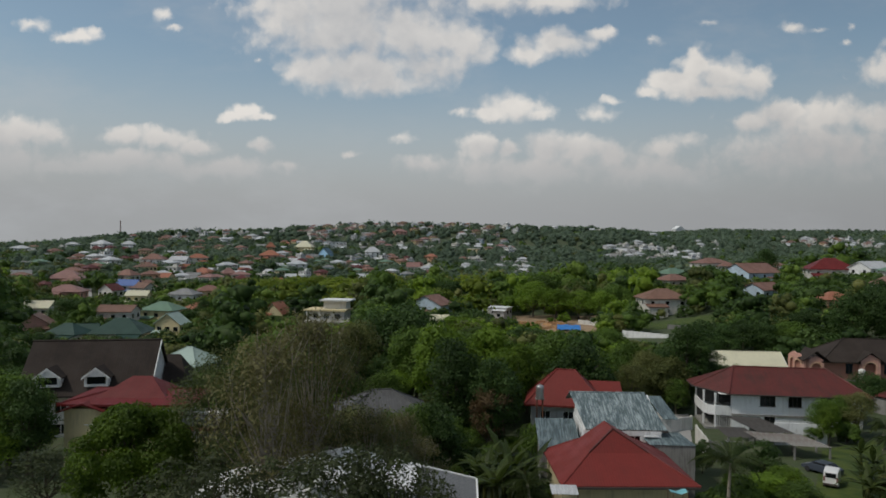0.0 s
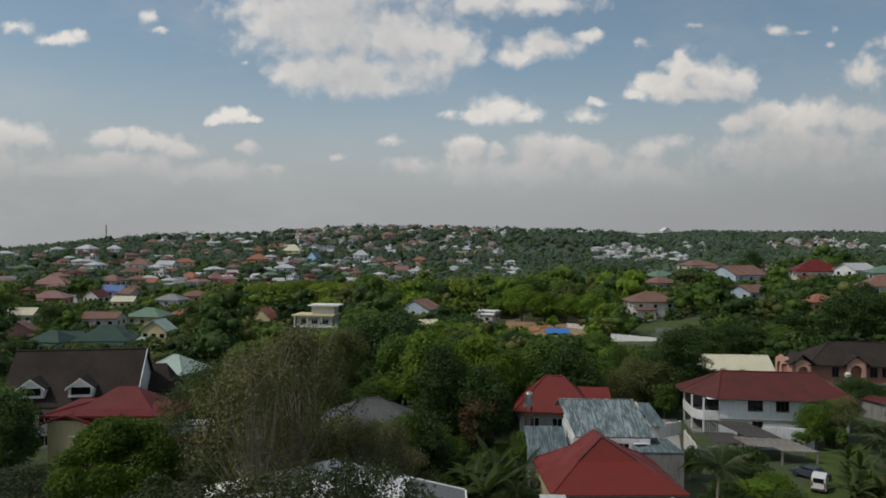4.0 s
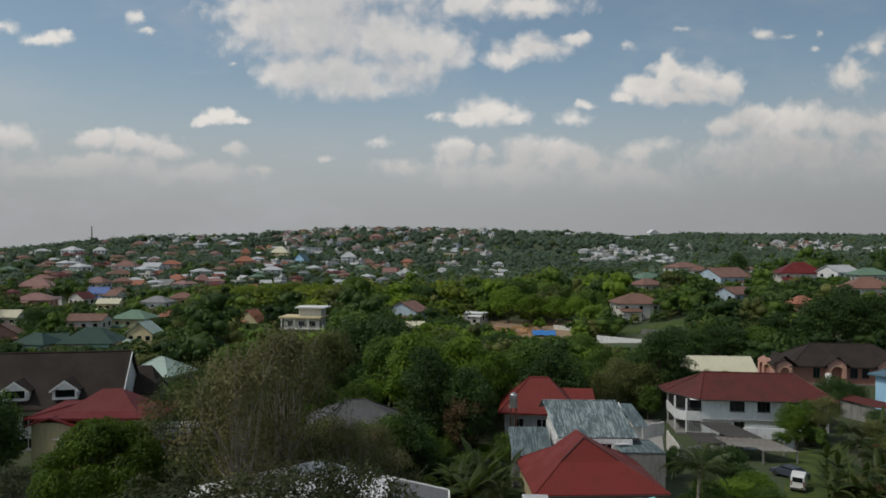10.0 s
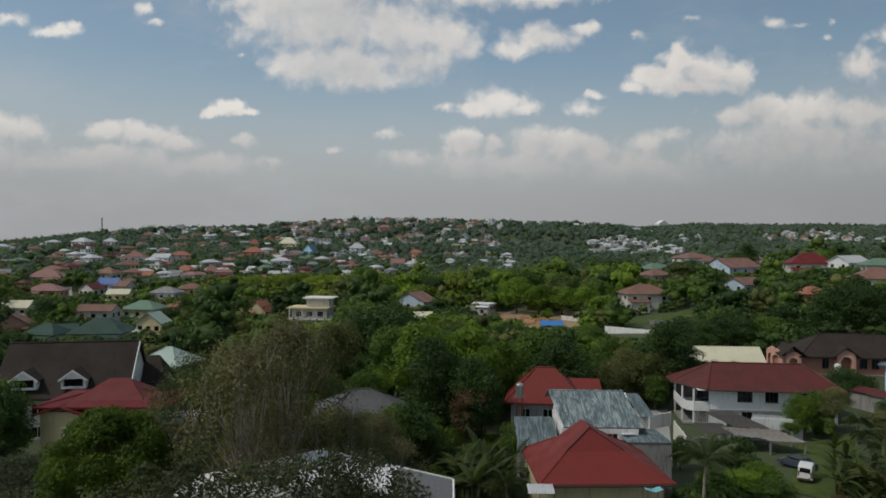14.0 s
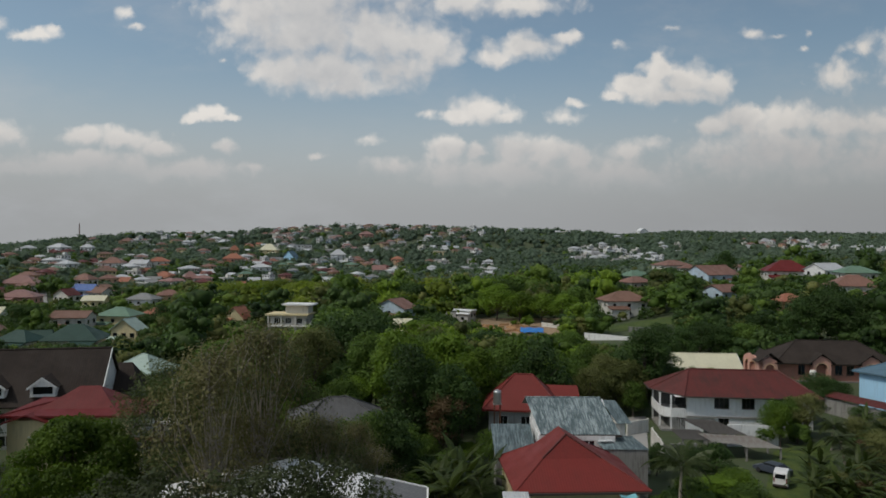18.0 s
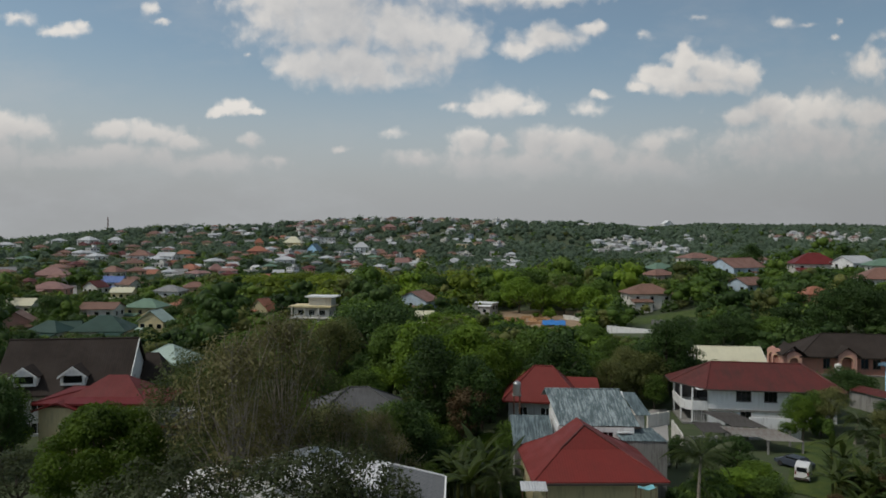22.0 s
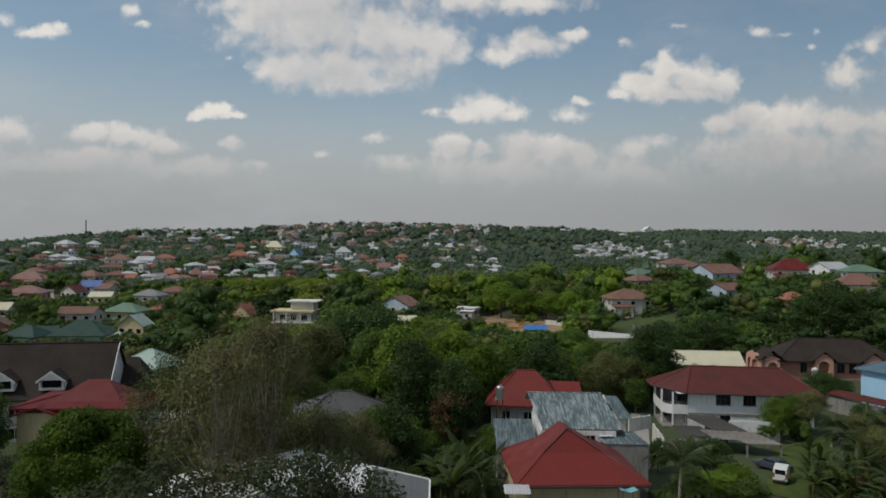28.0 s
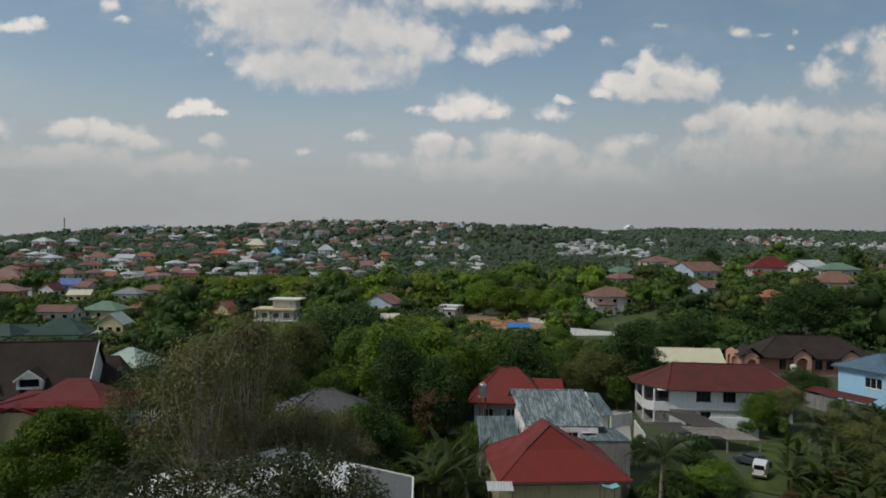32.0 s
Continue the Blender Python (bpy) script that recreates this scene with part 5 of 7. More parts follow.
for y_ in (-hd / 2, hd / 2):
    bm = bmesh.new()
    solid(bm, [((0, y_ - 0.08, lr + 0.08), (0, y_ + 0.08, lr + 0.08), (lw / 2, y_ + 0.08, le + 0.08), (lw / 2, y_ - 0.08, le + 0.08)), ((-lw / 2, y_ - 0.08, le + 0.08), (-lw / 2, y_ + 0.08, le + 0.08), (0, y_ + 0.08, lr + 0.08), (0, y_ - 0.08, lr + 0.08))], 0.35)
    part("barge_board", bm, "trim_white", white_hall)
    bm = bmesh.new()
    g = [bm.verts.new((x, y_ * 0.93, z)) for x, z in ((-lw / 2 + 0.5, le - 0.15), (lw / 2 - 0.5, le - 0.15), (0, lr - 0.12))]
    bm.faces.new(g)
    part("gable", bm, "offwhite", white_hall)
for s in (-1, 1):
    part("gutter", boxed(*sorted((s * lw / 2, s * (lw / 2 + 0.14))), -hd / 2, hd / 2, le - 0.12, le + 0.03), "trim_white", white_hall)


# ---------------------------------------------------------------- parked vehicles
def van(x, y, rot, label):
    z = ground(x, y)
    v = thing("van", x, y, z, rot, label, "van")
    L, w, h = 3.0, 1.5, 1.9
    bm = bmesh.new()
    side = [(-L / 2, 0.35), (L / 2 - 0.1, 0.35), (L / 2, 0.9), (L / 2 - 0.25, 1.15), (L / 2 - 0.75, 1.85), (L / 2 - 1.1, h), (-L / 2 + 0.15, h), (-L / 2, 1.8)]
    a = [bm.verts.new((xx, -w / 2 * (0.93 if zz > 1.2 else 1), zz)) for xx, zz in side]
    c = [bm.verts.new((xx, w / 2 * (0.93 if zz > 1.2 else 1), zz)) for xx, zz in side]
    bm.faces.new(a[::-1])
    bm.faces.new(c)
    for i in range(len(side)):
        j = (i + 1) % len(side)
        bm.faces.new((a[i], a[j], c[j], c[i]))
    bmesh.ops.bevel(bm, geom=list(bm.edges), offset=0.05, segments=2, affect="EDGES")
    body = part("body", bm, "car_white", v)
    for s in (-1, 1):
        for x0, x1 in ((-1.35, -0.7), (-0.6, 0.0), (0.1, 0.65)):
            part("side_window", boxed(x0, x1, *sorted((s * (w / 2 * 0.93 + 0.012), s * (w / 2 * 0.93 - 0.05))), 1.22, 1.78), "glass", body)
        for wx_ in (-0.9, 0.95):
            whl = part("wheel", tubed((wx_, s * (w / 2 - 0.2), 0.33), (wx_, s * (w / 2 + 0.02), 0.33), 0.33, 0.33, 20), "rubber", v)
            part("rim", tubed((wx_, s * (w / 2 - 0.1), 0.33), (wx_, s * (w / 2 + 0.035), 0.33), 0.19, 0.17, 14), "steel", whl)
        part("headlight", boxed(L / 2 - 0.12, L / 2 + 0.02, *sorted((s * 0.42, s * 0.66)), 0.72, 0.92), "steel", body)
        part("tail_light", boxed(-L / 2 - 0.02, -L / 2 + 0.05, *sorted((s * 0.55, s * 0.69)), 0.8, 1.3), "red", body)
    part("windscreen", boxed(-0.02, 0.02, -0.58, 0.58, -0.36, 0.36, m=pose(L / 2 - 0.475, 0, 1.5, 0, -35.5, 0)), "glass", body)
    part("rear_window", boxed(-L / 2 - 0.02, -L / 2 + 0.04, -0.52, 0.52, 1.2, 1.7), "glass", body)
    part("bumper", boxed(L / 2 - 0.05, L / 2 + 0.08, -0.7, 0.7, 0.36, 0.56), "trim_dark", v)
    part("bumper", boxed(-L / 2 - 0.08, -L / 2 + 0.05, -0.7, 0.7, 0.36, 0.56), "trim_dark", v)
    return v


vx, vy = 39.72, 79.50
van(vx, vy, 58, "white van parked on the grass beside a carport")
FOOTPRINTS.append((vx, vy, 3.0))


def car(x, y, rot, mat, label):
    v = thing("car", x, y, ground(x, y), rot, label, "car")
    w = 1.68
    bm = bmesh.new()
    side = [(-2.1, 0.3), (2.1, 0.3), (2.15, 0.65), (1.2, 0.88), (0.55, 1.38), (-0.95, 1.42), (-1.6, 0.98), (-2.12, 0.9)]
    a = [bm.verts.new((xx, -w / 2 * (0.82 if zz > 1.1 else 1), zz)) for xx, zz in side]
    c = [bm.verts.new((xx, w / 2 * (0.82 if zz > 1.1 else 1), zz)) for xx, zz in side]
    bm.faces.new(a[::-1])
    bm.faces.new(c)
    for i in range(len(side)):
        j = (i + 1) % len(side)
        bm.faces.new((a[i], a[j], c[j], c[i]))
    bmesh.ops.bevel(bm, geom=list(bm.edges), offset=0.06, segments=2, affect="EDGES")
    body = part("body", bm, mat, v)
    for s in (-1, 1):
        for wx_ in (-1.3, 1.3):
            part("wheel", tubed((wx_, s * (w / 2 - 0.18), 0.31), (wx_, s * (w / 2 + 0.02), 0.31), 0.31, 0.31, 18), "rubber", v)
        part("side_window", boxed(-0.95, 0.6, *sorted((s * w / 2 * 0.86, s * w / 2 * 0.92)), 0.98, 1.3), "glass", body)
    part("windscreen", boxed(-0.02, 0.02, -0.6, 0.6, -0.35, 0.35, m=pose(0.92, 0, 1.14, 0, -52, 0)), "glass", body)
    part("rear_window", boxed(-0.02, 0.02, -0.6, 0.6, -0.3, 0.3, m=pose(-1.31, 0, 1.23, 0, 56, 0)), "glass", body)
    return v


car(40.63, 83.50, 120, "car_dark", "dark car parked under trees beside a white van")

# ---------------------------------------------------------------- houses farther off
def far_house(x, y, w, d, wallh, rise, rot, wall, roof, style="hip", label="", fronts=3, view_gap=0.9):
    b = ground(x, y) - 0.6
    t = thing("house", x, y, b, rot, label, "house", "houses on the slope")
    hgt = wallh + 0.6
    storeys = 2 if wallh > 4.6 else 1
    part("body", boxed(-w / 2, w / 2, -d / 2, d / 2, 0, hgt), wall, t)
    for ang, length, depth, holes in ((0, w, d, row(fronts, w, hgt - 2.0, 1.15, 1.1) + (row(fronts, w, 1.5, 1.2, 1.2) if storeys == 2 else [])),
                                      (90, d, w, row(2, d, hgt - 2.1, 1.3, 1.3)), (270, d, w, row(2, d, hgt - 2.1, 1.3, 1.3))):
        for wx_, sill, ww, hh in holes:
            small_window(t, pose(0, 0, 0, 0, 0, ang) @ pose(wx_, -depth / 2, sill), ww, hh)
    if style == "hip":
        hip_roof(t, w, d, hgt, rise, 0.7, roof, lite=True)
    elif style == "gable":
        gable_roof(t, w, d, hgt, rise, 0.5, roof, wall, lite=True)
    elif style == "gable_y":
        gable_roof(t, w, d, hgt, rise, 0.5, roof, wall, "y", lite=True)
    else:
        part("roof_slab", boxed(-w / 2 - 0.4, w / 2 + 0.4, -d / 2 - 0.4, d / 2 + 0.4, hgt, hgt + 0.3), roof, t)
    side_ = -1 if len(label) % 2 else 1
    ww, wh_ = w * 0.42, hgt * (0.62 if storeys == 2 else 0.8)
    part("wing", boxed(-ww / 2, ww / 2, -d * 0.18, d * 0.2, 0, wh_), wall, t, at=pose(side_ * w * 0.27, -d * 0.62, 0))
    part("wing_roof", boxed(-ww / 2 - 0.4, ww / 2 + 0.4, -d * 0.18 - 0.5, d * 0.24, -0.1, 0.1), roof, t, at=pose(side_ * w * 0.27, -d * 0.62, wh_ + 0.35, 12, 0, 0))
    small_window(t, pose(side_ * w * 0.27, -d * 0.8, wh_ - 2.0), 1.2, 1.1)
    claim(x, y, w * 0.8, d * 0.8, view_gap, ground(x, y) + wallh * 0.92)
    return t


turn_rnd = random.Random(3)


def mid(px_x, y, wpx, eave_z, ridge_z, rot, wall, roof, style, label, depth=0.75, fronts=3, view_gap=1.0):
    w = wpx
    g = ground(px_x, y)
    h = min(max(eave_z - g, 2.6), 8.0)
    if y > 250:
        rot += turn_rnd.uniform(-28, 28)
    return far_house(px_x, y, w, w * depth, h, max(ridge_z - eave_z, 0.5), rot, wall, roof, style, label, fronts, view_gap)


mid(-129.32, 210.00, 7.70, 9.35, 11.02, 4, "offwhite", "cream_roof", "gable", "low house under a cream metal roof")
mid(-117.50, 189.00, 9.04, 6.55, 9.42, 20, "pink", "brown_roof", "gable_y", "pinkish house under a brown gable roof")
mid(-101.30, 176.60, 8.45, 6.01, 8.54, -12, "offwhite", "green_roof", "hip", "long bungalow under dark green metal roofing")
mid(-99.01, 180.20, 6.03, 6.12, 7.85, 14, "offwhite", "green_roof", "gable", "annex under dark green metal roofing")
mid(-89.91, 181.40, 12.72, 5.87, 9.49, 5, "offwhite", "green_roof", "hip", "long house under a broad grey-green roof")
mid(-94.94, 217.80, 10.42, 8.26, 10.69, -8, "cream", "pale_green_roof", "hip", "cream two-storey house under a pale green hipped roof")
mid(-77.72, 183.60, 6.73, 8.15, 10.64, -6, "cream", "mint_roof", "gable_y", "cream house under a mint gable roof")
mid(-104.60, 208.80, 9.99, 8.59, 10.09, 3, "offwhite", "brown_roof", "gable", "row of low houses under brown roofs")
mid(-86.52, 225.00, 7.17, 8.15, 9.94, 0, "cream", "orange_roof", "hip", "small house under an orange-red roof")
mid(-64.59, 238.60, 7.61, 5.63, 9.06, -20, "yellow", "orange_roof", "gable_y", "yellow house under a bright orange-red gable roof")
mid(-112.10, 277.80, 10.19, 8.56, 10.77, 6, "white", "grey_roof", "hip", "white two-storey house under a grey roof")
mid(-124.42, 264.20, 7.58, 9.09, 10.57, 4, "cream", "cream_roof", "gable", "cream house under a pale roof")
mid(-146.78, 303.00, 8.69, 10.37, 12.54, 2, "offwhite", "deep_blue_roof", "gable", "house under a bright blue metal roof")
mid(-160.48, 279.00, 12.90, 9.11, 11.78, 3, "pink", "pink_roof", "hip", "pink house under a faded red roof")
mid(-185.77, 324.00, 14.46, 11.98, 15.59, 2, "peach", "pink_roof", "hip", "peach house under a pink hipped roof")
mid(-141.03, 276.00, 7.48, 10.09, 12.29, 4, "offwhite", "red_dull", "gable_y", "small house under a red gable roof")
mid(-139.32, 300.00, 8.13, 9.63, 11.55, 4, "offwhite", "brown_roof", "gable", "small house under a brown roof")
mid(-110.10, 299.00, 10.01, 8.65, 10.80, 0, "cream", "terracotta", "hip", "house under a sandy terracotta roof")
mid(-167.42, 344.00, 9.32, 12.66, 15.41, 0, "offwhite", "terracotta", "hip", "house under a dull terracotta roof")
mid(-157.15, 418.00, 11.33, 11.17, 13.84, 0, "peach", "orange_roof", "hip", "peach house under an orange roof")
mid(-141.75, 417.00, 7.31, 10.63, 13.95, 0, "pink", "pink_roof", "hip", "pink house under a rosy roof")
mid(-201.76, 452.00, 12.97, 17.80, 21.04, 0, "white", "terracotta", "hip", "white house under a terracotta roof")
mid(-183.88, 479.00, 12.98, 18.36, 21.04, 0, "offwhite", "orange_roof", "hip", "pale house under a red-orange roof")
mid(-188.38, 460.00, 11.00, 17.30, 19.50, 0, "white", "white_roof", "gable", "white house under a white roof")
mid(-275.80, 570.00, 9.09, 26.81, 29.53, 0, "white", "white_roof", "hip", "white house under a white roof")
mid(-295.04, 564.00, 13.49, 26.73, 29.88, 0, "white", "white_roof", "hip", "wide white house under a pale roof")
mid(-150.54, 538.00, 14.58, 19.35, 23.21, 0, "pink", "orange_roof", "hip", "salmon villa under an orange roof")
mid(-170.73, 612.00, 6.83, 25.22, 29.12, 0, "peach", "orange_roof", "hip", "tower room under an orange roof")
mid(-146.41, 636.00, 15.21, 25.18, 30.76, 0, "cream", "cream_roof", "hip", "cream villa under a sandy roof")
mid(-119.04, 493.00, 13.36, 14.43, 16.79, 0, "white", "white_roof", "hip", "white villa under a pale roof")
mid(-85.07, 637.00, 13.20, 21.40, 25.97, 0, "white", "white_roof", "hip", "white house under a white hipped roof")
mid(-120.11, 601.00, 9.58, 19.78, 24.57, 0, "skyblue", "blue_roof", "gable_y", "sky-blue house under a grey-blue gable roof")
mid(-127.60, 694.00, 17.70, 29.88, 30.98, 0, "white", "grey_roof", "flat", "white flat-roofed block with rows of windows", 0.5, 5)
mid(-40.16, 528.00, 9.26, 12.07, 15.01, 0, "offwhite", "pink_roof", "gable", "small house under a rosy roof")
mid(-31.18, 617.00, 9.84, 17.98, 20.44, 0, "peach", "orange_roof", "hip", "peach house under an orange roof")
mid(6.79, 676.00, 11.85, 24.58, 25.66, 20, "cream", "offwhite", "flat", "cream block of flats with a flat roof", 0.8, 4)
mid(-75.39, 798.00, 13.99, 42.29, 45.47, 0, "pink", "pink_roof", "hip", "pink house under a red roof")
mid(-13.08, 254.00, 12.55, 7.81, 10.84, -25, "paleblue", "terracotta", "gable_y", "pale blue house under a faded red gable roof")
mid(-65.78, 447.00, 7.13, 8.23, 9.66, 0, "white", "white_roof", "gable", "small white house among trees")
mid(128.11, 379.00, 16.31, 20.32, 23.04, 0, "offwhite", "terracotta", "hip", "long house under a terracotta roof")
mid(118.90, 302.00, 18.29, 18.52, 22.13, 16, "paleblue", "terracotta", "gable", "pale house under a terracotta gable roof")
mid(107.04, 261.20, 12.07, 13.85, 16.14, 10, "paleblue", "terracotta", "gable", "grey-blue house under a dull terracotta roof")
mid(147.77, 295.00, 16.93, 20.35, 24.82, -6, "offwhite", "crimson", "hip", "white house under a big red hipped roof")
mid(159.14, 286.00, 12.77, 21.18, 23.69, 8, "white", "white_roof", "gable", "white house under a white roof")
mid(159.63, 266.00, 12.72, 20.80, 23.34, -5, "offwhite", "pale_green_roof", "hip", "house under a pale green roof")
mid(131.31, 220.20, 12.64, 18.35, 21.68, -10, "white", "terracotta", "hip", "white house under an orange tiled hip roof")
mid(102.16, 202.20, 7.41, 14.85, 16.95, 8, "peach", "orange_roof", "hip", "peach two-storey house under an orange roof")
mid(66.63, 246.20, 14.91, 11.46, 14.60, 4, "offwhite", "brown_roof", "hip", "low long house under a brown roof")
mid(87.94, 307.00, 11.74, 14.74, 17.19, 4, "offwhite", "terracotta", "hip", "house under a faded terracotta roof")
mid(97.96, 342.00, 11.99, 16.00, 18.73, 4, "offwhite", "pale_green_roof", "hip", "house under a grey-green roof")
mid(10.20, 256.00, 10.00, 6.60, 7.10, -4, "grey_paint", "white_sheet", "flat", "low open shed under a flat white roof beside a building site", 0.5)
mid(-8.25, 204.00, 4.55, 7.78, 8.76, 0, "cream", "cream_roof", "gable", "small house under a pale roof among trees")

# white flat-roofed modern house with terraces
ox, oy = -42.41, 216.00
b = ground(ox, oy) - 0.4
modern = thing("house", ox, oy, b, -6, "white flat-roofed modern house with open terraces", "house")
claim(ox, oy, 15, 10, 1.1, 6)
o1, o2, o3 = 5.53 - b, 8.76 - b, 11.66 - b
masonry(modern, 11.0, 7.0, o2, "offwhite", row(3, 10, o2 - 2.4, 1.8, 1.6) + row(3, 10, 0.8, 1.8, 1.5), row(2, 7, o2 - 2.3, 1.3, 1.3), (), row(2, 7, o2 - 2.3, 1.3, 1.3))
part("roof_slab", boxed(-6.8, 6.2, -4.6, 4.2, o2, o2 + 0.45), "cream", modern)
part("upper_room", boxed(-1.5, 5.5, -1.5, 3.5, o2 + 0.46, o3), "offwhite", modern)
part("upper_slab", boxed(-2.4, 7.0, -2.6, 4.2, o3, o3 + 0.4), "white", modern)
part("terrace", boxed(-6.4, 7.4, -5.0, -3.52, o1, o1 + 0.3), "offwhite", modern)
for xx in (-5.9, -2.0, 2.4, 6.9):
    part("column", boxed(xx - 0.2, xx + 0.2, -4.8, -4.4, 0, o1), "offwhite", modern)
    part("column", boxed(xx - 0.2, xx + 0.2, -4.5, -4.1, o1 + 0.31, o2 if xx < 6 else o1 + 1.3), "offwhite", modern)

# great white hall on the far ridge
far_house(394.0, 1335.0, 20.0, 12.0, 9.0, 6.0, 20, "white", "white_sheet", "gable_y", "large white hall on a far wooded ridge", 3, 1.0)

# radio mast on the far ridge
ax, ay = -446.08, 900.00
b = ground(ax, ay)
mh = 55.09 - b
mast = thing("radio_mast", ax, ay, b, 0, "thin dark lattice radio mast on a far ridge", "mast")
for i in range(3):
    t0 = 2 * math.pi * i / 3
    part("leg", tubed((0.9 * math.cos(t0), 0.9 * math.sin(t0), 0), (0.5 * math.cos(t0), 0.5 * math.sin(t0), mh), 0.22, 0.18, 5), "rust", mast)
bm = bmesh.new()
n = int(mh / 2)
for j in range(n):
    r0, r1 = 0.9 - 0.4 * j / n, 0.9 - 0.4 * (j + 1) / n
    for i in range(3):
        t0, t1 = 2 * math.pi * i / 3, 2 * math.pi * (i + 1) / 3
        tube(bm, (r0 * math.cos(t0), r0 * math.sin(t0), mh * j / n), (r1 * math.cos(t1), r1 * math.sin(t1), mh * (j + 1) / n), 0.09, 0.09, 4)
part("bracing", bm, "rust", mast)

# ---- the far town: a few house types, copied over the slopes
random.seed(11)
rnd = random.Random(21)
TYPES, FAR_TYPES = [], []
far_specs = [(10, 8, 5.6, 2.0, "white", "terracotta", "hip"), (11, 8, 5.8, 1.8, "offwhite", "pink_roof", "hip"), (9, 8, 3.2, 2.2, "cream", "orange_roof", "gable"),
             (12, 9, 6.0, 2.0, "white", "white_roof", "hip"), (9, 7, 5.6, 0.5, "offwhite", "offwhite", "flat"), (10, 8, 5.6, 2.0, "peach", "terracotta", "hip"),
             (10, 8, 3.2, 2.0, "offwhite", "grey_roof", "gable"), (12, 8, 6.0, 1.8, "cream", "brown_roof", "hip"), (8, 7, 3.2, 1.8, "white", "white_roof", "gable"),
             (9, 8, 5.8, 2.0, "pink", "red_dull", "hip"), (8, 7, 8.2, 0.4, "white", "grey_roof", "flat"), (9, 7, 5.4, 1.8, "paleblue", "grey_roof", "hip"),
             (10, 8, 5.6, 2.0, "yellow", "pale_green_roof", "hip")]


def town_house(w, d, wallh, rise, wall, roof, style, x, y):
    """A house of the far town: two joined volumes with sunk windows, roofs of their own, an awning, a tank on the flat ones."""
    t = thing("house", x, y, 0, 0, "", "house", "houses of the far town")
    hgt = wallh + 0.6

    def volume(name, x0, x1, y0, y1, top, floors):
        part(name, boxed(x0, x1, y0, y1, 0, top), wall, t)
        n = max(2, round((x1 - x0) / 2.6))
        for fl in range(floors):
            z = top - 2.1 - 2.8 * fl
            for i in range(n):
                xc = x0 + (x1 - x0) * (i + 0.5) / n
                part("window", boxed(xc - 0.62, xc + 0.62, y0 - 0.04, y0 + 0.02, z, z + 1.25), "glass", t)
                for s, xs in ((-1, x0), (1, x1)):
                    if i < 2:
                        yc = y0 + (y1 - y0) * (0.3 + 0.4 * i)
                        part("window", boxed(min(xs, xs + s * 0.04), max(xs, xs + s * 0.04), yc - 0.6, yc + 0.6, z, z + 1.25), "glass", t)

    floors = 3 if wallh > 7 else 2 if wallh > 4.6 else 1
    volume("body", -w / 2, w / 2, -d / 2, d / 2, hgt, floors)
    if style == "hip":
        hip_roof(t, w, d, hgt, rise, 0.7, roof, lite=True)
    elif style == "gable":
        gable_roof(t, w, d, hgt, rise, 0.5, roof, wall, lite=True)
    else:
        part("roof_slab", boxed(-w / 2 - 0.4, w / 2 + 0.4, -d / 2 - 0.4, d / 2 + 0.4, hgt, hgt + 0.3), roof, t)
        part("stair_room", boxed(w * 0.05, w * 0.35, -1, 2, hgt + 0.31, hgt + 2.3), wall, t)
    side_ = -1 if len(FAR_TYPES) % 2 else 1
    ww, wd, low = w * 0.5, d * 0.5, hgt * (0.6 if floors > 1 else 0.85)
    xa = side_ * w * 0.36
    volume("wing", xa - ww / 2, xa + ww / 2, -d / 2 - wd, -d / 2 - 0.01, low, max(1, floors - 1))
    wing_roof = hip_roof(t, ww, wd, low, rise * 0.6, 0.5, roof, lite=True)
    wing_roof.location = (xa, -d / 2 - wd / 2, 0)
    part("awning", boxed(-side_ * w * 0.16 - w * 0.2, -side_ * w * 0.16 + w * 0.2, -0.9, 0.9, -0.05, 0.05), "white_roof", t, at=pose(0, -d / 2 - 0.9, 2.9, 10, 0, 0))
    return t


kinds = {"hip": "hipped", "gable": "gable", "flat": "flat"}
for w, d, hh, rise, wall, roof, style in far_specs:
    said = f"{M[wall].name.replace('_', ' ').replace(' paint', '')} house under a {kinds[style]} {M[roof].name.replace('_', ' ')} on a wooded slope"
    t = far_house(0, -900 - 40 * len(TYPES), w, d, hh, rise, 0, wall, roof, style, "", 3, 0)
    TYPES.append(tagged(t, said, "house", "houses of the far town"))
    t = town_house(w, d, hh, rise, wall, roof, style, 60, -900 - 40 * len(TYPES))
    FAR_TYPES.append(tagged(t, said, "house", "houses of the far town"))
del FOOTPRINTS[-len(TYPES):]


JOINED = []          # the houses past those that can be told apart singly: type and place


def spread(px0, px1, d0, d1, n, kinds, gap=10.0):
    """n houses over a stretch of slope between two bearings and two distances."""
    done, tries = 0, 0
    while done < n and tries < n * 30:
        tries += 1
        a = rnd.uniform(px0, px1)
        d = math.sqrt(rnd.uniform(d0 * d0, d1 * d1))
        x, y = d * math.sin(radians(a)), d * math.cos(radians(a))
        if any((x - fx) ** 2 + (y - fy) ** 2 < (fr * 0.7 + gap * 0.5) ** 2 for fx, fy, fr in FOOTPRINTS):
            continue
        k = rnd.choice(kinds)
        s = rnd.uniform(0.58, 0.9)
        m = pose(x, y, ground(x, y) - 0.6, 0, 0, rnd.uniform(-55, 55) - a * 0.6) @ Matrix.Scale(s, 4)
        if d < 600:
            copy_thing((TYPES if d < 420 else FAR_TYPES)[k], m)
        else:
            JOINED.append((k, m))
        FOOTPRINTS.append((x, y, 6.8))
        # keeps part of each house in the camera's view
        SIGHT_LINES.append((math.atan2(x, y), rnd.uniform(0.2, 0.6) * 5 / d, d, (ground(x, y) + rnd.uniform(3.2, 7.0) * s - 30.0) / d))
        done += 1


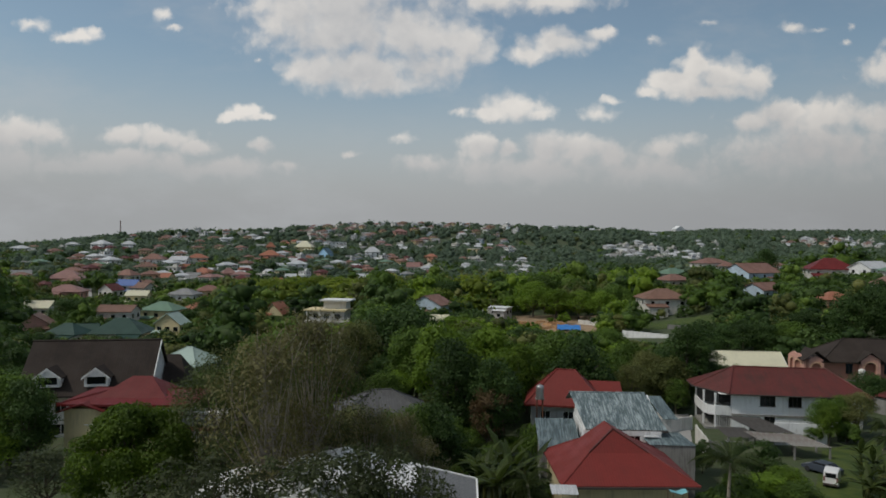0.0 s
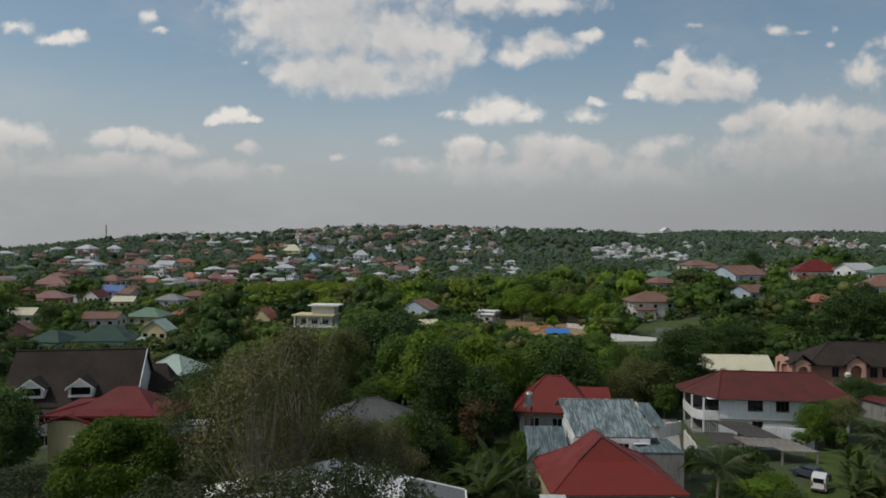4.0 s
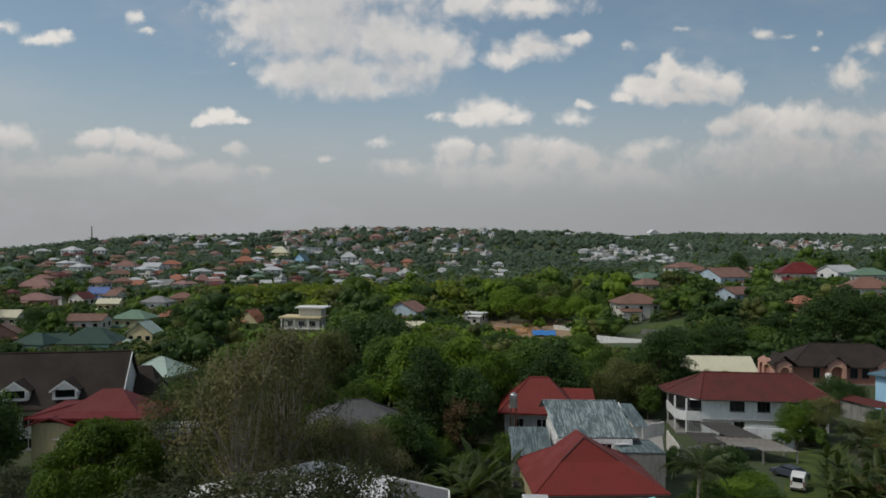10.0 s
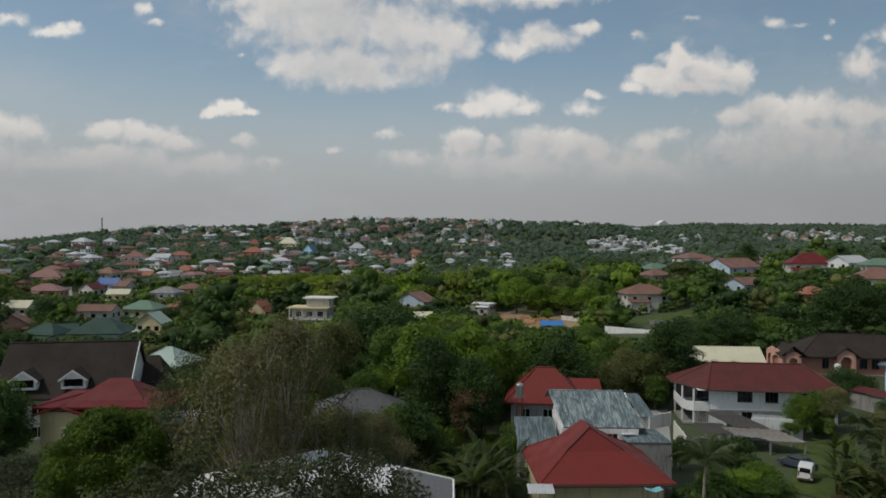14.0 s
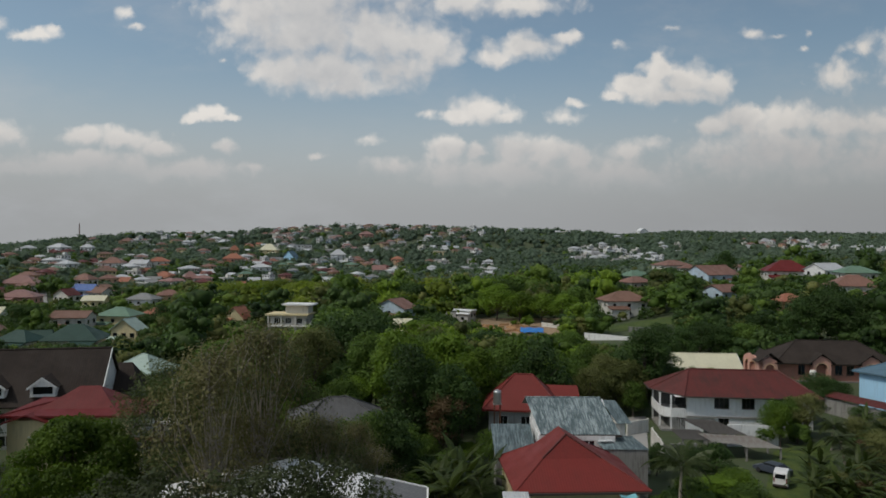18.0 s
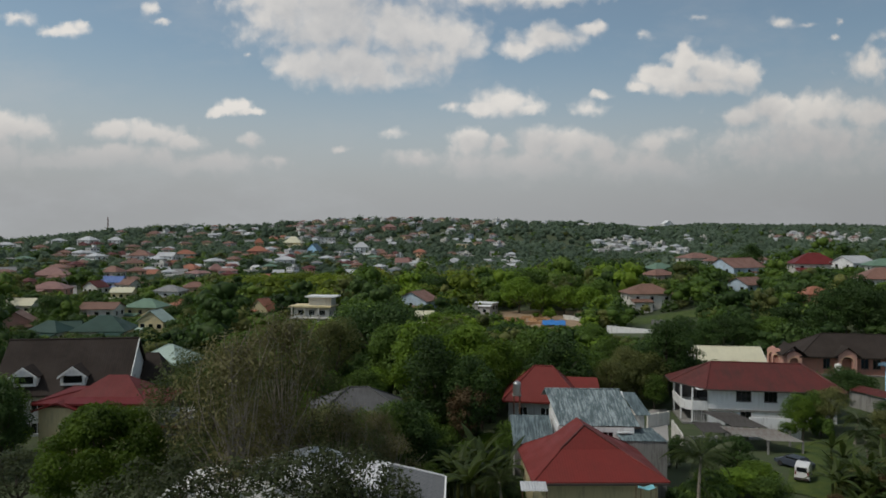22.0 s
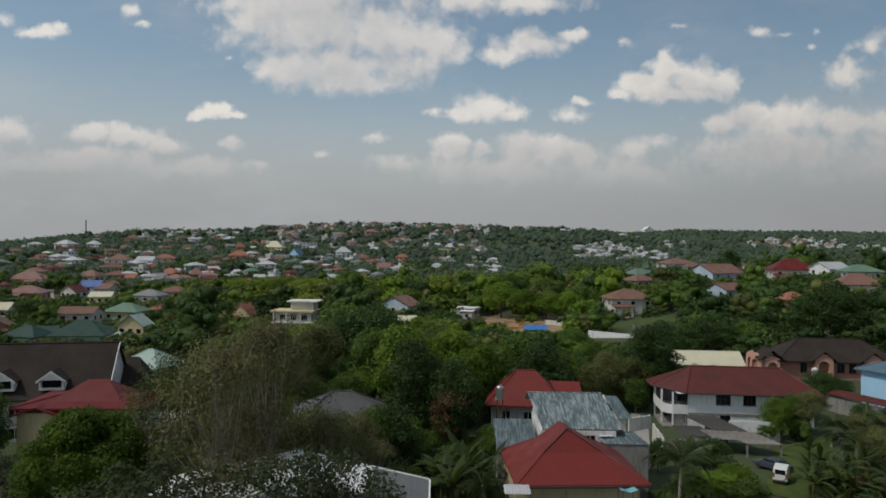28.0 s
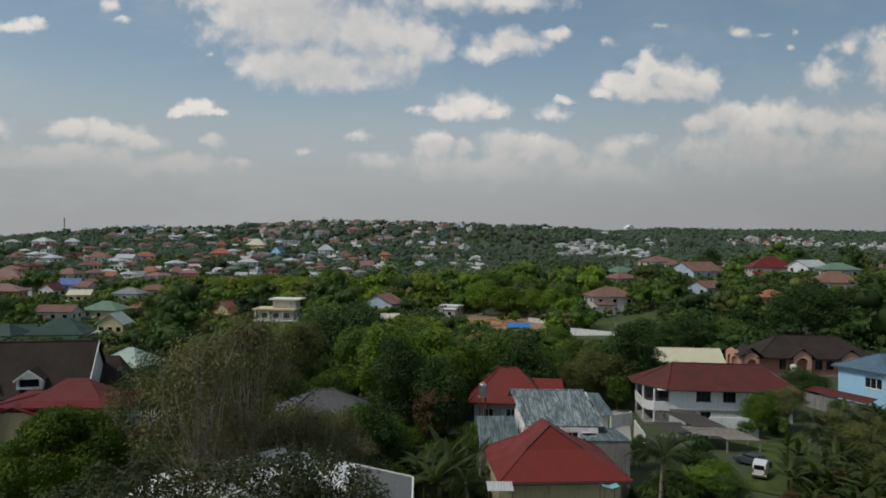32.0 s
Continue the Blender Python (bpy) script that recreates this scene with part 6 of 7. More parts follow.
spread(-33, -24, 340, 480, 20, [0, 1, 5, 9, 12, 2, 7, 6, 4, 3], 8)
spread(-33, -22, 480, 640, 34, [0, 3, 3, 8, 6, 9, 4, 10, 7, 5], 7)
spread(-25, -15, 390, 500, 30, [0, 3, 2, 5, 9, 1, 3, 6, 8, 4], 7)
spread(-24, -12, 540, 800, 40, [3, 0, 8, 6, 5, 2, 7], 7)
spread(-15, -3, 450, 640, 50, [3, 8, 6, 0, 10, 4, 12, 5, 11, 9], 7)
spread(-13, 4, 680, 930, 110, [3, 8, 10, 4, 6, 11, 0, 1, 7], 5)
spread(-3, 5, 480, 640, 18, [3, 8, 10, 4, 6, 5], 8)
spread(-26, -13, 800, 900, 24, [3, 8, 4, 10, 6, 0], 7)
spread(11.0, 18.5, 650, 800, 46, [3, 8, 8, 4, 10, 6], 3)
spread(23.5, 29.5, 960, 1200, 50, [3, 8, 8, 4, 10, 0, 5, 1], 8)
spread(28, 34, 850, 1050, 22, [3, 8, 4, 10], 8)
spread(5, 20, 900, 1100, 14, [3, 8, 4])
spread(18, 34, 330, 420, 8, [0, 1, 7, 9, 12])

town_v, town_f, town_m, town_mats = [], [], [], []
for k, m in JOINED:
    root = FAR_TYPES[k]
    for o in root.children_recursive:
        local = o.matrix_basis if o.parent == root else o.parent.matrix_basis @ o.matrix_basis
        first = len(town_v)
        town_v += [m @ local @ v.co for v in o.data.vertices]
        slots = []
        for mat in o.data.materials:
            if mat not in town_mats:
                town_mats.append(mat)
            slots.append(town_mats.index(mat))
        for f in o.data.polygons:
            town_f.append([first + i for i in f.vertices])
            town_m.append(slots[f.material_index])
me = bpy.data.meshes.new("far_town")
me.from_pydata(town_v, [], town_f)
for mat in town_mats:
    me.materials.append(mat)
me.polygons.foreach_set("material_index", town_m)
tagged(new("far_town", me), "crowded pale houses of a far hillside town among trees", "town", kind="stuff")

# ---------------------------------------------------------------- open ground
patch("lawn", "lawn", [(36.16, 76.00, 0), (43.08, 70.00, 0), (53.68, 96.00, 0), (44.84, 92.00, 0)], "short bright green grass of a yard", "lawn", 0.12, 2.0)
patch("building_site", "soil", [(15.56, 217.56, 0), (36.97, 210.90, 0), (52.17, 261.96, 0), (2.03, 266.40, 0)], "bare brown earth of a building site", "ground", 0.15, 4.0)
patch("lawn", "lawn", [(52.84, 214.00, 0), (75.01, 214.00, 0), (79.90, 228.00, 0), (56.30, 228.00, 0)], "mown green field beside a low house", "lawn", 0.15, 4.0)
patch("lawn", "lawn", [(28.33, 197.58, 0), (39.36, 197.58, 0), (43.30, 213.12, 0), (33.10, 213.12, 0)], "patch of bright grass beside a building site", "lawn", 0.18, 4.0)
patch("road", "asphalt", [(22.47, 84.00, 0), (26.30, 84.00, 0), (34.14, 112.00, 0), (31.45, 112.00, 0)], "pale concrete lane between houses", "road", 0.12, 2.0)
patch("road", "asphalt", [(-138.63, 250.00, 0), (-134.21, 250.00, 0), (-186.16, 345.00, 0), (-188.37, 345.00, 0)], "pale concrete road climbing between houses", "road", 0.3, 4.0)
FOOTPRINTS += [(*p, 9.0) for p in ((20.83, 227.55), (29.02, 227.55), (36.45, 228.66), (15.70, 246.42), (23.78, 248.64), (33.70, 248.64), (41.27, 246.42), (59.65, 220.00), (65.79, 220.00), (71.92, 220.00))]
FOOTPRINTS += [(*p, 6.0) for p in ((41.45, 84.00), (44.50, 86.00), (42.02, 80.00), (27.20, 95.00), (30.08, 105.00), (-146.69, 270.00), (-162.95, 300.00), (-179.22, 330.00))]


# keeps the camera's view of a spot free of tall trees
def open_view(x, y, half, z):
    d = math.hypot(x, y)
    SIGHT_LINES.append((math.atan2(x, y), half / d, d, (z - 30.0) / d))


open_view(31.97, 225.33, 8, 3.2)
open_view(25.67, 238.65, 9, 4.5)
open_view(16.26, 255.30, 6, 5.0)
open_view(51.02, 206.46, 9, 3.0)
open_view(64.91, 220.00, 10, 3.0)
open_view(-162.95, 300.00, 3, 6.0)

# ---- building site: tarpaulin, timber, low walls
tx, ty = 31.40, 222.00
tarp = thing("tarpaulin", tx, ty, ground(tx, ty), -8, "bright blue tarpaulin sheet spread over a frame on a building site", "tarpaulin")
bm = bmesh.new()
bmesh.ops.create_grid(bm, x_segments=16, y_segments=8, size=1)
for v in bm.verts:
    v.co = Vector((v.co.x * 3.6, v.co.y * 2.4, 1.3 + v.co.y * 0.5 + 0.15 * math.sin(v.co.x * 7) * math.cos(v.co.y * 4)))
part("sheet", bm, "tarp", tarp, smooth=True)
for xx in (-3.3, 0, 3.3):
    for yy, zz in ((-2.2, 0.85), (2.2, 1.7)):
        part("prop", tubed((xx, yy, -0.2), (xx, yy, zz), 0.06, 0.06, 5), "lumber", tarp)
stack_rnd = random.Random(5)
for i in range(26):
    px_ = tx - 16 + stack_rnd.uniform(0, 20)
    py_ = ty + stack_rnd.uniform(1, 22)
    s = thing("timber_stack", px_, py_, ground(px_, py_) + 0.1, stack_rnd.uniform(-30, 30), "stack of orange-brown boards on a building site", "timber", "timber stacks")
    for j in range(4):
        part("board", boxed(-1.6, 1.6, -0.7 + j * 0.36, -0.4 + j * 0.36, 0, stack_rnd.uniform(0.3, 0.8)), "lumber", s)
yard_wall("site_wall", (44.74, 206.46), (55.12, 197.58), 2.2, "white", "long low white wall by a road")
yard_wall("site_wall", (37.06, 238.65), (48.05, 227.55), 1.6, "offwhite", "low pale retaining wall beside a building site")
yard_wall("field_wall", (59.11, 212.00), (66.08, 210.00), 1.5, "concrete", "low grey wall at the edge of a field")

# ---------------------------------------------------------------- trees
def quads_mesh(name, quads, mat, tones=None):
    """A mesh of loose quads from an array (n, 4, 3)."""
    n = len(quads)
    me = bpy.data.meshes.new(name)
    me.vertices.add(n * 4)
    me.vertices.foreach_set("co", quads.reshape(-1).astype(np.float32))
    me.loops.add(n * 4)
    me.loops.foreach_set("vertex_index", np.arange(n * 4, dtype=np.int32))
    me.polygons.add(n)
    me.polygons.foreach_set("loop_start", np.arange(0, n * 4, 4, dtype=np.int32))
    me.polygons.foreach_set("loop_total", np.full(n, 4, dtype=np.int32))
    me.materials.append(M[mat])
    if tones is not None:
        me.attributes.new("tone", "FLOAT", "FACE").data.foreach_set("value", np.asarray(tones, np.float32))
    me.update(calc_edges=True)
    return me


ICO = bmesh.new()
bmesh.ops.create_icosphere(ICO, subdivisions=1, radius=1.0)
ICO_V = np.array([v.co[:] for v in ICO.verts])
ICO_F = np.array([[v.index for v in f.verts] for f in ICO.faces])
ICO.free()


def solids(rng, centres, radii_, squash=0.8):
    """The leafy bulk of each lump, a knobbly little solid: corners (n, 12, 3)."""
    c, r = np.asarray(centres, float), np.asarray(radii_, float)
    v = ICO_V[None] * (r[:, None, None] * rng.uniform(0.75, 1.2, (len(c), len(ICO_V), 1))) * np.array([1, 1, squash])
    return c[:, None] + v


def solids_mesh(name, sets, mat, tones):
    corners = np.concatenate(sets)
    n, k = len(corners), len(ICO_V)
    faces = (ICO_F[None] + (np.arange(n) * k)[:, None, None]).reshape(-1, 3)
    me = bpy.data.meshes.new(name)
    me.vertices.add(n * k)
    me.vertices.foreach_set("co", corners.reshape(-1).astype(np.float32))
    me.loops.add(len(faces) * 3)
    me.loops.foreach_set("vertex_index", faces.reshape(-1).astype(np.int32))
    me.polygons.add(len(faces))
    me.polygons.foreach_set("loop_start", np.arange(0, len(faces) * 3, 3, dtype=np.int32))
    me.polygons.foreach_set("loop_total", np.full(len(faces), 3, dtype=np.int32))
    me.polygons.foreach_set("use_smooth", np.ones(len(faces), dtype=bool))
    me.materials.append(M[mat])
    me.attributes.new("tone", "FLOAT", "FACE").data.foreach_set("value", np.repeat(np.concatenate(tones), len(ICO_F)).astype(np.float32))
    me.update(calc_edges=True)
    return me


def leaves(rng, centres, radii_, count, size, squash=0.8, shell=0.55, droop=0.0, aspect=0.5, out=0.9, jitter=0.36):
    """Leaf quads round lumps: more of them near the skin of each lump, facing outwards and up, each turned at random."""
    centres, radii_ = np.asarray(centres, float), np.asarray(radii_, float)
    weight = radii_ ** 2 / (radii_ ** 2).sum()
    which = rng.choice(len(centres), count, p=weight)
    way = rng.normal(size=(count, 3))
    way /= np.linalg.norm(way, axis=1, keepdims=True)
    way[:, 2] = np.where(rng.random(count) < 0.55, np.abs(way[:, 2]), way[:, 2])
    dist = radii_[which] * (shell + (1.08 - shell) * rng.random(count) ** 0.6)
    p = centres[which] + way * dist[:, None] * np.array([1, 1, squash])
    normal = way * out + rng.normal(size=(count, 3)) * jitter + np.array([0, 0, 0.4])
    normal /= np.linalg.norm(normal, axis=1, keepdims=True)
    t = np.cross(normal, rng.normal(size=(count, 3)))
    t[:, 2] -= droop
    t /= np.linalg.norm(t, axis=1, keepdims=True)
    s = np.cross(normal, t)
    s /= np.linalg.norm(s, axis=1, keepdims=True)
    L = size * (0.6 + 0.8 * rng.random(count))[:, None]
    return np.stack([p - t * L * 0.5, p + s * L * aspect * 0.5, p + t * L * 0.5, p - s * L * aspect * 0.5], axis=1)


def lumps(rng, r, h, z0, n, top=0.4):
    """Lumps that make up a crown of half width r and height h whose underside is at z0."""
    c, q = [], []
    for i in range(n):
        a = rng.random() * 2 * math.pi
        f = rng.random()
        k = math.sqrt(rng.random())
        wide = math.sin(math.pi * (0.18 + 0.72 * f)) ** 0.7
        c.append((r * 0.72 * k * wide * math.cos(a), r * 0.72 * k * wide * math.sin(a), z0 + h * (0.15 + 0.7 * f)))
        q.append(r * rng.uniform(0.24, 0.42))
    return c, q


def dome(rng, r, h, z0, n):
    """Lumps of a billowing crown: one great lump, smaller ones over its upper side."""
    c, q = [(0, 0, z0 + h * 0.45)], [r * 0.6]
    for i in range(n):
        a, e = rng.random() * 2 * math.pi, rng.uniform(-0.45, 1.45)
        k = rng.uniform(0.58, 0.74)
        c.append((r * k * math.cos(e) * math.cos(a), r * k * math.cos(e) * math.sin(a), z0 + h * (0.47 + 0.36 * math.sin(e))))
        q.append(r * rng.uniform(0.2, 0.42))
    return c, q


def limbs(rng, height, crown_z, r, girth, centres, twigs=14, lean=0.3):
    """Tapered trunk, bent a little, with limbs that reach into the crown's lumps."""
    bm = bmesh.new()
    pts = [Vector((0, 0, -0.4))]
    steps = 5
    for i in range(1, steps + 1):
        pts.append(Vector((rng.normal() * lean * i / steps, rng.normal() * lean * i / steps, (crown_z + (height - crown_z) * 0.4) * i / steps)))
    for i in range(steps):
        tube(bm, pts[i], pts[i + 1], girth * (1 - 0.14 * i), girth * (1 - 0.14 * (i + 1)), 8)
    for j, c in enumerate(centres[:twigs]):
        s = pts[2 + j % 3]
        mid_ = s.lerp(Vector(c), 0.5) + Vector((rng.normal() * 0.3, rng.normal() * 0.3, 0.3))
        tube(bm, s, mid_, girth * 0.42, girth * 0.28, 6)
        tube(bm, mid_, Vector(c), girth * 0.28, girth * 0.08, 5)
        for k in range(2 if twigs > 14 else 0):
            tube(bm, Vector(c), Vector(c) + Vector((rng.normal() * 0.7, rng.normal() * 0.7, rng.uniform(0.9, 2.2))), girth * 0.14, girth * 0.05, 4)
    return bm


def tree_model(name, seed, r, h, crown_z, n_lumps, count, size, mat, label, bark="bark", girth=0.25, category="tree", tight=1.0, billow=0, twigs=14, **kw):
    """One tree, built at the origin: trunk and crown of leaves."""
    rng = np.random.default_rng(seed)
    c, q = dome(rng, r, h - crown_z, crown_z, billow) if billow else lumps(rng, r, h - crown_z, crown_z, n_lumps)
    q = [v * tight for v in q]
    t = thing(name, 0, 0, 0, 0, label, category)
    part("trunk", limbs(rng, h, crown_z, r, girth, c, twigs), bark, t)
    crown = new("crown", quads_mesh("crown", leaves(rng, c, q, count, size, **kw), mat))
    crown.parent = t
    return t


NEAR, MID, CLOSE = {}, {}, {}
SPARE = []


def store(t):
    SPARE.append(t)
    return t


NEAR["mango"] = store(tree_model("tree", 1, 5.4, 9.5, 1.5, 90, 32000, 0.23, "leaf_mango", "round dense green tree beside a house", girth=0.35, shell=0.7, tight=0.62, billow=60, out=1.0, jitter=0.5))
NEAR["tall"] = store(tree_model("tree", 2, 6.8, 21.5, 5.0, 60, 13000, 0.25, "leaf_grove", "tall thin-leaved dull green tree close by", girth=0.22, shell=0.3, tight=0.8))
NEAR["tall_dark"] = store(tree_model("tree", 12, 6.0, 17.0, 4.0, 55, 8500, 0.25, "leaf_brown", "tall sparse tree with brownish foliage and bare twigs", bark="bark_pale", girth=0.2, shell=0.1, twigs=55))
NEAR["front"] = store(tree_model("tree", 14, 5.6, 18.0, 7.0, 80, 3600, 0.36, "leaf_front", "thin-crowned tree with small dark leaves", girth=0.25, shell=0.3, tight=0.6))
NEAR["dark"] = store(tree_model("tree", 3, 4.6, 14.0, 1.5, 44, 9500, 0.38, "leaf_dark", "dense dark green tree beside houses", girth=0.3))
NEAR["mid"] = store(tree_model("tree", 4, 4.6, 10.0, 2.0, 36, 7500, 0.36, "leaf_mid", "leafy green tree beside houses", girth=0.28))
NEAR["olive"] = store(tree_model("tree", 5, 5.0, 10.5, 2.5, 36, 8500, 0.3, "leaf_sage", "domed olive-green tree among houses", girth=0.28))
NEAR["bright"] = store(tree_model("tree", 6, 3.6, 8.0, 1.5, 30, 6500, 0.34, "leaf_bright", "bright green leafy tree beside houses", girth=0.22))
NEAR["bush"] = store(tree_model("bush", 7, 2.2, 3.2, 0.2, 22, 2600, 0.36, "leaf_mid", "rounded green bush in a yard", girth=0.1, category="bush"))
NEAR["bush_dark"] = store(tree_model("bush", 8, 2.4, 3.4, 0.2, 22, 2600, 0.36, "leaf_dark", "dark green bush in a yard", girth=0.1, category="bush"))
NEAR["dry"] = store(tree_model("tree", 9, 3.2, 8.0, 2.0, 26, 5000, 0.3, "leaf_dry", "tree with dry brown foliage", girth=0.2, shell=0.2))
for i, (mat, lab, r, h) in enumerate((("leaf_dark", "dark green tree among houses", 5.0, 10.0), ("leaf_mid", "green tree among houses", 5.5, 9.5), ("leaf_bright", "bright green tree among houses", 5.2, 9.0),
                                      ("leaf_olive", "olive green tree among houses", 5.0, 9.5), ("leaf_dark", "broad dark tree among houses", 6.5, 9.0), ("leaf_lime", "yellow-green spreading tree among houses", 6.5, 7.5), ("leaf_mid", "broad green tree among houses", 6.0, 11.0))):
    low = 3.5 if i == 5 else 1.0
    MID[i] = store(tree_model("tree", 30 + i, r, h, low, 34, 3000, 0.5, mat, lab, girth=0.25, shell=0.75, out=1.1, jitter=0.4, aspect=0.6, billow=18))
    CLOSE[i] = store(tree_model("tree", 50 + i, r, h, low, 44, 5200, 0.38, mat, lab, girth=0.25, shell=0.75, out=1.1, jitter=0.4, aspect=0.6, billow=24 if i % 3 else 0, tight=1.0 if i % 3 else 0.85))


def plant(kind, x, y, s=1.0, rot=None, stock=NEAR, sz=None, label=""):
    t = copy_thing(stock[kind], pose(x, y, ground(x, y) - 0.1, 0, 0, rnd.uniform(0, 360) if rot is None else rot) @ Matrix.Diagonal((s, s, sz or s, 1)))
    FOOTPRINTS.append((x, y, 1.6 * s))
    if label:
        tagged(t, label)
    return t


# near trees one by one
plant("mango", -28.40, 58.00, 1.20, sz=1.36)
plant("tall_dark", -15.18, 52.00, 1.0, sz=1.2)
plant("tall", -21.34, 60.00, 0.85, sz=0.88)
plant("tall_dark", -13.41, 57.00, 0.9, sz=1.28)
plant("tall", -12.57, 62.00, 0.75, sz=0.9)
plant("tall_dark", -9.07, 62.00, 0.7, sz=0.74)
plant("tall_dark", -4.73, 64.00, 0.6, sz=0.55)
plant("dark", -2.31, 92.00, 1.05, sz=1.12)
plant("dark", 2.79, 90.00, 0.9, sz=0.95)
plant("dry", 2.16, 88.00, 0.9, sz=1.15)
plant("bright", -3.85, 104.00, 1.6, sz=1.85)
plant("bright", 2.20, 108.00, 1.5, sz=1.8)
plant("mid", -9.20, 112.00, 1.1, sz=1.4)
plant("bright", 7.40, 108.00, 1.1, sz=1.5)
plant("bright", 4.54, 100.00, 1.0, sz=1.5)
plant("olive", -18.94, 112.00, 1.15, sz=1.35)
plant("mid", -12.59, 104.00, 0.8)
plant("bright", -10.90, 108.00, 0.9)
plant("dark", -47.43, 74.00, 0.72, sz=0.8)
plant("mid", -50.85, 76.00, 1.1, sz=1.1)
plant("front", -36.84, 60.00, 0.8, sz=0.42)
plant("bright", 30.15, 74.00, 0.85, sz=0.42)
plant("bright", 32.67, 75.00, 0.9, sz=0.44)
plant("mid", 32.51, 72.00, 0.6, sz=0.32)
plant("bush", 26.86, 70.00, 1.0)
plant("mid", 46.90, 96.00, 0.5, sz=0.62)
plant("mid", 50.22, 98.00, 0.5, sz=0.6)
plant("bright", 46.67, 94.00, 0.5, sz=0.7)
plant("bush_dark", 22.09, 69.50, 0.7)
plant("bush", 23.19, 70.50, 0.8)
plant("bush", 45.00, 95.00, 0.8)
plant("bush", 49.54, 95.00, 0.9)
plant("olive", 51.89, 97.00, 0.6, sz=0.6)
plant("dark", 36.53, 120.00, 1.0, sz=1.05)
plant("dark", 41.32, 128.00, 1.0, sz=1.0)
plant("mid", 32.16, 112.00, 0.6, sz=0.6)
plant("olive", 29.16, 118.00, 0.8, sz=0.9)
plant("olive", 24.98, 112.00, 0.7, sz=0.8)
plant("mid", -45.15, 108.00, 0.6, sz=0.8)

# thin-leaved trees close below, before the pale roof
for x_, y_, z_ in ((-16.80, 45.00, 0.74), (-12.72, 46.00, 0.72), (-8.47, 45.00, 0.80), (-5.33, 46.00, 0.77), (-20.99, 48.00, 0.66)):
    plant("front", x_, y_, 0.85, sz=z_)
plant("mid", -8.22, 72.00, 0.8, sz=0.98)
plant("dark", -10.80, 70.00, 0.75, sz=0.7)
plant("olive", -12.84, 72.00, 0.85, sz=0.92)
plant("tall_dark", -11.05, 68.00, 0.55, sz=0.62)
plant("tall_dark", -7.16, 70.00, 0.5, sz=0.6)
plant("mid", -6.07, 74.00, 0.75, sz=1.0)
plant("dark", -4.28, 76.00, 0.8, sz=0.74)
plant("front", -3.48, 46.00, 0.6, sz=0.68)
plant("front", -6.95, 47.00, 0.7, sz=0.78)
plant("dark", -9.14, 68.00, 0.6, sz=0.62)
plant("tall", -7.84, 64.00, 0.6, sz=0.48)
plant("mid", -3.02, 80.00, 0.7, sz=0.75)
plant("bush_dark", -9.14, 66.00, 1.2)
plant("bush", -6.49, 66.00, 1.2)
plant("tall_dark", -19.74, 66.00, 0.9, sz=0.92)
plant("tall", -24.81, 64.00, 0.7, sz=0.72)

# ---- palms and bananas
def frond(rng, length, droop, width, strips):
    """One feathered frond from the origin along x: a rib with leaflets down both sides."""
    out = []
    n = strips
    for i in range(n):
        f0 = 0.12 + 0.88 * i / n
        x = length * f0 * (1 - 0.25 * droop * f0)
        z = length * (0.5 * f0 - droop * f0 * f0)
        for s in (-1, 1):
            lw_ = width * math.sin(math.pi * min(f0 * 0.9 + 0.08, 1)) * rng.uniform(0.8, 1.15)
            base_ = np.array([x, 0, z])
            tip = base_ + np.array([lw_ * rng.uniform(0.3, 0.6), s * lw_ * 0.8, -lw_ * rng.uniform(0.4, 1.0)])
            half = np.array([length / n * 0.3, 0, 0])
            out.append([base_ - half, base_ + half, tip + half * 0.3, tip - half * 0.3])
    return np.array(out)


def turned(q, yaw, tilt=0.0):
    m = np.array((Matrix.Rotation(yaw, 3, "Z") @ Matrix.Rotation(tilt, 3, "Y")).to_3x3())
    return q @ m.T


def palm(x, y, h, seed, length=3.2, label="coconut palm with drooping fronds"):
    rng = np.random.default_rng(seed)
    t = thing("palm_tree", x, y, ground(x, y), rng.uniform(0, 360), label, "palm")
    bm = bmesh.new()
    p = Vector((0, 0, -0.3))
    for i in range(8):
        q = Vector((0.05 * i * i * 0.18, 0.02 * i, h * (i + 1) / 8))
        tube(bm, p, q, 0.2 - 0.01 * i, 0.19 - 0.01 * i, 9)
        p = q
    part("trunk", bm, "bark_pale", t)
    for i in range(26):
        q = frond(rng, length * rng.uniform(0.7, 1.05), rng.uniform(0.45, 1.1), 0.7, 34)
        q = turned(q, i * 2.4, -rng.uniform(-0.35, 1.05)) + np.array(p)
        f = new("frond", quads_mesh("frond", q, "palm"))
        f.parent = t
    FOOTPRINTS.append((x, y, 2.0))
    return t


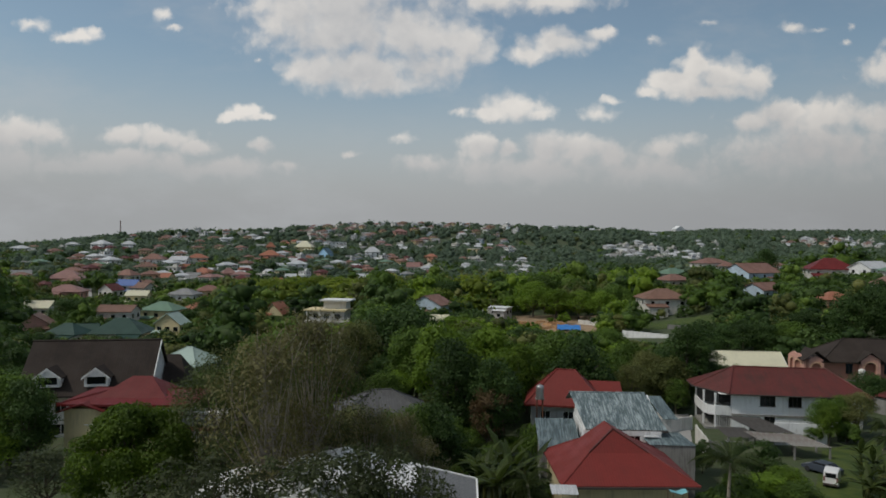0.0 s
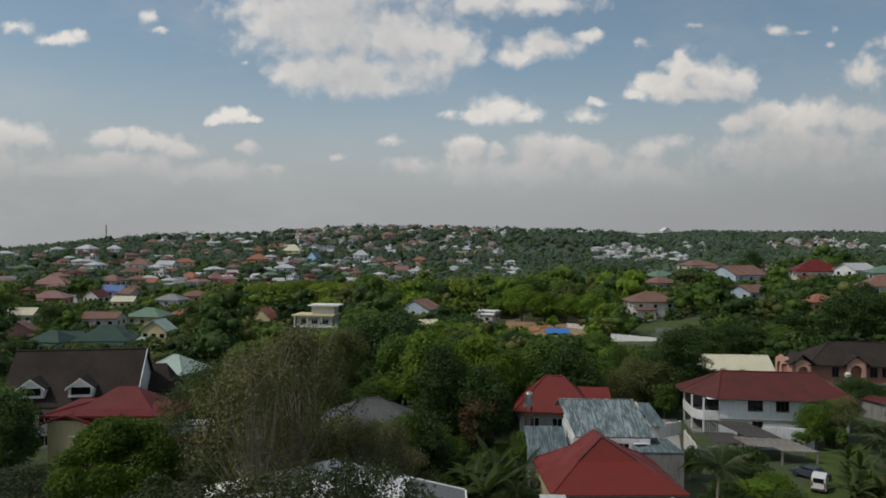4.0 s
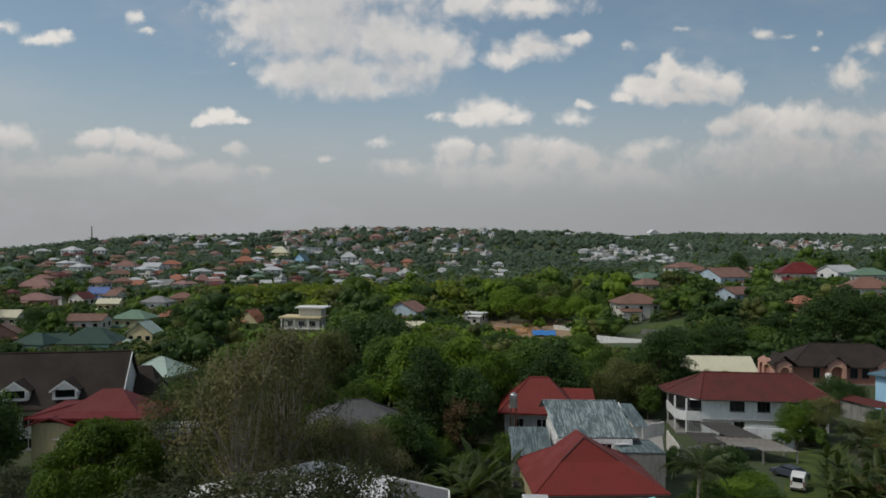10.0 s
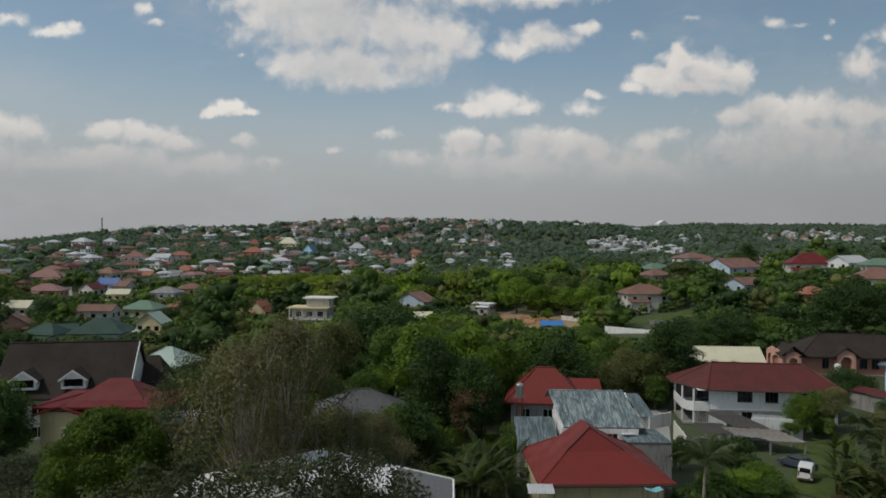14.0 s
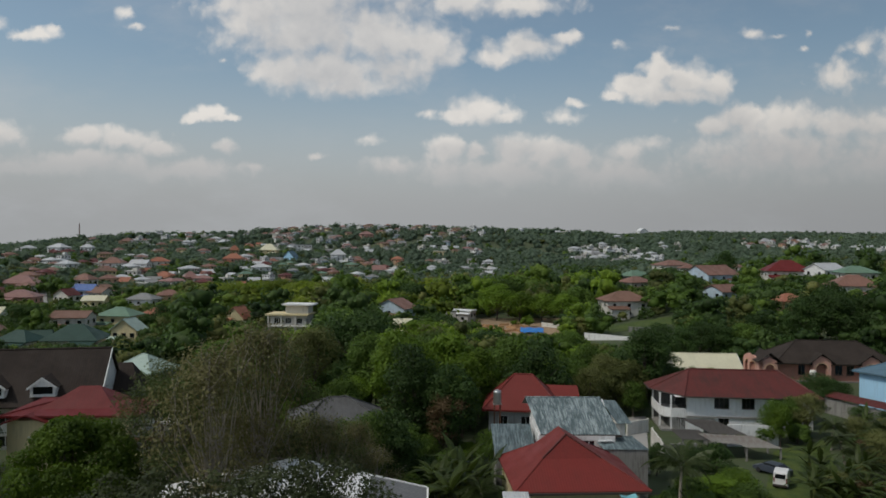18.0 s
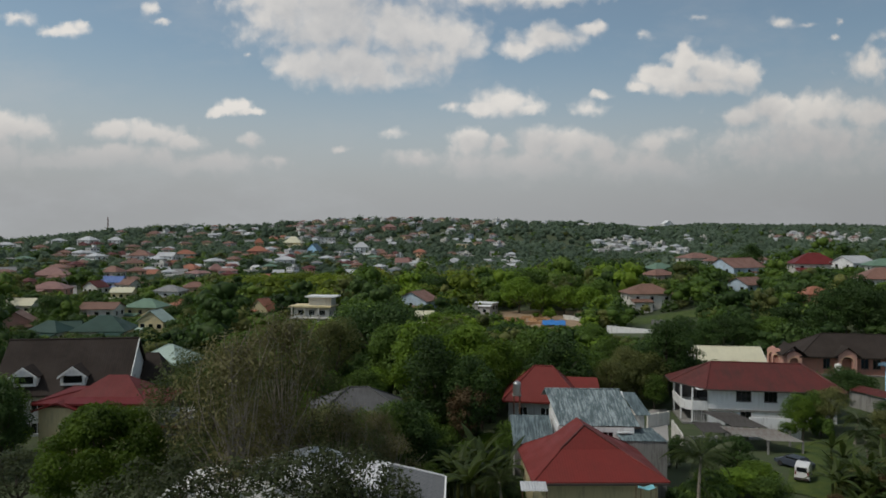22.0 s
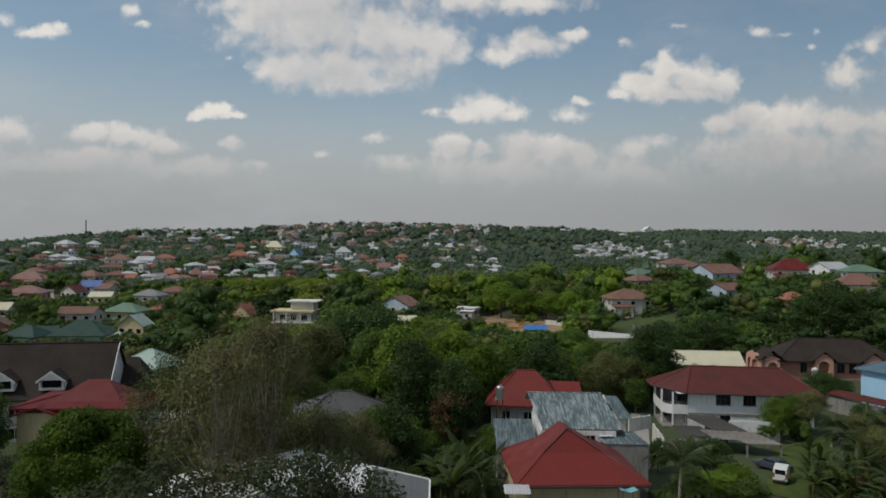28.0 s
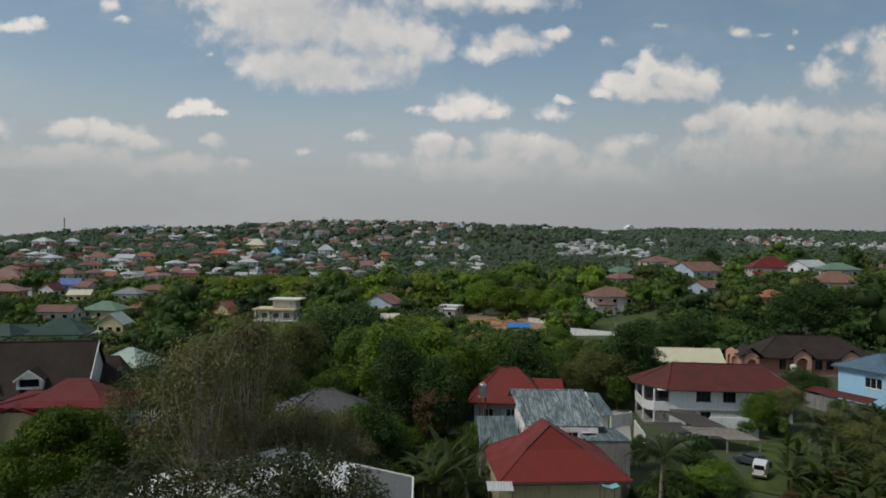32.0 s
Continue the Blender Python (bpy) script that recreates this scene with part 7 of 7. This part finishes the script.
def banana_model(seed, h=2.2):
    rng = np.random.default_rng(seed)
    t = thing("banana_plant", 0, 0, 0, 0, "banana plant with long ragged green leaves", "banana plant", "banana plants")
    part("stem", tubed((0, 0, -0.3), (0.1, 0, h), 0.16, 0.1, 8), "leaf_olive", t)
    for i in range(9):
        L = rng.uniform(1.6, 2.6)
        tilt = rng.uniform(0.5, 1.5)
        n = 9
        out = []
        for j in range(n):
            f0, f1 = j / n, (j + 1) / n
            for s in (-1, 1):
                def at(f, e):
                    wd = 0.27 * math.sin(math.pi * min(0.06 + 0.94 * f, 0.97)) * e
                    return np.array([L * f, s * wd, L * (0.55 * f - 0.75 * f * f * tilt) - wd * 0.25])
                tear = rng.uniform(0.6, 1.0)
                out.append([at(f0, 0), at(f1, 0), at(f1, tear), at(f0 + 0.01, rng.uniform(0.7, 1.0))])
        q = turned(np.array(out), i * 2.4 + rng.uniform(-0.3, 0.3), -rng.uniform(0.1, 0.9)) + np.array([0.1, 0, h])
        f = new("leaf", quads_mesh("leaf", q, "banana"))
        f.parent = t
    return t


BANANA = [store(banana_model(70 + i)) for i in range(3)]


def banana(x, y, s, k=0):
    FOOTPRINTS.append((x, y, 1.0))
    return copy_thing(BANANA[k % 3], pose(x, y, ground(x, y), 0, 0, rnd.uniform(0, 360)) @ Matrix.Scale(s, 4))


palm(24.21, 68.00, 6.0, 3, 4.4)
for n_, (px_, py_, ph_) in enumerate(((49.48, 84.00, 3.4), (49.03, 80.00, 3.0), (56.74, 88.00, 3.8), (52.37, 92.00, 3.0), (47.79, 76.00, 2.4))):
    palm(px_, py_, ph_, 90 + n_, 2.6, "young palm with brownish drooping fronds in a grove")
plant("bush", 24.82, 70.00, 1.0)
plant("bush_dark", 23.64, 70.00, 1.0)
plant("bush", 26.45, 72.00, 1.2)
palm(32.89, 58.00, 3.2, 4, 3.0, "short palm with drooping brown-green fronds")
palm(21.53, 62.00, 2.4, 5, 2.8, "short palm with drooping brown-green fronds")
palm(5.20, 64.00, 5.0, 6, 3.0, "short palm beside a red-roofed bungalow")
grove = random.Random(31)
for i, (bx_, by_) in enumerate(((1.09, 70.00), (1.92, 68.00), (2.98, 71.00), (3.72, 69.00), (4.79, 70.00), (0.44, 73.00), (5.91, 72.00), (2.28, 66.00), (3.97, 66.00), (3.41, 74.00))):
    banana(bx_, by_, grove.uniform(1.5, 1.95), i)
for i, (bx_, by_) in enumerate(((25.04, 63.00), (27.48, 64.00), (28.31, 63.00), (30.03, 64.00), (24.76, 66.00))):
    banana(bx_, by_, grove.uniform(0.9, 1.2), i)
for i in range(96):
    by_ = grove.uniform(62, 97)
    bx_ = by_ * grove.uniform(0.6 if by_ > 72 else 0.54, 0.74)
    if i % 3:
        banana(bx_, by_, grove.uniform(0.9, 1.4), i)
    else:
        plant(grove.choice(["bush_dark", "dry", "olive"]), bx_, by_, grove.uniform(0.3, 0.6))
for i in range(14):
    by_ = grove.uniform(68, 84)
    banana(by_ * grove.uniform(0.535, 0.60), by_, grove.uniform(1.0, 1.4), i)
for bx_, by_, s in ((37.00, 62.00, 0.9), (37.29, 66.00, 0.8), (41.49, 66.00, 1.0), (46.24, 70.00, 1.1), (30.91, 58.00, 0.7), (-0.66, 64.00, 0.9), (-2.79, 66.00, 0.9), (6.11, 68.00, 0.9), (7.42, 70.00, 1.0), (5.41, 73.00, 1.1), (7.06, 72.00, 0.9), (-1.87, 72.00, 1.2), (-0.14, 78.00, 1.2), (2.42, 80.00, 1.3)):
    plant("bush" if rnd.random() < 0.5 else "bush_dark", bx_, by_, s)

# large single trees farther off
for kind, x_, y_, s_, z_ in ((2, 23.67, 258.00, 1.5, 1.5), (2, 31.16, 252.00, 1.4, 1.25), (1, 29.09, 270.00, 1.6, 1.6), (2, 38.89, 250.00, 1.5, 1.2), (2, 45.51, 248.00, 1.4, 1.2), (1, 52.49, 255.00, 1.4, 1.3), (1, 42.80, 275.00, 1.6, 1.45),
                              (5, -55.19, 300.00, 1.7, 1.5), (5, -67.38, 312.00, 1.6, 1.5), (5, -81.61, 300.00, 1.5, 1.4), (5, -95.19, 305.00, 1.4, 1.3), (5, -35.58, 318.00, 1.6, 1.5), (5, -48.61, 320.00, 1.6, 1.4), (6, -71.93, 290.00, 1.3, 1.1), (6, -21.59, 300.00, 1.5, 1.2),
                              (0, -4.65, 290.00, 1.6, 1.3), (4, 2.39, 300.00, 1.5, 1.4), (0, 12.95, 295.00, 1.6, 1.4), (4, -11.99, 300.00, 1.5, 1.3), (0, 73.54, 335.00, 2.0, 1.6), (0, 138.92, 335.00, 1.7, 1.5),
                              (0, 82.44, 158.00, 1.15, 1.3), (4, 89.04, 162.00, 1.2, 1.45), (0, 90.08, 156.00, 1.2, 1.3), (4, 97.10, 160.00, 1.2, 1.3), (0, 100.66, 158.00, 1.2, 1.3), (0, 97.28, 172.00, 1.3, 1.45), (0, 106.38, 160.00, 1.2, 1.3),
                              (0, 54.94, 156.00, 1.0, 0.9), (4, 60.94, 160.00, 0.9, 0.95), (0, 64.84, 158.00, 1.0, 0.9), (1, 70.75, 160.00, 1.0, 0.85), (0, 76.91, 165.00, 1.1, 1.0), (4, -118.37, 205.00, 0.95, 1.0), (0, -113.43, 205.00, 0.9, 1.0), (0, -75.66, 200.00, 1.1, 1.15), (1, -69.12, 196.00, 1.1, 1.1), (1, -61.68, 190.00, 1.2, 1.2), (0, -78.16, 195.00, 0.8, 0.9),
                              (6, -25.91, 190.00, 1.2, 1.1), (0, -19.62, 188.00, 1.1, 1.05), (1, -14.47, 180.00, 1.1, 0.9), (2, -0.08, 180.00, 1.1, 0.95), (2, -3.79, 186.00, 1.1, 0.95), (0, 12.14, 170.00, 1.0, 0.8), (0, 16.02, 168.00, 1.0, 0.8), (2, 8.86, 160.00, 1.0, 0.8), (1, 33.86, 170.00, 0.8, 0.8)):
    plant(kind, x_, y_, s_, None, CLOSE, z_)
    FOOTPRINTS[-1] = (x_, y_, 4.2 * s_)

# ---- trees among the houses
FEET = [f for f in FOOTPRINTS if math.hypot(f[0], f[1]) < 400]
NEAR_SIGHTS = [c for c in SIGHT_LINES if c[2] < 460]


# also refuses trees that would hide a house from the camera
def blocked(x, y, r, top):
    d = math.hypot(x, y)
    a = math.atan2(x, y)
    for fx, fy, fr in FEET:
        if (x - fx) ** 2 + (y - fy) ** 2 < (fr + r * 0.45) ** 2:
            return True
    for ca, half, cd, slope in NEAR_SIGHTS:
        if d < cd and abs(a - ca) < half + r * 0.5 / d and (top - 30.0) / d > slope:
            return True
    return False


placed = []
trng = random.Random(9)
MID_H = (10.0, 9.5, 9.0, 9.5, 9.0, 7.5, 11.0)
MID_MAT = ("leaf_dark", "leaf_mid", "leaf_bright", "leaf_olive", "leaf_dark", "leaf_lime", "leaf_mid")
for tries in range(14000):
    a = radians(trng.uniform(-37, 37))
    d = math.sqrt(trng.uniform(86 ** 2, 360 ** 2))
    x, y = d * math.sin(a), d * math.cos(a)
    deg = math.degrees(a)
    # noise patches of brighter tree kinds stand in for patches of sun
    sunny = noise.noise((x * 0.02, y * 0.02, 5.0))
    k = trng.choice([0, 1, 1, 2, 3, 6]) if sunny > 0.08 else trng.choice([0, 0, 0, 1, 4, 4, 6, 3])
    if 235 < d and -16 < deg < 2 and trng.random() < 0.3:
        k = 5
    if 3 < deg < 14 and d > 225 and trng.random() < 0.45:
        k = 2
    if deg > 22 and d < 190:
        k = trng.choice([0, 4])
    elif deg > 15:
        k = trng.choice([0, 0, 4, 4, 1, 3])
    s = (0.55 + 0.75 * trng.random() ** 1.4 if tries > 900 else trng.uniform(1.0, 1.35)) * (1.0 if d < 130 else 1.25)
    tall = trng.uniform(0.8, 1.3)
    # shrink the tree until it hides no house from the camera
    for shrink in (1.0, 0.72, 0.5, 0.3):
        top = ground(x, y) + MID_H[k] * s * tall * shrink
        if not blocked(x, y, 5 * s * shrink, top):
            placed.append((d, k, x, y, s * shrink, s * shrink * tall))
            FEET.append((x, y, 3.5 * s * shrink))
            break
placed.sort()
woods = defaultdict(list)
wr = np.random.default_rng(77)


def crowns(name, sets, bulk, label):
    for mat, some in sets.items():
        quads = np.concatenate([q for q, _ in some])
        tones = np.concatenate([np.full(len(q), t) for q, t in some])
        ob = new(name, quads_mesh(name, quads, mat, tones))
        tagged(ob, label, "woods", kind="stuff")
    for mat, some in bulk.items():
        ob = new(name, solids_mesh(name, [q for q, _ in some], mat, [np.full(len(q), t) for q, t in some]))
        tagged(ob, label, "woods", kind="stuff")


bulk = defaultdict(list)
for i, (d, k, x, y, s, sz) in enumerate(placed):
    if i < 215:
        plant(k, x, y, s, None, CLOSE if d < 160 else MID, sz)
    else:
        at = np.array([x, y, ground(x, y) - 0.3])
        grow = np.array([s, s, sz])
        tone = wr.uniform(-0.5, 0.8)
        # past 250 m lighter leaves on many dark trees stand in for haze
        leaf = "leaf_mid" if k in (0, 4) and d > 250 and wr.random() < 0.55 else MID_MAT[k]
        c, q = dome(wr, 5.6, MID_H[k] - (2.5 if k == 5 else 0), 2.5 if k == 5 else 0.0, 12)
        woods[leaf].append((leaves(wr, c, q, 300 if d < 230 else 190, 0.72 if d < 230 else 0.95, shell=0.8, aspect=0.7, out=1.1, jitter=0.4) * grow + at, tone))
        bulk[leaf].append((solids(wr, c[:6], [v * 0.85 for v in q[:6]]) * grow + at, tone))
FOOTPRINTS += FEET
crowns("woods", woods, bulk, "crowded leafy tree crowns between the houses")

# ---- the far woods, crowns over the slopes
N = 34000
ang = np.radians(wr.uniform(-38, 38, N))
dist = np.where(wr.random(N) < 0.4, np.sqrt(wr.uniform(350 ** 2, 700 ** 2, N)), np.sqrt(wr.uniform(350 ** 2, 1520 ** 2, N)))
foot = np.array(FOOTPRINTS)
sight_a = np.array(SIGHT_LINES)
groups, bulk = defaultdict(list), defaultdict(list)
names = ("leaf_dark", "leaf_mid", "leaf_hazed", "leaf_olive")
taken = set()
for a, d in zip(ang, dist):
    if d > 1120 and a < radians(12):
        continue
    x, y = d * math.sin(a), d * math.cos(a)
    cell = 6.0 if d < 600 else 6.5 if d < 900 else 9.0
    spot = (round(x / cell), round(y / cell))
    if spot in taken or ((foot[:, 0] - x) ** 2 + (foot[:, 1] - y) ** 2 < (foot[:, 2] * 0.75 + 2.0) ** 2).any():
        continue
    taken.add(spot)
    r = wr.uniform(4.2, 6.6) * (1.0 if d < 800 else 1.25)
    h = r * wr.uniform(0.95, 1.3)
    g = ground(x, y)
    # crowns that would hide a house from the camera are lowered or dropped
    hid = (d < sight_a[:, 2]) & (np.abs(a - sight_a[:, 0]) < sight_a[:, 1] + r * 0.4 / d) & ((g + h - 30.0) / d > sight_a[:, 3])
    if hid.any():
        room = 30.0 + sight_a[hid, 3].min() * d - g
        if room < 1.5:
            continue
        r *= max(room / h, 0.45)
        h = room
    c, q = dome(wr, r, h, -0.8, 6)
    tone = noise.noise((x * 0.012, y * 0.012, 9.0)) * 0.6 + wr.uniform(-0.14, 0.14)
    # most far crowns take the leaf colour with haze in it
    hazed_share = 0.65 if d < 550 else 0.92
    mat = names[2] if wr.random() < hazed_share else names[int(wr.choice((0, 0, 1, 1, 3)))]
    at = np.array([x, y, g])
    near = d < 550
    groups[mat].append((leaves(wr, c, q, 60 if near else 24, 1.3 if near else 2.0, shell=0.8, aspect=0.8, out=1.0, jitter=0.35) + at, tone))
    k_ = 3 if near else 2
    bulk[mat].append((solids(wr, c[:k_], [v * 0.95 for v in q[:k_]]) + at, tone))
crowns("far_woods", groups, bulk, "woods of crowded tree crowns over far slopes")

# the models themselves are not part of the place
for t in SPARE + TYPES + FAR_TYPES:
    for o in (*t.children_recursive, t):
        bpy.data.objects.remove(o)
